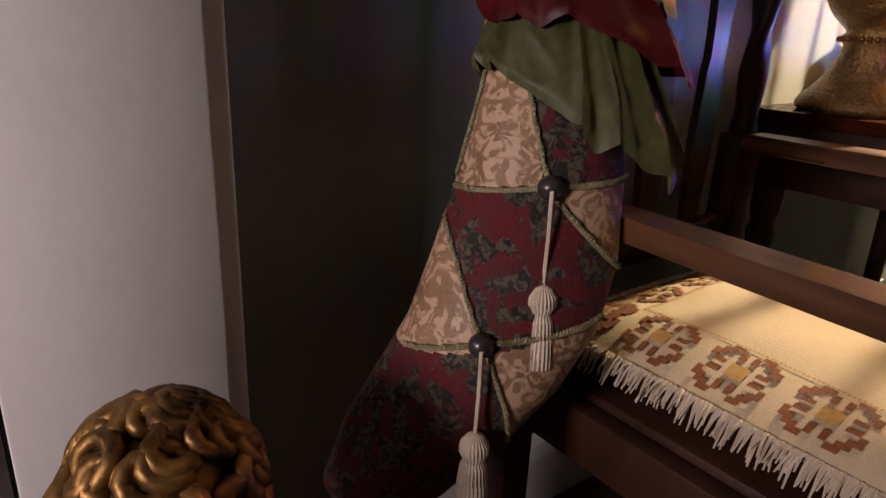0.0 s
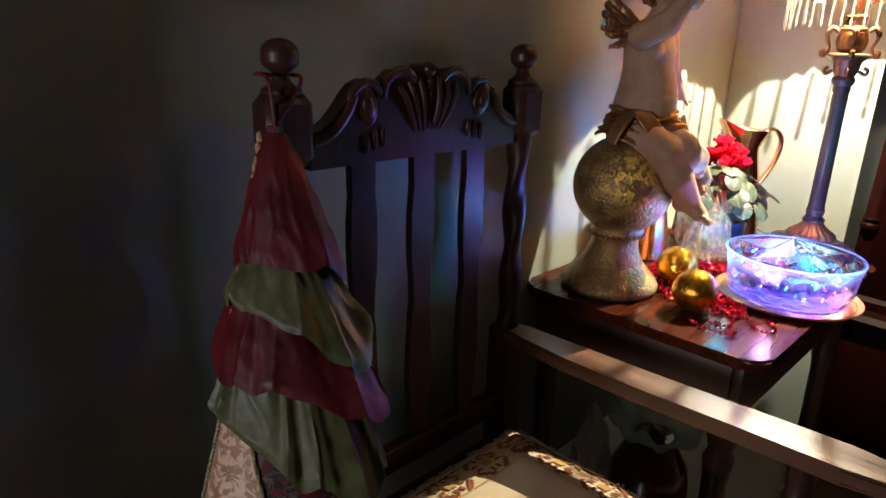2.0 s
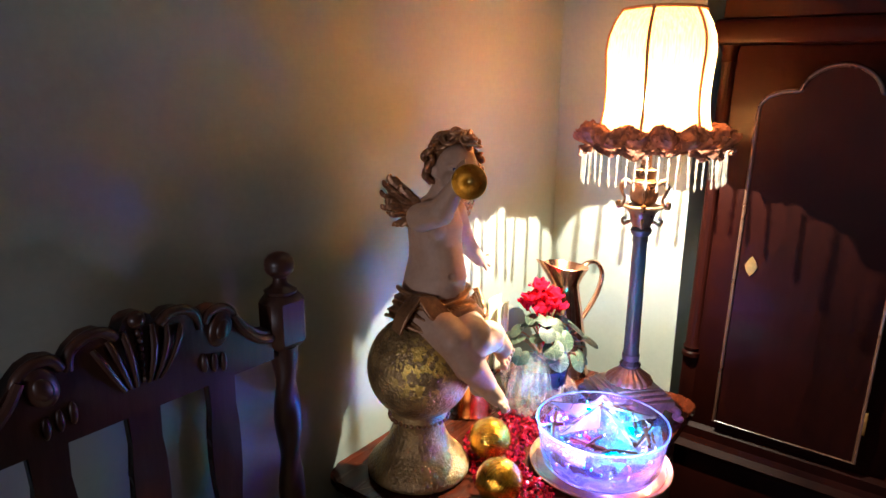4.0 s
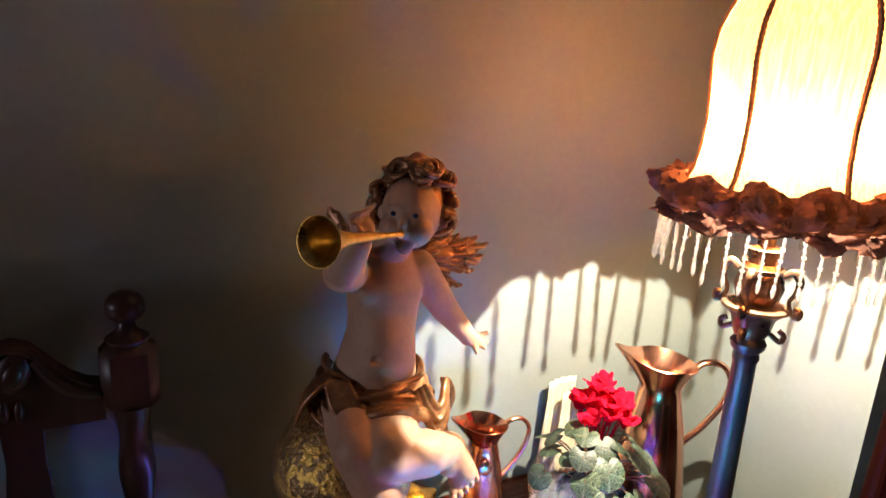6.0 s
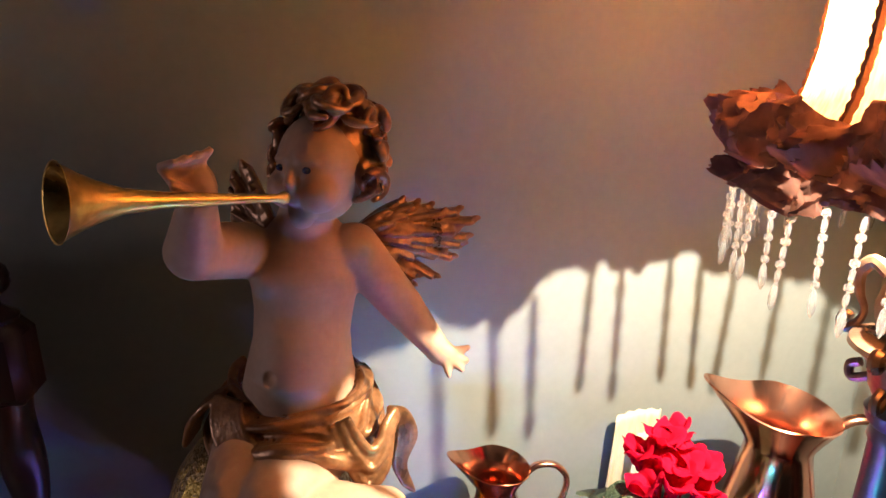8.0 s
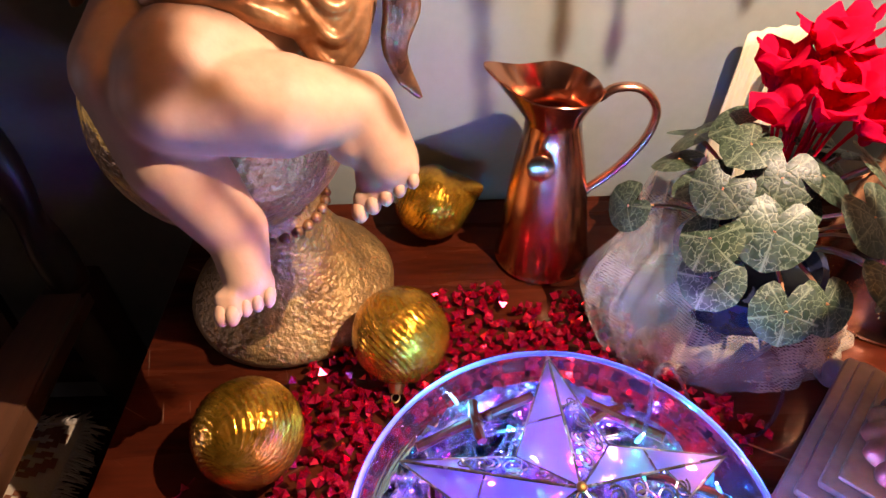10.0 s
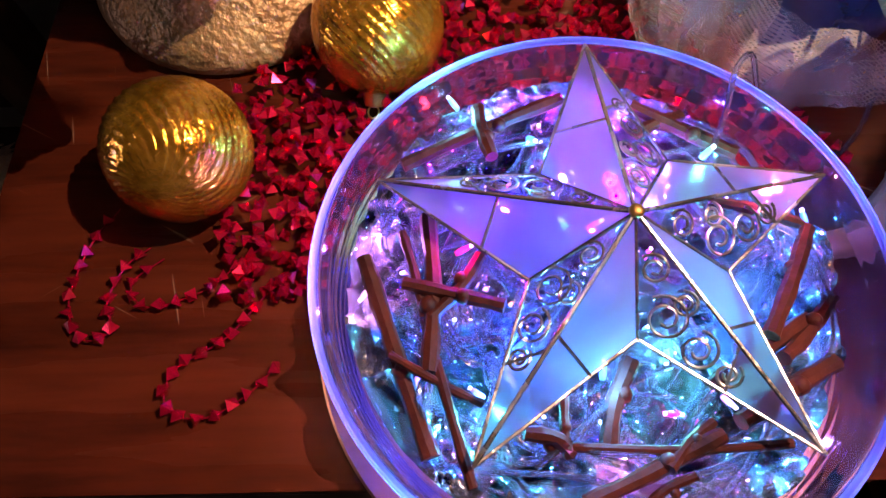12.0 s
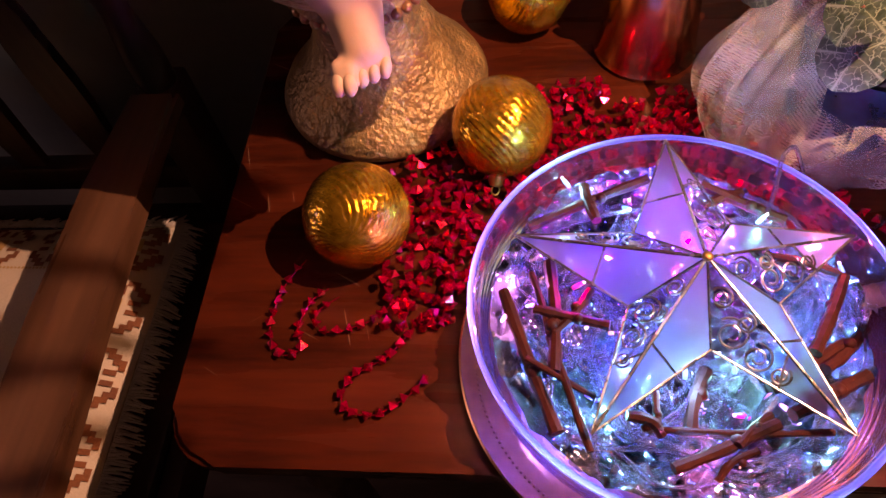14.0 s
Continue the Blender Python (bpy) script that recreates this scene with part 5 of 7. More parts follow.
def ruffle(z0, z1, drop, out0, out1, folds, material, seed, name, label, depth=0.011, tail=0.024):
    """A gathered frill round the stocking that hangs lower on its chair side."""
    r_ = random.Random(seed)
    ph = [r_.uniform(0, 6.28) for _ in range(6)]
    bm = bmesh.new()
    NA_, NR = 260, 34
    g = []
    for j in range(NR + 1):
        v = j / NR
        ring = []
        for k in range(NA_):
            a = 2 * math.pi * k / NA_
            low = (0.5 + 0.5 * math.cos(a + 0.3)) ** 2.6
            wob = a + 0.22 * math.sin(2 * a + ph[3]) + 0.12 * math.sin(5 * a + ph[4])
            ripple = 1 - 2 * abs(math.sin(0.5 * folds * wob + ph[0] + 0.5 * v)) ** 0.8
            fold = ripple + 0.45 * math.sin(1.7 * folds * wob + ph[1] - v) * (1 - 0.5 * v)
            z = z0 - (z0 - z1) * v - drop * low * v
            o = out0 + (out1 - out0) * v ** 0.8 + depth * fold * v ** 1.1 + 0.02 * low * v
            z += 0.006 * v * fold + 0.009 * v * math.sin(2 * a + ph[1]) - 0.012 * v * low * math.sin(3 * wob * folds / 6 + ph[5])
            o -= 0.004 * max(0, v - 0.92) / 0.08
            cr = Vector((2.6 * math.cos(a) + 9 * z, 2.6 * math.sin(a), 20 * z + seed))
            o += (0.0060 * (0.5 - abs(noise.noise(cr))) + 0.0012 * noise.noise(cr * 2.3)) * min(1, 3 * v)
            ring.append(bm.verts.new(skin(a, z, o) + PV * tail * low * v ** 1.3))
        g.append(ring)
    for a, b in zip(g, g[1:]):
        for k in range(NA_):
            bm.faces.new((a[k], a[(k + 1) % NA_], b[(k + 1) % NA_], b[k]))
    return part(name, bm, material, stock, label)


ruffle(1.128, 0.980, 0.012, 0.003, 0.016, 3, M["velvet_red"], 1, "velvet_top", "smooth crimson velvet cone", 0.003, 0.012)
ruffle(1.012, 0.930, 0.055, 0.001, 0.021, 8, M["velvet_green"], 2, "green_ruffle", "gathered sage velvet ruffle", 0.004)
ruffle(0.965, 0.862, 0.06, 0.001, 0.023, 7, M["velvet_red"], 3, "red_ruffle", "gathered crimson velvet ruffle", 0.0045, 0.034)
ruffle(0.905, 0.798, 0.085, 0.001, 0.014, 13, M["velvet_green"], 4, "long_green_ruffle", "long gathered sage velvet ruffle", 0.006)
bm = bmesh.new()
for j in range(26):
    v = j / 25
    for k in range(3):
        z = 1.12 - 0.30 * v
        p = skin(math.pi + 0.25 - 0.2 * k, z, 0.006)
        blob(bm, p + Vector((0, 0, 0.004 * math.sin(j * 2 + k))), (0.0048, 0.0048, 0.006), u=8, v=6)
part("side_braid", bm, M["brocade"], leg_, "pale knotted side braid")
bm = bmesh.new()
tube(bm, smooth_path([(0.897 - ST.x, 0.735 - ST.y, 1.13 - ST.z), (0.895 - ST.x, 0.742 - ST.y, 1.19 - ST.z), (0.905 - ST.x, 0.79 - ST.y, 1.195 - ST.z), (0.938 - ST.x, 0.788 - ST.y, 1.192 - ST.z), (0.945 - ST.x, 0.745 - ST.y, 1.19 - ST.z), (0.902 - ST.x, 0.735 - ST.y, 1.135 - ST.z)], 6), 0.0026, 6)
part("hanging_loop", bm, M["velvet_red"], stock, "dark red cord hanging loop")


# glass bowl on a copper plate, filled with twigs, film and fairy lights
bowl_plate = thing("copper_plate", BOWL, "round copper plate with beaded rim under the glass bowl", "plate")
bm = bmesh.new()
lathe(bm, [(0.001, 0.002), (0.11, 0.002), (0.116, 0.0), (0.131, 0.002), (0.142, 0.006), (0.1475, 0.0105), (0.1485, 0.0125), (0.1470, 0.0138), (0.1435, 0.0118), (0.134, 0.0072), (0.116, 0.005), (0.001, 0.005)], 96)
disc = part("dish", bm, M["plate"], bowl_plate)
bm = bmesh.new()
for k in range(200):
    a = 2 * math.pi * k / 200
    blob(bm, (0.1352 * math.cos(a), 0.1352 * math.sin(a), 0.0084), 0.0013, u=6, v=5)
part("beaded_rim", bm, M["plate"], disc)
BZ = 0.006
bowl = thing("glass_bowl", BOWL + Vector((0, 0, BZ)), "clear glass bowl with ribbed foot, standing on a copper plate", "bowl")
bm = bmesh.new()
outer = [(0.001, 0.0), (0.10, 0.0), (0.116, 0.003), (0.122, 0.012), (0.126, 0.03), (0.128, 0.036), (0.1285, 0.05), (0.131, 0.075), (0.134, 0.095), (0.1365, 0.103), (0.136, 0.1055)]
inner = [(0.1335, 0.1055)] + [(0.1315 - 0.0075 * q / 18 + 0.00035 * math.sin(2.2 * q), 0.1 - 0.05 * q / 18) for q in range(19)] + [(0.121, 0.03), (0.114, 0.014), (0.10, 0.008), (0.001, 0.007)]
lathe(bm, [(r, z if z < 0.036 else 0.036 + (z - 0.036) * 0.87) for r, z in outer + inner], 144, (0, 0, 0), lambda a, z: 1 + (0.007 * abs(math.sin(36 * a)) if 0.011 < z < 0.031 else 0))
ob = part("glass_wall", bm, M["bowlglass"], bowl)
ob.visible_shadow = False
# rim tube: blue tint and veil imitate fairy light caught in the glass edge
bm = bmesh.new()
tube(bm, [(0.1349 * math.cos(2 * math.pi * k / 120), 0.1349 * math.sin(2 * math.pi * k / 120), 0.0982) for k in range(120)], 0.0019, 8, closed=True)
ob = part("led_tint_rim", bm, glass("led_tint_rim_glass", (0.35, 0.45, 1.0), 0.12, 1.4, 0.35, (0.35, 0.45, 1.0)), bowl, "glass rim tinted blue for the fairy-light glow")
ob.visible_shadow = False

# clear film as mottled metal; near-black tone imitates shade in the gaps
M["film"] = mat("crumpled_clear_film", (0.40, 0.40, 0.48), (0.010, 0.010, 0.014), 40, 120, 0.10, 0.06, metal=0.93, bump=0.9, bscale=75, depth=0.006)
film = thing("crumpled_film", BOWL + Vector((0, 0, BZ + 0.009)), "crumpled clear film lining the glass bowl", "packing film")


def crumple(x, y, seed):
    """Ridged folds of crushed film: sharp creases between soft hollows."""
    p = Vector((x, y, 0))
    bend = 0.012 * noise.noise(p * 40 + Vector((0, 0, seed)))
    q = p + Vector((bend, -bend, 0))
    return 0.020 * noise.noise(q * 26 + Vector((0, 0, seed + 3))) + 0.026 * (0.5 - abs(noise.noise(q * 48 + Vector((0, 0, seed + 8))))) + 0.010 * (0.5 - abs(noise.noise(q * 110 + Vector((0, 0, seed + 5)))))


bm = bmesh.new()
NA, NR = 200, 66
rings = []
for j in range(NR + 1):
    r = 0.001 + 0.1215 * j / NR
    rings.append([bm.verts.new((r * math.cos(a), r * math.sin(a), max(0.001, 0.014 + crumple(r * math.cos(a), r * math.sin(a), 1) + 0.040 * (j / NR) ** 5))) for a in [2 * math.pi * k / NA for k in range(NA)]])
for a, b in zip(rings, rings[1:]):
    for k in range(NA):
        bm.faces.new((a[k], a[(k + 1) % NA], b[(k + 1) % NA], b[k]))
part("film_sheet", bm, M["film"], film)
# a band of film pressed up against the glass, veiled violet to imitate glow
bm = bmesh.new()
skirt = []
for j in range(15):
    v_ = j / 14
    ring = []
    for k in range(NA):
        a = 2 * math.pi * k / NA
        r = 0.111 + 0.007 * noise.noise(Vector((9 * math.cos(a), 9 * math.sin(a), 6 * v_))) + 0.005 * abs(noise.noise(Vector((26 * math.cos(a), 26 * math.sin(a), 10 * v_))))
        ring.append(bm.verts.new((r * math.cos(a), r * math.sin(a), (0.024 + 0.014 * noise.noise(Vector((5 * math.cos(a), 5 * math.sin(a), 2)))) * v_)))
    skirt.append(ring)
for a, b in zip(skirt, skirt[1:]):
    for k in range(NA):
        bm.faces.new((a[k], a[(k + 1) % NA], b[(k + 1) % NA], b[k]))
part("film_edge", bm, glass("glow_tinted_film_edge", (0.85, 0.85, 1.0), 0.15, 1.3, 0.6, (0.60, 0.55, 0.95)), film, "clear film against the glass, tinted violet for the fairy-light glow")

# fairy lights
lights = thing("fairy_lights", BOWL + Vector((0, 0, BZ + 0.04)), "tangled string of lit coloured fairy lights in the bowl", "fairy lights")
# clear wire; its blue tint stands in for the fairy lights' colour
M["wire"] = mat("led_tinted_plastic_wire", (0.72, 0.76, 1.0), (0.55, 0.60, 0.90), 20, 80, 0.06, 0.03, bump=0, trans=0.98)
rng = random.Random(21)
for w in range(22):
    bm = bmesh.new()
    pts, a, r, z = [], rng.uniform(0, 6.28), rng.uniform(0.04, 0.11), rng.uniform(0.0, 0.03)
    for k in range(13):
        a += rng.uniform(0.12, 0.62) * (1 if w % 2 else -1)
        r = min(0.114, max(0.015, r + rng.uniform(-0.034, 0.034)))
        z = min(0.042, max(0.002, z + rng.uniform(-0.016, 0.016)))
        pts.append((r * math.cos(a), r * math.sin(a), z))
    path_ = smooth_path(pts, 9)
    tube(bm, path_, [0.0015 + 0.00022 * (k % 2) for k in range(len(path_))], 7)
    part("wire", bm, M["wire"], lights, "clear ribbed plastic lead")
# capsules: a clear pointed tip with a bright core, one colour a mesh
led_seen = {}


def led_mesh(col):
    if col not in led_seen:
        m = glow("led_glow", tuple(0.02 + 0.98 * c for c in col), 1.8)
        core = glow("led_core", tuple(0.45 + 0.55 * c for c in col), 9.0)
        bm_ = bmesh.new()
        lathe(bm_, [(0.0003, -0.0042), (0.0012, -0.0039), (0.0015, -0.002), (0.0015, 0.0012), (0.0011, 0.0034), (0.0003, 0.0044)], 12)
        shell = len(bm_.faces)
        blob(bm_, (0, 0, 0.0046), 0.0010, u=8, v=6)
        bm_.faces.ensure_lookup_table()
        for f in bm_.faces[shell:]:
            f.material_index = 1
        me_ = bpy.data.meshes.new("led")
        bmesh.ops.recalc_face_normals(bm_, faces=bm_.faces[:])
        for f in bm_.faces:
            f.smooth = True
        bm_.to_mesh(me_), bm_.free()
        me_.materials.append(m)
        me_.materials.append(core)
        led_seen[col] = me_
    return led_seen[col]


rise = BZ + 0.04
for dx, dy, dz, col, power in LEDS:
    ob = new("led", led_mesh(col))
    ob.parent = lights
    ob.matrix_local = pose(dx, dy, dz - rise, rng.uniform(40, 85), rng.uniform(-20, 20), rng.uniform(0, 360))
    ob.visible_shadow = False
# those further down, half buried in the film
for k in range(44):
    a, r = k * 2.399 + rng.uniform(-0.3, 0.3), 0.112 * math.sqrt((k + 0.5) / 44)
    ob = new("led", led_mesh(LEDS[(k * 7) % len(LEDS)][3]))
    ob.parent = lights
    ob.matrix_local = pose(r * math.cos(a), r * math.sin(a), rng.uniform(-0.012, 0.012) + 0.012 * (r / 0.112) ** 4, rng.uniform(-80, 80), rng.uniform(-80, 80), 0)
for k in range(26):
    a, r = 6.283 * (k + rng.uniform(-0.4, 0.4)) / 26, rng.uniform(0.1085, 0.1115)
    ob = new("led", led_mesh(LEDS[(k * 3) % len(LEDS)][3]))
    ob.parent = lights
    ob.matrix_local = pose(r * math.cos(a), r * math.sin(a), rng.uniform(-0.028, 0.012), rng.uniform(-30, 30), rng.uniform(-30, 30), 0)
bm = bmesh.new()
for k in range(120):
    a, r = rng.uniform(0, 6.283), 0.113 * math.sqrt(rng.random())
    p = Vector((r * math.cos(a), r * math.sin(a), rng.uniform(0.0, 0.03) + 0.012 * (r / 0.115) ** 4))
    h = rng.uniform(0, 6.283)
    d = Vector((math.cos(h), math.sin(h), rng.uniform(-0.2, 0.3))) * rng.uniform(0.008, 0.022)
    s = Vector((-d.y, d.x, 0)) * rng.uniform(-0.8, 0.8)
    pts = [p - d * 1.3 + s * 0.2, p + s, p + d * 1.3 + s * 0.2]
    if max(math.hypot(q.x, q.y) for q in pts) < 0.116:
        tube(bm, smooth_path(pts, 4), 0.0009, 5)
tagged(part("clear_filament", bm, M["wire"], lights, "loose clear plastic strands"), kind="stuff")
# lead that climbs over the rim and lies behind the bowl
bm = bmesh.new()
tube(bm, smooth_path([(0.060, 0.050, 0.045), (0.072, 0.078, 0.062), (0.080, 0.102, 0.070), (0.094, 0.117, 0.064), (0.116, 0.128, 0.025), (0.145, 0.122, -0.03), (0.185, 0.115, -0.042), (0.215, 0.135, -0.042), (0.232, 0.165, -0.03)], 8), 0.0016, 8)
part("lead", bm, M["wire"], lights, "clear plastic lead over the rim")

# twigs in the bowl
TW = ((1.855, 0.473, 1.946, 0.505), (1.898, 0.512, 1.906, 0.468), (1.985, 0.504, 2.037, 0.471), (1.986, 0.487, 2.014, 0.501), (1.84, 0.416, 1.871, 0.318), (1.859, 0.428, 1.87, 0.384), (1.872, 0.438, 1.872, 0.356), (1.87, 0.384, 1.889, 0.304),
      (1.873, 0.383, 1.898, 0.414), (1.854, 0.364, 1.896, 0.343), (1.86, 0.4, 1.908, 0.386), (1.933, 0.323, 2.03, 0.322))
TW2 = ((1.937, 0.299, 2.0, 0.326), (2.001, 0.348, 2.053, 0.38), (2.029, 0.369, 2.092, 0.434), (2.032, 0.358, 2.075, 0.39), (2.008, 0.331, 2.065, 0.356), (1.933, 0.346, 1.932, 0.321), (1.951, 0.322, 1.967, 0.362), (1.974, 0.312, 1.998, 0.332),
       (2.02, 0.447, 2.078, 0.433), (1.961, 0.293, 1.984, 0.309), (1.913, 0.328, 1.934, 0.321))
rng = random.Random(8)
for k, (x0, y0, x1, y1) in enumerate(TW + TW2):
    a, b = Vector((x0, y0, 0)) - BOWL, Vector((x1, y1, 0)) - BOWL
    a.z, b.z = 0.088 + rng.uniform(-0.006, 0.008), 0.088 + rng.uniform(-0.006, 0.008)
    for p in (a, b):
        rr = math.hypot(p.x, p.y)
        if rr > 0.116:
            p.x, p.y = p.x * 0.116 / rr, p.y * 0.116 / rr
    mid = a.lerp(b, 0.5) + Vector((rng.uniform(-0.003, 0.003), rng.uniform(-0.003, 0.003), rng.uniform(-0.002, 0.004)))
    r0 = 0.84 * (0.0044, 0.0046, 0.0048, 0.0042, 0.0052, 0.0028, 0.005, 0.003, 0.0038, 0.0026, 0.0042, 0.0026)[k % 12]
    bm = bmesh.new()
    pts = smooth_path([a, mid, b], 5)
    tube(bm, pts, [r0 * (1 + 0.1 * math.sin(j * 1.7 + k)) for j in range(len(pts))], 8)
    blob(bm, a.lerp(b, 0.6), r0 * 1.18, u=8, v=6)
    me_ob = part("twig", bm, M["twig"], None)
    me_ob.location = BOWL
    tagged(me_ob, "short brown bark twig lying on the fairy lights", "twig", "twigs in the bowl")

# leaded star of shell panes and wire scrolls
STAR = Vector((1.964, 0.415, 0.826))
M["pane"] = cloth_shade("pearly_shell_pane", (0.15, 0.14, 0.16), 0.86, 16.0)
nt = M["pane"].node_tree
mixer, clear = nt.nodes.new("ShaderNodeMixShader"), nt.nodes.new("ShaderNodeBsdfTransparent")
gl, mixer2 = nt.nodes.new("ShaderNodeBsdfGlossy"), nt.nodes.new("ShaderNodeMixShader")
gl.inputs["Roughness"].default_value = 0.25
out_ = nt.nodes["Material Output"]
veil = out_.inputs[0].links[0].from_socket
mixer.inputs[0].default_value, mixer2.inputs[0].default_value = 0.62, 0.06
nt.links.new(veil, mixer.inputs[1])
haze, mixer3 = nt.nodes.new("ShaderNodeBsdfRefraction"), nt.nodes.new("ShaderNodeMixShader")
haze.inputs["Roughness"].default_value, haze.inputs["IOR"].default_value = 0.45, 1.1
mixer3.inputs[0].default_value = 0.55
nt.links.new(clear.outputs[0], mixer3.inputs[1])
nt.links.new(haze.outputs[0], mixer3.inputs[2])
nt.links.new(mixer3.outputs[0], mixer.inputs[2])
nt.links.new(mixer.outputs[0], mixer2.inputs[1])
nt.links.new(gl.outputs[0], mixer2.inputs[2])
nt.links.new(mixer2.outputs[0], out_.inputs[0])
M["came"] = mat("tarnished_wire", (0.42, 0.37, 0.31), (0.18, 0.15, 0.12), 40, 200, 0.24, metal=0.95, bump=0.3)
star = thing("star_ornament", STAR, "five-pointed star of pearly shell panes in dark wire", "star")
OUT = ((0.118, 92), (0.121, 163.5), (0.126, 234), (0.122, 305), (0.109, 17))
tips = [Vector((r * math.cos(radians(a)), r * math.sin(radians(a)), 0.0)) for r, a in OUT]
inn = [Vector((0.05 * math.cos(radians(a)), 0.05 * math.sin(radians(a)), 0.001)) for a in (136, 205, 270, 338, 56)]
mid_ = Vector((0, 0, 0.026))


def wire(pts, r=0.0009, n=6, parent=None):
    bm = bmesh.new()
    tube(bm, pts, r, n)
    return part("wire", bm, M["came"], parent or star)


def pane(pts):
    bm = bmesh.new()
    vs = [bm.verts.new(p) for p in pts]
    f = bm.faces.new(vs)
    ext = bmesh.ops.extrude_face_region(bm, geom=[f])
    for v in [g for g in ext["geom"] if isinstance(g, bmesh.types.BMVert)]:
        v.co.z -= 0.0009
    part("pane", bm, M["pane"], star, smooth=False)


def scroll(c, u, v, r, turns=1.6, a0=0.0):
    return [c + (r * (1 - 0.72 * k / 30)) * (math.cos(a0 + turns * 6.28 * k / 30) * u + math.sin(a0 + turns * 6.28 * k / 30) * v) for k in range(31)]


for k in range(5):
    tip, left, right = tips[k], inn[k], inn[k - 1]
    wire([mid_, tip], 0.0011), wire([tip, left]), wire([tip, right]), wire([mid_, left]), wire([mid_, right])
    # whole panes on one side, cut by a lead line
    e0, e1 = mid_.lerp(tip, 0.5), left.lerp(tip, 0.3)
    pane([mid_, left, e1, e0]), pane([e0, e1, tip])
    wire([e0, e1])
    # on the other side a short pane at each end and wire scrolls between
    o1, o2 = right.lerp(tip, 0.48), mid_.lerp(tip, 0.56)
    pane([o2, o1, tip])
    wire([o2, o1])
    u = (tip - right).normalized()
    n_ = (mid_ - right).cross(u).normalized()
    v = n_.cross(u)
    for t, w_, r in ((0.16, 0.35, 0.0105), (0.34, 0.3, 0.009), (0.1, 0.7, 0.007), (0.5, 0.3, 0.006), (0.27, 0.68, 0.006)):
        c = right.lerp(tip, t).lerp(mid_.lerp(tip, t), w_)
        wire(scroll(c, u, v, r, 1.7, k + 4 * t), 0.00075, 5)
bm = bmesh.new()
blob(bm, mid_ + Vector((0, 0, 0.001)), (0.0035, 0.0035, 0.0025))
part("solder_knob", bm, M["brass"], star)

# gold spun-glass baubles
rng = random.Random(2)
for (x, y, r, lx, ly, lab) in ((1.717, 0.510, 0.0455, -125, -40, "gold spun-glass bauble on the table beside the beads"), (1.838, 0.607, 0.0455, 140, 30, "gold spun-glass bauble below the cherub's foot"), (1.866, 0.800, 0.043, 12, 78, "onion-shaped gold glass bauble lying near the wall")):
    ba = thing("gold_bauble", (x, y, 0.7205 + r), lab, "bauble", "gold baubles on the table")
    bm = bmesh.new()
    prof = [(r * math.sin(math.pi * k / 80), -r * math.cos(math.pi * k / 80)) for k in range(1, 80)]
    if lx == 12:
        prof = [(q0 * (1.0 if z0 < 0.3 * r else max(0.22, 1.0 - 1.0 * (z0 / r - 0.3))), z0 * (1.0 if z0 < 0 else 1.45)) for q0, z0 in prof if z0 < 0.97 * r]
    lathe(bm, [(0.001, -r)] + prof + [(0.001, prof[-1][1] + 0.001)], 300, (0, 0, 0), lambda a, z: 1 - 0.018 + (0.012 + 0.006 * math.sin(3 * a + 4 * z / r)) * math.cos(30 * (a + 1.35 * z / r) + 1.6 * math.sin(2 * a + 3 * z / r)) + 0.004 * math.sin(67 * a + 50 * z / r + 2 * math.sin(5 * a)))
    rot = Euler((radians(lx), radians(ly), 0.4)).to_matrix()
    bmesh.ops.rotate(bm, verts=bm.verts[:], cent=(0, 0, 0), matrix=rot)
    part("ribbed_globe", bm, M["goldglass"], ba)
    bm = bmesh.new()
    lathe(bm, [(0.001, r + 0.009), (0.006, r + 0.008), (0.008, r + 0.002), (0.009, r - 0.002)], 16)
    tube(bm, [(0.0045 * math.cos(t), 0, r + 0.012 + 0.0045 * math.sin(t)) for t in [0.5 * q for q in range(13)]], 0.0007, 5, closed=True)
    bmesh.ops.rotate(bm, verts=bm.verts[:], cent=(0, 0, 0), matrix=rot)
    part("cap", bm, M["gold"], ba, "small gold cap")

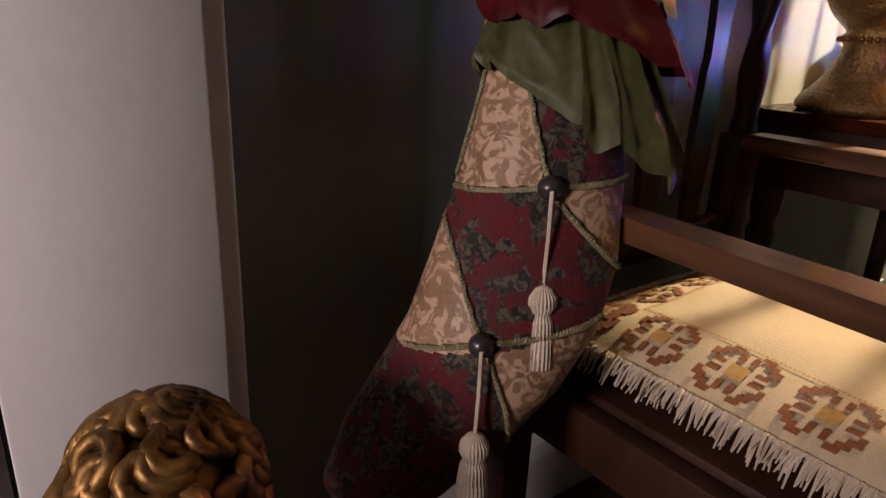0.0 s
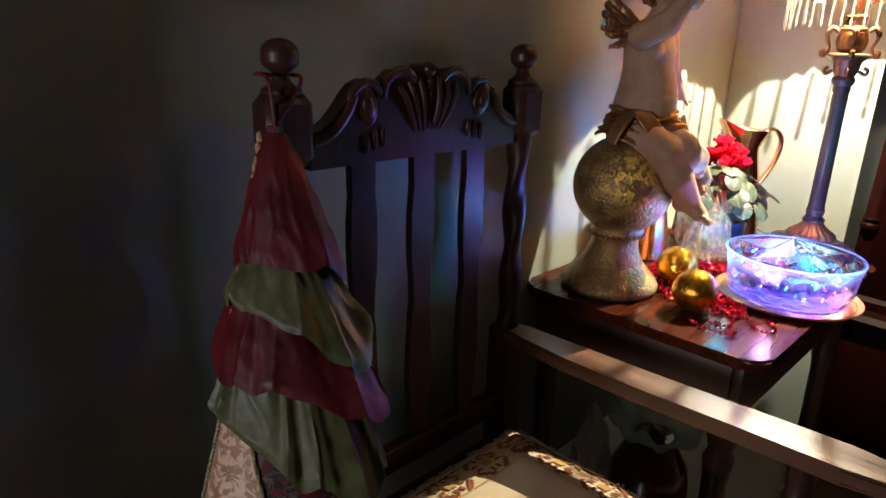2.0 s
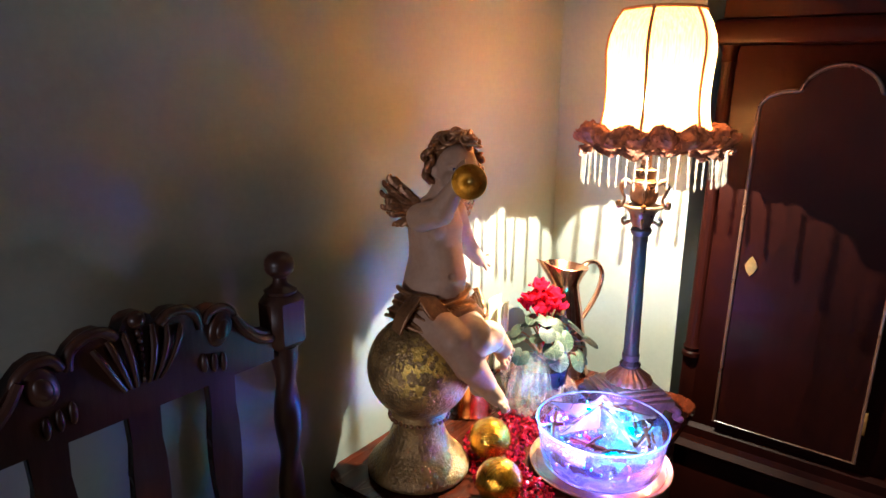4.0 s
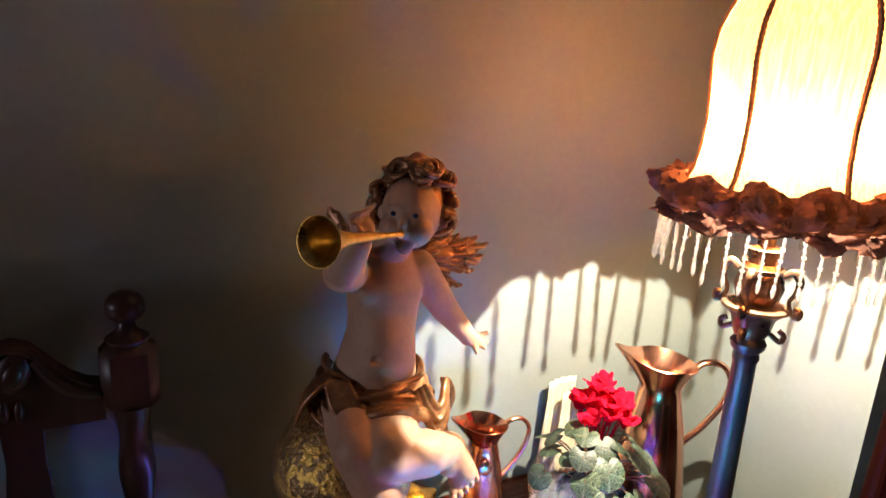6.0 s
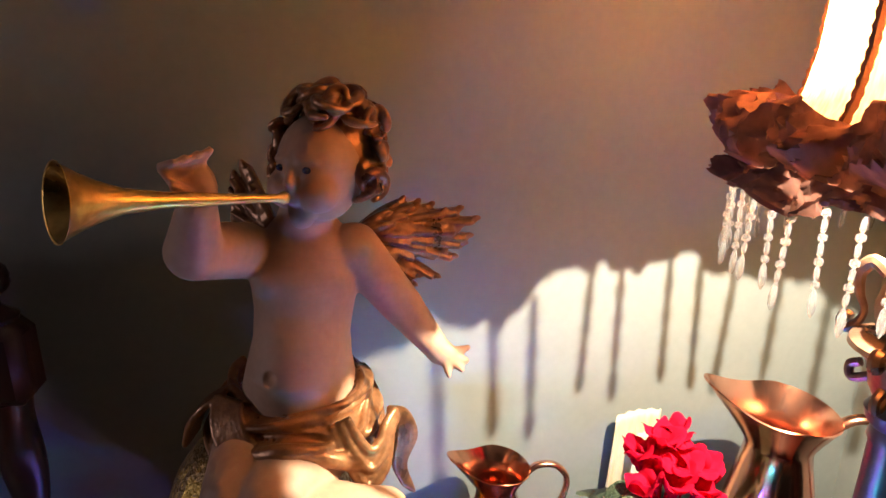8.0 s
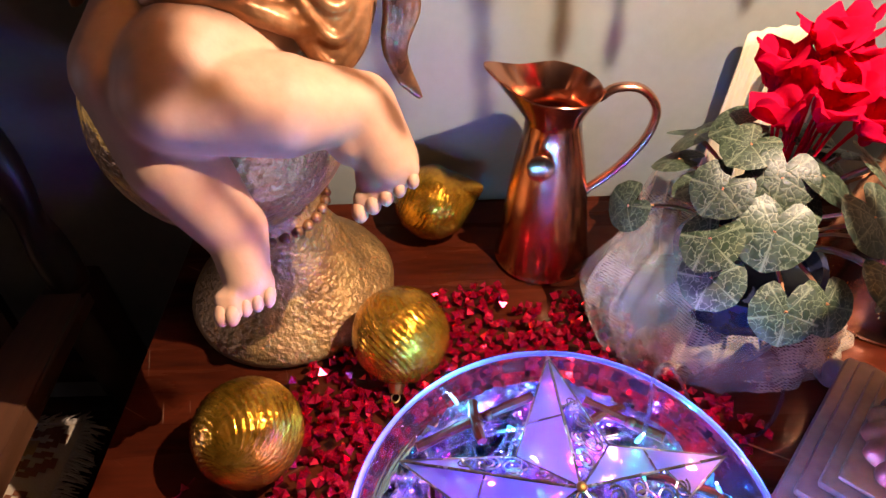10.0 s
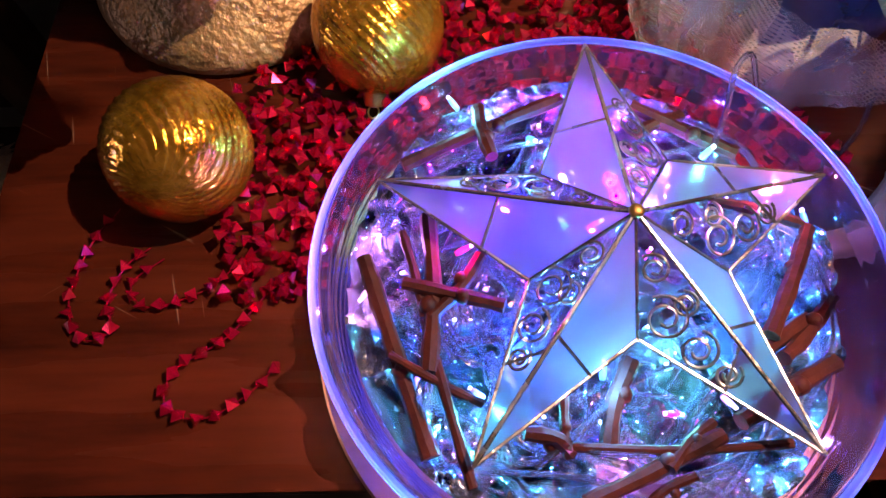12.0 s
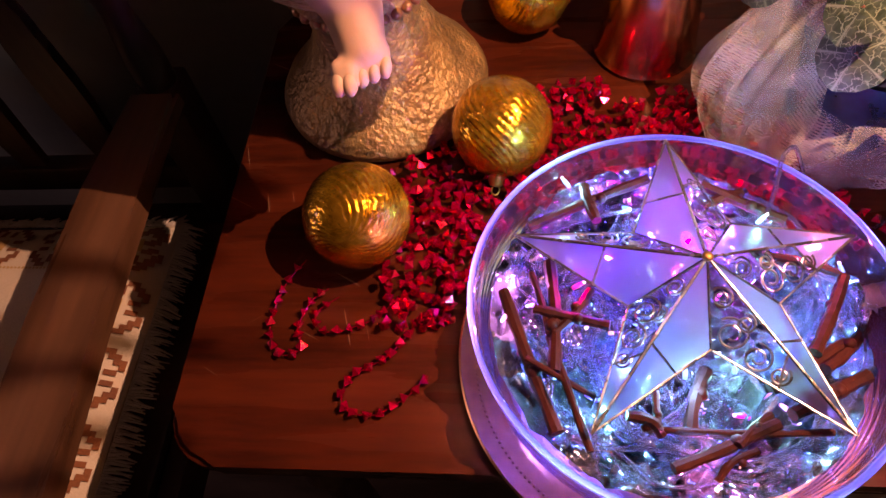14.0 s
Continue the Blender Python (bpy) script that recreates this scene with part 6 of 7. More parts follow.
# copper jugs


def jug(place, s, spout, label):
    """A flared jug with a pouring lip; spout: the lip's direction in degrees."""
    j = thing("copper_jug", place, label, "jug", "copper jugs", turn=spout)
    bm = bmesh.new()
    wall = [(0.045, 0.0), (0.0535, 0.0), (0.055, 0.004), (0.052, 0.01), (0.049, 0.04), (0.043, 0.09), (0.036, 0.135), (0.0295, 0.168), (0.0275, 0.182), (0.029, 0.188), (0.034, 0.2), (0.041, 0.214), (0.0445, 0.221)]
    inside = [(0.0435, 0.222), (0.039, 0.214), (0.032, 0.2), (0.0265, 0.186), (0.027, 0.17), (0.034, 0.13), (0.04, 0.08), (0.001, 0.07)]
    rings = lathe(bm, [(r * s, z * s) for r, z in wall + inside], 56)
    for ring in rings:
        for v in ring:
            z = v.co.z / s
            if z > 0.186:
                w = ((z - 0.186) / 0.036) ** 1.2
                a = math.atan2(v.co.y, v.co.x)
                f = max(0.0, math.cos(a)) ** 5
                v.co.x += s * 0.026 * f * w
                v.co.z += s * (0.020 * f - 0.006 * max(0, math.cos(a + math.pi))) * w
                v.co.y *= 1 - 0.12 * f * w
    part("vessel", bm, M["copper"], j, "polished copper vessel with pouring lip")
    bm = bmesh.new()
    pts = smooth_path([(-0.041 * s, 0, 0.206 * s), (-0.056 * s, 0, 0.217 * s), (-0.08 * s, 0, 0.215 * s), (-0.097 * s, 0, 0.193 * s), (-0.092 * s, 0, 0.16 * s), (-0.07 * s, 0, 0.125 * s), (-0.046 * s, 0, 0.1 * s), (-0.041 * s, 0, 0.094 * s)], 5)
    tube(bm, pts, [0.0058 * s] * len(pts), 10, 0.75)
    part("handle", bm, M["copper"], j, "curved copper strap handle")
    return j


j1 = jug((1.988, 0.757, 0.7205), 0.965, 176, "small polished copper jug with curved handle")
bm = bmesh.new()
lathe(bm, [(0.001, 0.0), (0.0125, 0.0), (0.0135, 0.0015), (0.0115, 0.003), (0.001, 0.003)], 24)
bmesh.ops.transform(bm, matrix=pose(0.012, 0.0362, 0.145, -78, 0, 0), verts=bm.verts[:])
part("medallion", bm, M["copper"], j1, "small round copper badge")
jug((2.330, 0.682, 0.7205), 1.42, 157, "tall polished copper jug behind the lamp")

# potted cyclamen in tulle
POT = Vector((2.155, 0.645, 0.7205))
cyc = thing("potted_cyclamen", POT, "potted red cyclamen with silver-veined leaves", "plant")
M["potdark"] = mat("dark_blue_glaze", (0.02, 0.025, 0.06), (0.012, 0.014, 0.03), 10, 80, 0.2, bump=0.05)
bm = bmesh.new()
lathe(bm, [(0.04, 0), (0.048, 0.002), (0.052, 0.02), (0.056, 0.045), (0.062, 0.095), (0.066, 0.098), (0.061, 0.098), (0.056, 0.085), (0.001, 0.085)], 40)
part("pot", bm, M["potdark"], cyc, "dark blue glazed pot and saucer")
# leaf with pale net of veins
lm = bpy.data.materials.new("silver_veined_leaf")
lm.use_nodes = True
nt = lm.node_tree
b = nt.nodes["Principled BSDF"]
tc, vo, ns = nt.nodes.new("ShaderNodeTexCoord"), nt.nodes.new("ShaderNodeTexVoronoi"), nt.nodes.new("ShaderNodeTexNoise")
uvm = nt.nodes.new("ShaderNodeUVMap")
vo.feature = "DISTANCE_TO_EDGE"
vo.inputs["Scale"].default_value, vo.inputs["Randomness"].default_value = 4.2, 0.9
ramp = nt.nodes.new("ShaderNodeValToRGB")
ramp.color_ramp.elements[0].position, ramp.color_ramp.elements[1].position = 0.006, 0.06
ramp.color_ramp.elements[0].color, ramp.color_ramp.elements[1].color = (0.17, 0.20, 0.12, 1), (0.013, 0.030, 0.010, 1)
wn, wa, ws = nt.nodes.new("ShaderNodeTexNoise"), nt.nodes.new("ShaderNodeVectorMath"), nt.nodes.new("ShaderNodeVectorMath")
wn.inputs["Scale"].default_value, wn.inputs["Detail"].default_value = 3.5, 2
ws.operation, wa.operation = "SCALE", "ADD"
ws.inputs["Scale"].default_value = 0.35
nt.links.new(uvm.outputs[0], wn.inputs["Vector"])
nt.links.new(wn.outputs["Color"], ws.inputs[0])
nt.links.new(uvm.outputs[0], wa.inputs[0])
nt.links.new(ws.outputs[0], wa.inputs[1])
nt.links.new(wa.outputs[0], vo.inputs["Vector"])
sx, at, sn, ab, mn = nt.nodes.new("ShaderNodeSeparateXYZ"), nt.nodes.new("ShaderNodeMath"), nt.nodes.new("ShaderNodeMath"), nt.nodes.new("ShaderNodeMath"), nt.nodes.new("ShaderNodeMath")
at.operation, sn.operation, ab.operation, mn.operation = "ARCTAN2", "SINE", "ABSOLUTE", "MINIMUM"
fr, k5, k2 = nt.nodes.new("ShaderNodeMath"), nt.nodes.new("ShaderNodeMath"), nt.nodes.new("ShaderNodeMath")
fr.operation, k5.operation, k2.operation = "SUBTRACT", "MULTIPLY", "MULTIPLY"
fr.inputs[1].default_value, k5.inputs[1].default_value, k2.inputs[1].default_value = 20.0, 2.5, 0.34
nt.links.new(uvm.outputs[0], sx.inputs[0])
nt.links.new(sx.outputs[0], fr.inputs[0])
nt.links.new(sx.outputs[1], at.inputs[0])
nt.links.new(fr.outputs[0], at.inputs[1])
nt.links.new(at.outputs[0], k5.inputs[0])
nt.links.new(k5.outputs[0], sn.inputs[0])
nt.links.new(sn.outputs[0], ab.inputs[0])
nt.links.new(ab.outputs[0], k2.inputs[0])
nt.links.new(k2.outputs[0], mn.inputs[0])
nt.links.new(vo.outputs["Distance"], mn.inputs[1])
nt.links.new(mn.outputs[0], ramp.inputs[0])
ns.inputs["Scale"].default_value = 3.0
nt.links.new(uvm.outputs[0], ns.inputs["Vector"])
oi = nt.nodes.new("ShaderNodeObjectInfo")
mix = nt.nodes.new("ShaderNodeMix")
mix.data_type = "RGBA"
r2 = nt.nodes.new("ShaderNodeValToRGB")
r2.color_ramp.elements[0].position, r2.color_ramp.elements[1].position = 0.42, 0.62
r2.color_ramp.elements[0].color, r2.color_ramp.elements[1].color = (0.0, 0.0, 0.0, 1), (0.38, 0.38, 0.38, 1)
nt.links.new(ns.outputs[0], r2.inputs[0])
nt.links.new(r2.outputs[0], mix.inputs[0])
nt.links.new(ramp.outputs[0], mix.inputs[6])
mix.inputs[7].default_value = (0.085, 0.115, 0.065, 1)
hs = nt.nodes.new("ShaderNodeHueSaturation")
mr = nt.nodes.new("ShaderNodeMapRange")
mr.inputs[3].default_value, mr.inputs[4].default_value = 0.5, 0.95
nt.links.new(oi.outputs["Random"], mr.inputs[0])
nt.links.new(mr.outputs[0], hs.inputs["Value"])
nt.links.new(mix.outputs[2], hs.inputs["Color"])
nt.links.new(hs.outputs[0], b.inputs["Base Color"])
b.inputs["Roughness"].default_value = 0.5
bp = nt.nodes.new("ShaderNodeBump")
bp.inputs["Strength"].default_value, bp.inputs["Distance"].default_value = 0.18, 0.004
nt.links.new(vo.outputs["Distance"], bp.inputs["Height"])
nt.links.new(bp.outputs[0], b.inputs["Normal"])


def leaf_mesh(seed):
    r_ = random.Random(seed)
    bm = bmesh.new()
    uv = bm.loops.layers.uv.new("UVMap")
    n, rr = 44, 7
    ph = r_.uniform(0, 6)
    c = bm.verts.new((0, 0, 0))
    rings = []
    for j in range(1, rr + 1):
        ring = []
        for k in range(n):
            a = 2 * math.pi * k / n
            r = 0.98 - 0.55 * math.exp(-((abs(a - math.pi) / 0.26) ** 2)) + 0.07 * math.exp(-(min(a, 6.2832 - a) / 0.28) ** 2) + 0.012 * math.sin(11 * a + ph)
            q = r * j / rr
            z = -0.16 * q * q + 0.022 * q * math.sin(3 * a + ph) + 0.10 * abs(math.sin(a)) * q
            ring.append(bm.verts.new((q * math.cos(a), q * math.sin(a), z)))
        rings.append(ring)
    for k in range(n):
        bm.faces.new((c, rings[0][k], rings[0][(k + 1) % n]))
        for a, b_ in zip(rings, rings[1:]):
            bm.faces.new((a[k], b_[k], b_[(k + 1) % n], a[(k + 1) % n]))
    for f in bm.faces:
        f.smooth = True
        for lp in f.loops:
            lp[uv].uv = (lp.vert.co.x + 20.0, lp.vert.co.y)
    me_ = bpy.data.meshes.new("leaf")
    bm.to_mesh(me_), bm.free()
    me_.materials.append(lm)
    return me_


LEAVES = [leaf_mesh(s) for s in (1, 2, 3, 4)]
rng = random.Random(14)
HUB = Vector((0.0, 0.0, 0.118))
# azimuth, height angle, reach, size: the show side first, then the rest of the mound
spec = [(-142, 30, 0.118, 0.030), (-112, 42, 0.105, 0.034), (-98, 14, 0.115, 0.031), (-58, 44, 0.112, 0.034), (-34, 30, 0.118, 0.032), (-170, 46, 0.118, 0.026), (-158, 68, 0.13, 0.025), (-125, 70, 0.118, 0.03), (-62, 20, 0.115, 0.031),
        (-130, 12, 0.112, 0.030), (-70, 66, 0.11, 0.031), (-82, 8, 0.105, 0.028), (-30, 12, 0.112, 0.028), (115, 30, 0.125, 0.027), (140, 40, 0.12, 0.027), (-100, 60, 0.105, 0.028), (-20, 52, 0.105, 0.028), (-150, 50, 0.112, 0.027), (172, 22, 0.12, 0.026), (165, 66, 0.125, 0.026), (-50, 10, 0.105, 0.03)]
spec += [(rng.uniform(0, 150), rng.uniform(15, 70), rng.uniform(0.08, 0.11), rng.uniform(0.024, 0.03)) for _ in range(9)]
for az, el, reach, size in spec:
    az, el = radians(az + rng.uniform(-6, 6)), radians(el + rng.uniform(-5, 5))
    d = Vector((math.cos(az) * math.cos(el), math.sin(az) * math.cos(el), math.sin(el)))
    reach += rng.uniform(-0.014, 0.006)
    p = HUB + d * reach
    nrm = (d + Vector((0.15, -0.15, 0.35)) + Vector((rng.uniform(-0.5, 0.5), rng.uniform(-0.5, 0.5), rng.uniform(-0.2, 0.3)))).normalized()
    fwd = Vector((d.x, d.y, -0.9 + 0.3 * d.z))
    fwd = (fwd - nrm * fwd.dot(nrm)).normalized()
    m_ = Matrix((fwd, nrm.cross(fwd), nrm)).transposed().to_4x4()
    ob = new("leaf", rng.choice(LEAVES))
    ob.parent = cyc
    ob.matrix_local = Matrix.Translation(p) @ m_ @ Matrix.Diagonal((size * 0.86, size * 0.88, size, 1))
    bm = bmesh.new()
    tube(bm, smooth_path([HUB * 0.9, HUB + d * reach * 0.55 + Vector((0, 0, 0.012)), p], 4), 0.0016, 5)
    part("leaf_stalk", bm, M["trim"], cyc)
# flowers: five swept-back petals each
M["petal"] = cloth_shade("red_cyclamen_petal_skin", (0.85, 0.012, 0.05), 0.42, 60.0)


def petal_mesh(seed):
    r_ = random.Random(seed)
    bm = bmesh.new()
    g = []
    tw = r_.uniform(-0.3, 0.3)
    for j in range(9):
        v = j / 8
        w = 0.0142 * math.sin(math.pi * (0.10 + 0.74 * v)) ** 0.6
        row = []
        for i in range(-3, 4):
            u = i / 3
            a = tw * v
            x, y = u * w * math.cos(a), u * w * math.sin(a)
            row.append(bm.verts.new((x, 0.005 * v + 0.010 * v * v + y - 0.003 * u * u + 0.0018 * math.sin(6 * v + 3 * u), 0.030 * v - 0.009 * u * u * v ** 3)))
        g.append(row)
    for a, b_ in zip(g, g[1:]):
        for i in range(6):
            bm.faces.new((a[i], a[i + 1], b_[i + 1], b_[i]))
    for f in bm.faces:
        f.smooth = True
    me_ = bpy.data.meshes.new("petal")
    bm.to_mesh(me_), bm.free()
    me_.materials.append(M["petal"])
    return me_


PET = [petal_mesh(s) for s in range(4)]
for k in range(15):
    c = Vector((0.024 + 0.046 * math.cos(2.4 * k) * math.sqrt((k + 0.5) / 15), 0.022 + 0.044 * math.sin(2.4 * k) * math.sqrt((k + 0.5) / 15), 0.242 + 0.035 * (1 - k / 15) + rng.uniform(-0.022, 0.012)))
    bm = bmesh.new()
    tube(bm, smooth_path([HUB, HUB.lerp(c, 0.55) + Vector((0, 0, 0.02)), c + Vector((0, 0, 0.004)), c + Vector((0.004, -0.004, -0.006))], 4), 0.0014, 5)
    blob(bm, c + Vector((0.002, -0.003, -0.006)), (0.005, 0.005, 0.006), u=8, v=6)
    fl = part("flower_stalk", bm, M["petal"], cyc, "red bloom on its stalk")
    tilt = Matrix.Translation(c) @ Euler((rng.uniform(-0.35, 0.35), rng.uniform(-0.35, 0.35), rng.uniform(0, 6))).to_matrix().to_4x4()
    for p in range(5):
        ob = new("petal", rng.choice(PET))
        ob.parent = fl
        ob.matrix_local = tilt @ pose(0, 0, 0, 0, 0, 72 * p + rng.uniform(-15, 15)) @ pose(0, 0.003, -0.004, rng.uniform(-24, 8), rng.uniform(-20, 20), 0)

# tulle round the pot
tm = bpy.data.materials.new("sparkling_tulle")
tm.use_nodes = True
nt = tm.node_tree
nt.nodes.remove(nt.nodes["Principled BSDF"])
di, tr, tl, mx1, mx2 = nt.nodes.new("ShaderNodeBsdfDiffuse"), nt.nodes.new("ShaderNodeBsdfTransparent"), nt.nodes.new("ShaderNodeBsdfTranslucent"), nt.nodes.new("ShaderNodeMixShader"), nt.nodes.new("ShaderNodeMixShader")
tc, n1, br = nt.nodes.new("ShaderNodeTexCoord"), nt.nodes.new("ShaderNodeTexNoise"), nt.nodes.new("ShaderNodeMapRange")
n1.inputs["Scale"].default_value, n1.inputs["Detail"].default_value = 26, 2
br.inputs[1].default_value, br.inputs[2].default_value, br.inputs[3].default_value, br.inputs[4].default_value = 0.35, 0.7, 0.15, 0.5
nt.links.new(tc.outputs["Object"], n1.inputs["Vector"])
nt.links.new(n1.outputs[0], br.inputs[0])
di.inputs[0].default_value, tl.inputs[0].default_value = (0.86, 0.73, 0.54, 1), (0.86, 0.73, 0.54, 1)
nt.links.new(di.outputs[0], mx1.inputs[1])
nt.links.new(tl.outputs[0], mx1.inputs[2])
w1, w2, mxx, mul = nt.nodes.new("ShaderNodeTexWave"), nt.nodes.new("ShaderNodeTexWave"), nt.nodes.new("ShaderNodeMath"), nt.nodes.new("ShaderNodeMath")
w1.bands_direction, w2.bands_direction = "DIAGONAL", "Z"
mxx.operation, mul.operation = "MAXIMUM", "MULTIPLY"
for w_ in (w1, w2):
    w_.inputs["Scale"].default_value, w_.inputs["Distortion"].default_value, w_.inputs["Detail"].default_value = 150, 0.6, 1
    nt.links.new(tc.outputs["Object"], w_.inputs["Vector"])
nt.links.new(w1.outputs["Fac"], mxx.inputs[0])
nt.links.new(w2.outputs["Fac"], mxx.inputs[1])
nt.links.new(mxx.outputs[0], mul.inputs[0])
nt.links.new(br.outputs[0], mul.inputs[1])
soft_ = nt.nodes.new("ShaderNodeMapRange")
soft_.inputs[3].default_value, soft_.inputs[4].default_value = 0.55, 1.0
nt.links.new(mxx.outputs[0], soft_.inputs[0])
nt.links.new(soft_.outputs[0], mul.inputs[0])
nt.links.new(mul.outputs[0], mx2.inputs[0])
nt.links.new(tr.outputs[0], mx2.inputs[1])
nt.links.new(mx1.outputs[0], mx2.inputs[2])
nt.links.new(mx2.outputs[0], nt.nodes["Material Output"].inputs[0])
tulle = thing("tulle_wrap", POT, "pale sparkling tulle gathered round the flower pot", "fabric")


def tulle_sheet(a0, a1, z0, z1, r0, r1, amp, seed, bulge, n=130, m=30):
    r_ = random.Random(seed)
    ph = [r_.uniform(0, 6.28) for _ in range(5)]
    bm = bmesh.new()
    g = []
    for j in range(m + 1):
        v = j / m
        row = []
        for i in range(n + 1):
            t = i / n
            a = radians(a0 + (a1 - a0) * t)
            fold = math.sin(13 * a + ph[0] + 2 * v) + 0.6 * math.sin(23 * a + ph[1] - 3 * v) + 0.35 * math.sin(41 * a + ph[2] + 5 * v)
            ends = min(1, 6 * t, 6 * (1 - t))
            r = r0 + (r1 - r0) * v + amp * fold * (0.4 + 0.6 * math.sin(math.pi * v)) + bulge * ends * math.sin(math.pi * (0.12 + 0.88 * v))
            z = z0 + (z1 - z0) * (0.45 + 0.55 * ends) * v * (0.85 + 0.15 * math.sin(3 * a + ph[3])) + 0.004 * math.sin(9 * a + ph[4]) * v
            row.append(bm.verts.new((r * math.cos(a), r * math.sin(a) * (0.74 if math.sin(a) < 0 else 1.0), max(0.002, z))))
        g.append(row)
    for a, b_ in zip(g, g[1:]):
        for i in range(n):
            bm.faces.new((a[i], a[i + 1], b_[i + 1], b_[i]))
    return part("tulle_layer", bm, tm, tulle, "thin folded tulle layer")


tulle_sheet(-170, 5, 0.003, 0.060, 0.088, 0.080, 0.003, 1, 0.022)
tulle_sheet(-158, 25, 0.002, 0.034, 0.100, 0.084, 0.003, 2, 0.024)
tulle_sheet(158, 232, 0.003, 0.165, 0.114, 0.092, 0.005, 3, 0.036)
tulle_sheet(148, 222, 0.004, 0.195, 0.102, 0.086, 0.005, 6, 0.030)
tulle_sheet(80, 165, 0.010, 0.150, 0.092, 0.100, 0.005, 4, 0.012)
bm = bmesh.new()
rng = random.Random(4)
for k in range(260):
    a, z = radians(rng.uniform(-210, 25)), rng.uniform(0.005, 0.08)
    r = 0.092 + 0.25 * z + rng.uniform(0.002, 0.012)
    c = Vector((r * math.cos(a), r * math.sin(a) * 0.76, z))
    s = 0.0008
    q = [bm.verts.new(c + Vector((rng.uniform(-s, s), rng.uniform(-s, s), rng.uniform(-s, s) * 2))) for _ in range(3)]
    bm.faces.new(q)
tagged(part("glitter", bm, M["gold"], tulle, "tiny gold glitter flecks", smooth=False), kind="stuff")


# cream ribbon folded upright against the wall
M["ribbon"] = mat("cream_ribbon_cloth", (0.66, 0.58, 0.40), (0.52, 0.44, 0.28), 14, 180, 0.7, bump=0.4, stretch=(1, 1, 0.1))
ribbon = thing("folded_ribbon", (2.21, 0.836, 0.7205), "cream ribbon folded upright against the wall behind the flowers", "ribbon")
for dx, dy, h, w in ((0.0, 0.0, 0.215, 0.035), (0.022, -0.014, 0.19, 0.03)):
    bm = bmesh.new()
    g = [[bm.verts.new((dx + w * (2 * i / 16 - 1) + 0.012 * (v_ / 14), dy + 0.008 * math.sin(math.pi * i / 16) + 0.0025 * math.sin(5 * i / 3 + v_ * 0.4), h * v_ / 14 + 0.006 * (i / 16) * (v_ / 14))) for i in range(17)] for v_ in range(15)]
    for a, b_ in zip(g, g[1:]):
        for i in range(16):
            bm.faces.new((a[i], a[i + 1], b_[i + 1], b_[i]))
    ob = part("ribbon_fold", bm, M["ribbon"], ribbon)
    ob.modifiers.new("thick", "SOLIDIFY").thickness = 0.0015

# red bead garland heaped on the table
gar = thing("bead_garland", (1.8, 0.5, 0.7205), "heaped garland of faceted red foil beads", "garland")
G0 = Vector((1.8, 0.5, 0.7205))


def octa(bm, c, r, rot):
    vs = [bm.verts.new(c + rot @ Vector(p) * r) for p in ((1, 0, 0), (-0.5, 0.866, 0), (-0.5, -0.866, 0), (0, 0, 1.05), (0, 0, -1.05))]
    for i in range(3):
        j = (i + 1) % 3
        bm.faces.new((vs[i], vs[j], vs[3]))
        bm.faces.new((vs[j], vs[i], vs[4]))


bm = bmesh.new()
octa(bm, Vector((0, 0, 0)), 0.0052, Matrix())
bead = bpy.data.meshes.new("bead")
bmesh.ops.recalc_face_normals(bm, faces=bm.faces[:])
bm.to_mesh(bead), bm.free()
bead.materials.append(M["redbead"])
rng = random.Random(9)
LOOPS = (((1.665, 0.492), (1.65, 0.464), (1.645, 0.425), (1.659, 0.402), (1.675, 0.408), (1.669, 0.426), (1.676, 0.45), (1.69, 0.463)),
         ((1.70, 0.455), (1.682, 0.438), (1.695, 0.422), (1.73, 0.433), (1.748, 0.45), (1.770, 0.468)),
         ((1.79, 0.455), (1.766, 0.426), (1.746, 0.401), (1.721, 0.385), (1.714, 0.371), (1.718, 0.358), (1.733, 0.353), (1.747, 0.356), (1.766, 0.369), (1.778, 0.383)))
for loop in LOOPS:
    path_ = smooth_path([(x, y, 0.0052) for x, y in loop], 12)
    acc, strung = 0.0, []
    for a, b in zip(path_, path_[1:]):
        acc += (b - a).length
        if acc > 0.0098:
            acc = 0.0
            strung.append(b)
    bm = bmesh.new()
    tube(bm, [p - Vector((G0.x, G0.y, 0.001)) for p in path_], 0.0006, 4)
    part("thread", bm, M["redbead"], gar, "thin red thread")
    for p in strung:
        ob = new("bead", bead)
        ob.parent = gar
        ob.matrix_local = Matrix.Translation((p.x - G0.x, p.y - G0.y, p.z)) @ Euler((rng.uniform(0, 6), rng.uniform(0, 6), rng.uniform(0, 6))).to_matrix().to_4x4()
bm = bmesh.new()
count = 0
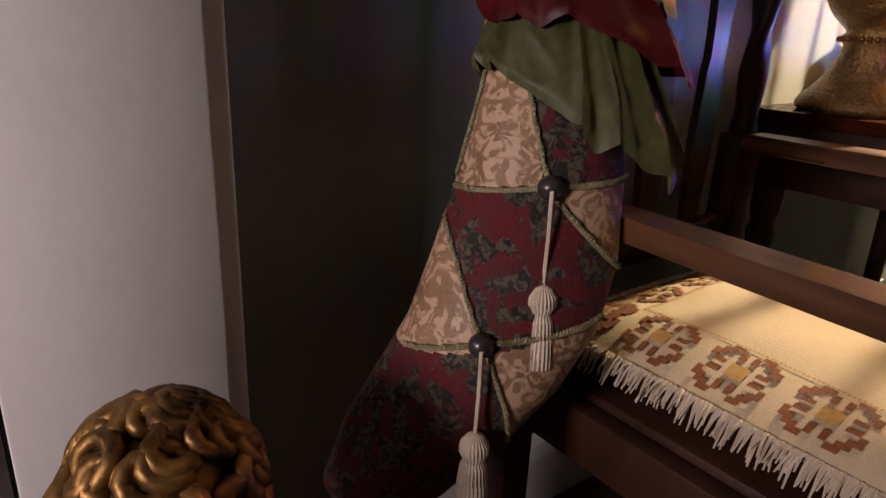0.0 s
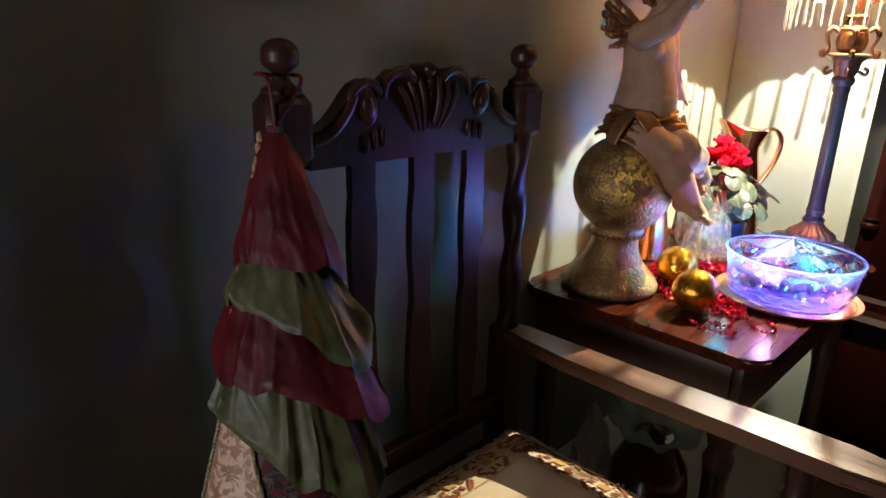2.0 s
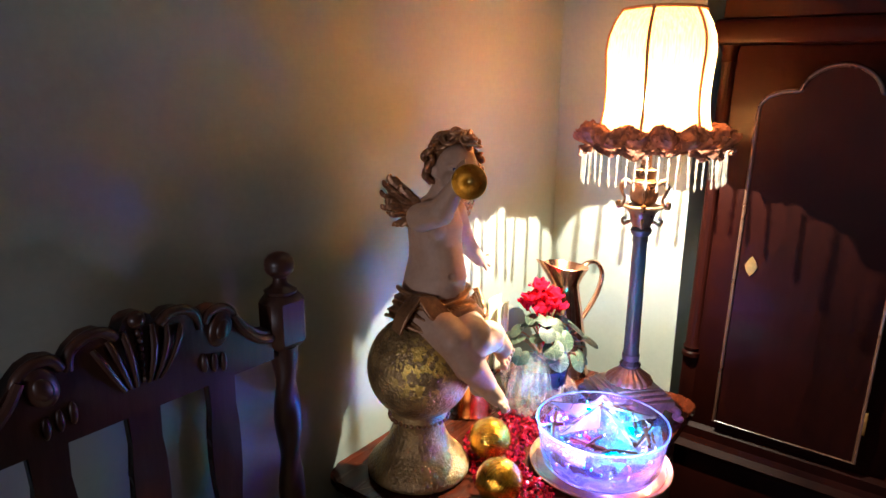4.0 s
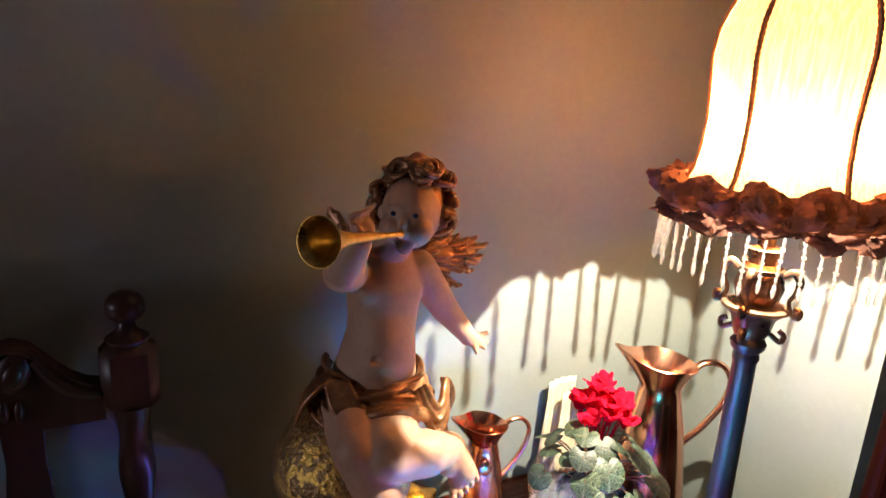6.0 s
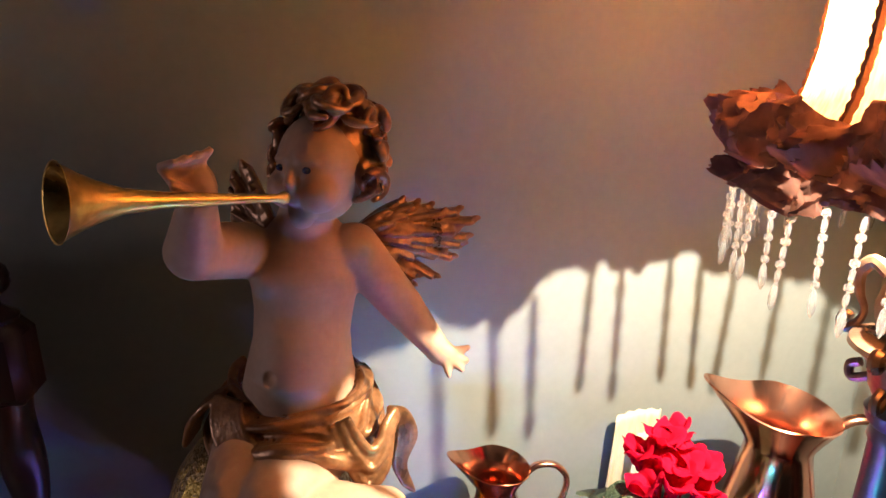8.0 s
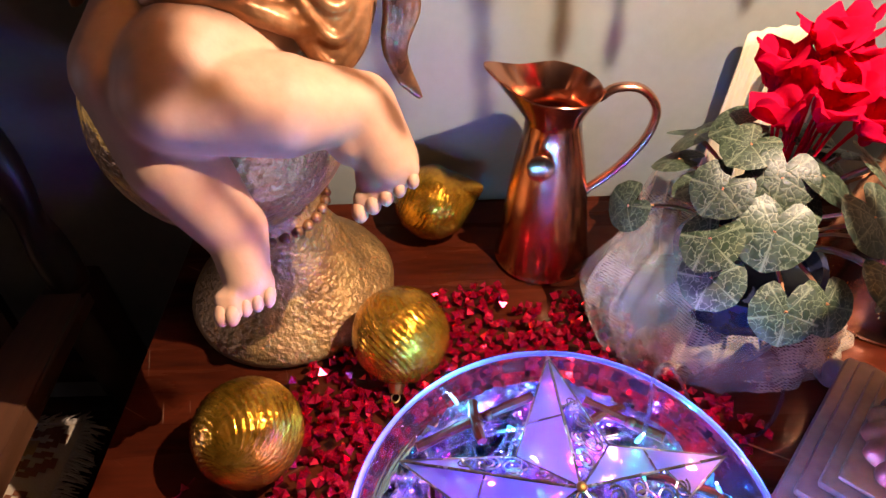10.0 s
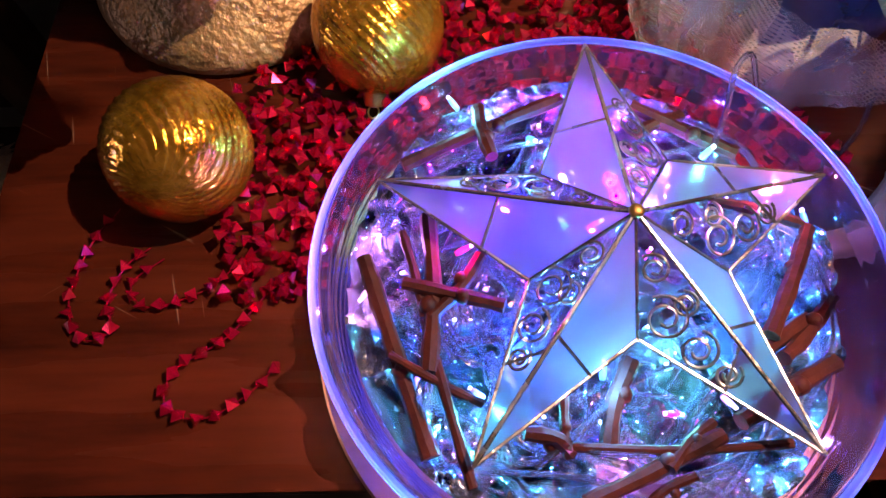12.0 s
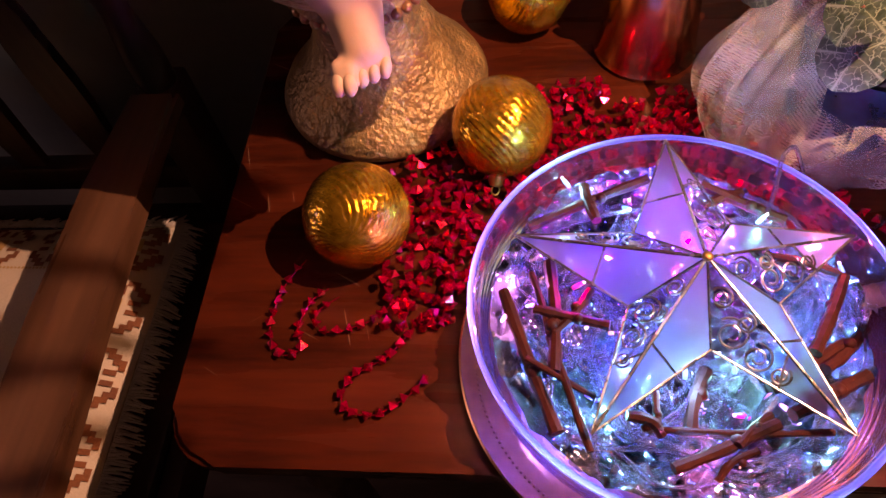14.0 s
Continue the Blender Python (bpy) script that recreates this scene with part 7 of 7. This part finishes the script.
while count < 1150:
    a, r = radians(rng.uniform(28, 222)), rng.uniform(0.158, 0.30)
    x, y = BOWL.x + r * math.cos(a), BOWL.y + r * math.sin(a)
    if math.hypot(x - STAT.x, y - STAT.y) < 0.113 or math.hypot(x - 1.717, y - 0.51) < 0.03 or math.hypot(x - 1.838, y - 0.607) < 0.03 or y > 0.74 or y < 0.425 or x < 1.735 or math.hypot(x - 1.982, y - 0.737) < 0.058 or math.hypot(x - POT.x, y - POT.y) < 0.092:
        continue
    if a > radians(185) and r > 0.22 or (a < radians(60) and r > 0.235):
        continue
    if x > 2.13 and y > 0.5 and rng.random() < 0.5:
        continue
    lift = rng.choice((0.0045, 0.0045, 0.011, 0.016)) * (1 if a > radians(80) else 0.8)
    octa(bm, Vector((x - G0.x, y - G0.y, lift)), rng.uniform(0.0048, 0.0056), Euler((rng.uniform(0, 6), rng.uniform(0, 6), rng.uniform(0, 6))).to_matrix())
    count += 1
tagged(part("bead_heap", bm, M["redbead"], gar, "dense heap of red foil beads", smooth=False), kind="stuff")

# bare branch with red bauble by the mantel
branch = thing("bare_branch", (0.2, 0.62, 1.30), "bare brown branch leaning out from the mantel shelf", "branch")
B0 = Vector((0.2, 0.62, 1.30))


def limb(pts, r0, r1, name="limb"):
    bm = bmesh.new()
    p_ = smooth_path([Vector(p) - B0 for p in pts], 8)
    n = len(p_)
    rg = random.Random(len(pts) * 7 + int(r0 * 10000))
    tube(bm, [p + Vector((rg.uniform(-1, 1), rg.uniform(-1, 1), rg.uniform(-1, 1))) * 0.0008 for p in p_], [(r0 + (r1 - r0) * k / n) * (1 + 0.22 * (k % 9 == 4)) for k in range(n)], 8)
    for k in range(3, n - 1, 6):
        q_ = p_[k]
        tube(bm, [q_, q_ + Vector((rg.uniform(0, 0.006), rg.uniform(-0.004, 0.004), rg.choice((-1, 1)) * 0.006))], [0.0026, 0.0012], 5)
    return part(name, bm, M["twig"], branch)


limb([(0.2, 0.62, 1.302), (0.35, 0.56, 1.40), (0.52, 0.49, 1.47), (0.66, 0.452, 1.468), (0.72, 0.45, 1.455), (0.775, 0.452, 1.436), (0.82, 0.462, 1.428), (0.862, 0.478, 1.430)], 0.009, 0.003)
limb([(0.35, 0.56, 1.40), (0.5, 0.53, 1.50), (0.68, 0.50, 1.52), (0.80, 0.50, 1.522)], 0.006, 0.0025)
limb([(0.45, 0.52, 1.445), (0.56, 0.45, 1.485), (0.64, 0.40, 1.48), (0.675, 0.38, 1.474)], 0.005, 0.0022)
RB = Vector((0.664, 0.384, 1.395))
rb = thing("red_bauble", RB, "shiny red bauble with gold cap hanging from the branch", "bauble")
bm = bmesh.new()
blob(bm, (0, 0, 0), 0.034, u=48, v=32)
part("globe", bm, M["redglass"], rb)
bm = bmesh.new()
lathe(bm, [(0.0075, 0.032), (0.0085, 0.034), (0.008, 0.044), (0.007, 0.0455), (0.001, 0.0465)], 24, (0, 0, 0), lambda a, z: 1 + 0.05 * math.cos(10 * a))
tube(bm, [(0.004 * math.cos(t), 0, 0.049 + 0.004 * math.sin(t)) for t in [0.5 * k for k in range(13)]], 0.0007, 5, closed=True)
part("cap", bm, M["gold"], rb, "crimped gold cap")
bm = bmesh.new()
tube(bm, [(0, 0, 0.052), (0.002, -0.001, 0.066), (0, -0.002, 0.079)], 0.0022, 6)
part("ribbon", bm, M["velvet_red"], rb, "short dark red ribbon")

# gilded curly-headed figure by the hearth
GF = Vector((0.415, 0.585, -0.018))
rng = random.Random(31)
gc = Collect()
bm = bmesh.new()
lathe(bm, [(0.07, 0.018), (0.075, 0.03), (0.06, 0.04), (0.045, 0.08), (0.05, 0.2), (0.065, 0.28), (0.062, 0.34), (0.035, 0.41), (0.03, 0.44), (0.045, 0.47), (0.058, 0.51), (0.055, 0.55), (0.03, 0.59), (0.001, 0.60)], 32)
gc.add(bm, 0)
bm = bmesh.new()
for k in range(130):
    a, e = rng.uniform(0, 6.28), math.asin(rng.uniform(-0.5, 1))
    n = Vector((math.cos(a) * math.cos(e), math.sin(a) * math.cos(e), math.sin(e)))
    c = Vector((0, 0, 0.525)) + Vector((n.x * 0.062, n.y * 0.062, n.z * 0.074))
    t1 = n.orthogonal().normalized()
    t2 = n.cross(t1)
    r0, sg = rng.uniform(0.011, 0.018), rng.choice((-1, 1))
    tube(bm, [c + r0 * (1 - 0.6 * j / 14) * (math.cos(sg * 8 * j / 14 + a) * t1 + math.sin(sg * 8 * j / 14 + a) * t2) + n * 0.007 * math.sin(j * 0.3) for j in range(15)], [0.0085 - 0.004 * j / 14 for j in range(15)], 8)
gc.add(bm, 0)
for f in gc.bm.faces:
    f.smooth = True
me = bpy.data.meshes.new("gilded_figure")
gc.bm.to_mesh(me), gc.bm.free()
M["brightgilt"] = mat("worn_bright_gilding", (0.34, 0.18, 0.055), (0.06, 0.03, 0.012), 22, 110, 0.48, 0.1, metal=0.8, bump=0.3)
me.materials.append(M["brightgilt"])
gfig = new("gilded_figure", me)
gfig.location = GF
tagged(gfig, "gilded statue with tightly curled hair beside the chimneypiece", "statue")

# glassware stored under the table
under = thing("cranberry_vase", (1.93, 0.64, 0.0), "cranberry glass vase with pale frilled rim under the table", "vase")
bm = bmesh.new()
lathe(bm, [(0.05, 0.0), (0.075, 0.01), (0.1, 0.06), (0.105, 0.12), (0.095, 0.18), (0.07, 0.225), (0.055, 0.25), (0.06, 0.262)], 48)
M["cranberry"] = mat("cranberry_glass", (0.13, 0.012, 0.01), (0.07, 0.006, 0.006), 8, 60, 0.08, 0.03, bump=0.05, coat=0.6)
part("body", bm, M["cranberry"], under, "dark red glass body")
bm = bmesh.new()
rings = lathe(bm, [(0.06, 0.255), (0.08, 0.27), (0.105, 0.285), (0.12, 0.305), (0.122, 0.318), (0.118, 0.316), (0.1, 0.295), (0.07, 0.275), (0.05, 0.262)], 72, cap=False)
for ring in rings:
    for v in ring:
        a, r = math.atan2(v.co.y, v.co.x), math.hypot(v.co.x, v.co.y)
        v.co.z += 0.3 * max(0, r - 0.06) * math.sin(8 * a)
M["frost"] = glass("pale_frosted_glass", (0.78, 0.88, 0.8), 0.18, 1.25, 0.3)
part("frilled_rim", bm, M["frost"], under, "pale green frilled glass rim")
cloth = thing("folded_cloth", (1.84, 0.775, 0.0), "pale crumpled paper parcel against the wall under the table", "parcel")
bm = bmesh.new()
bmesh.ops.create_grid(bm, x_segments=18, y_segments=18, size=1)
for v in bm.verts:
    x, y = v.co.x, v.co.y
    z = 0.33 - 0.1 * abs(x) - 0.26 * y * y + 0.03 * noise.noise(Vector((4 * x, 4 * y, 2)))
    v.co = Vector((0.075 * x + 0.02 * noise.noise(Vector((3 * x, 3 * y, 5))), 0.045 * y + 0.012 * noise.noise(Vector((3 * x, 3 * y, 9))), max(0.001, z)))
M["paper"] = mat("pale_crumpled_paper", (0.62, 0.58, 0.52), (0.5, 0.46, 0.4), 10, 80, 0.8, bump=0.3)
ob = part("wrapping", bm, M["paper"], cloth)
ob.modifiers.new("thick", "SOLIDIFY").thickness = 0.003
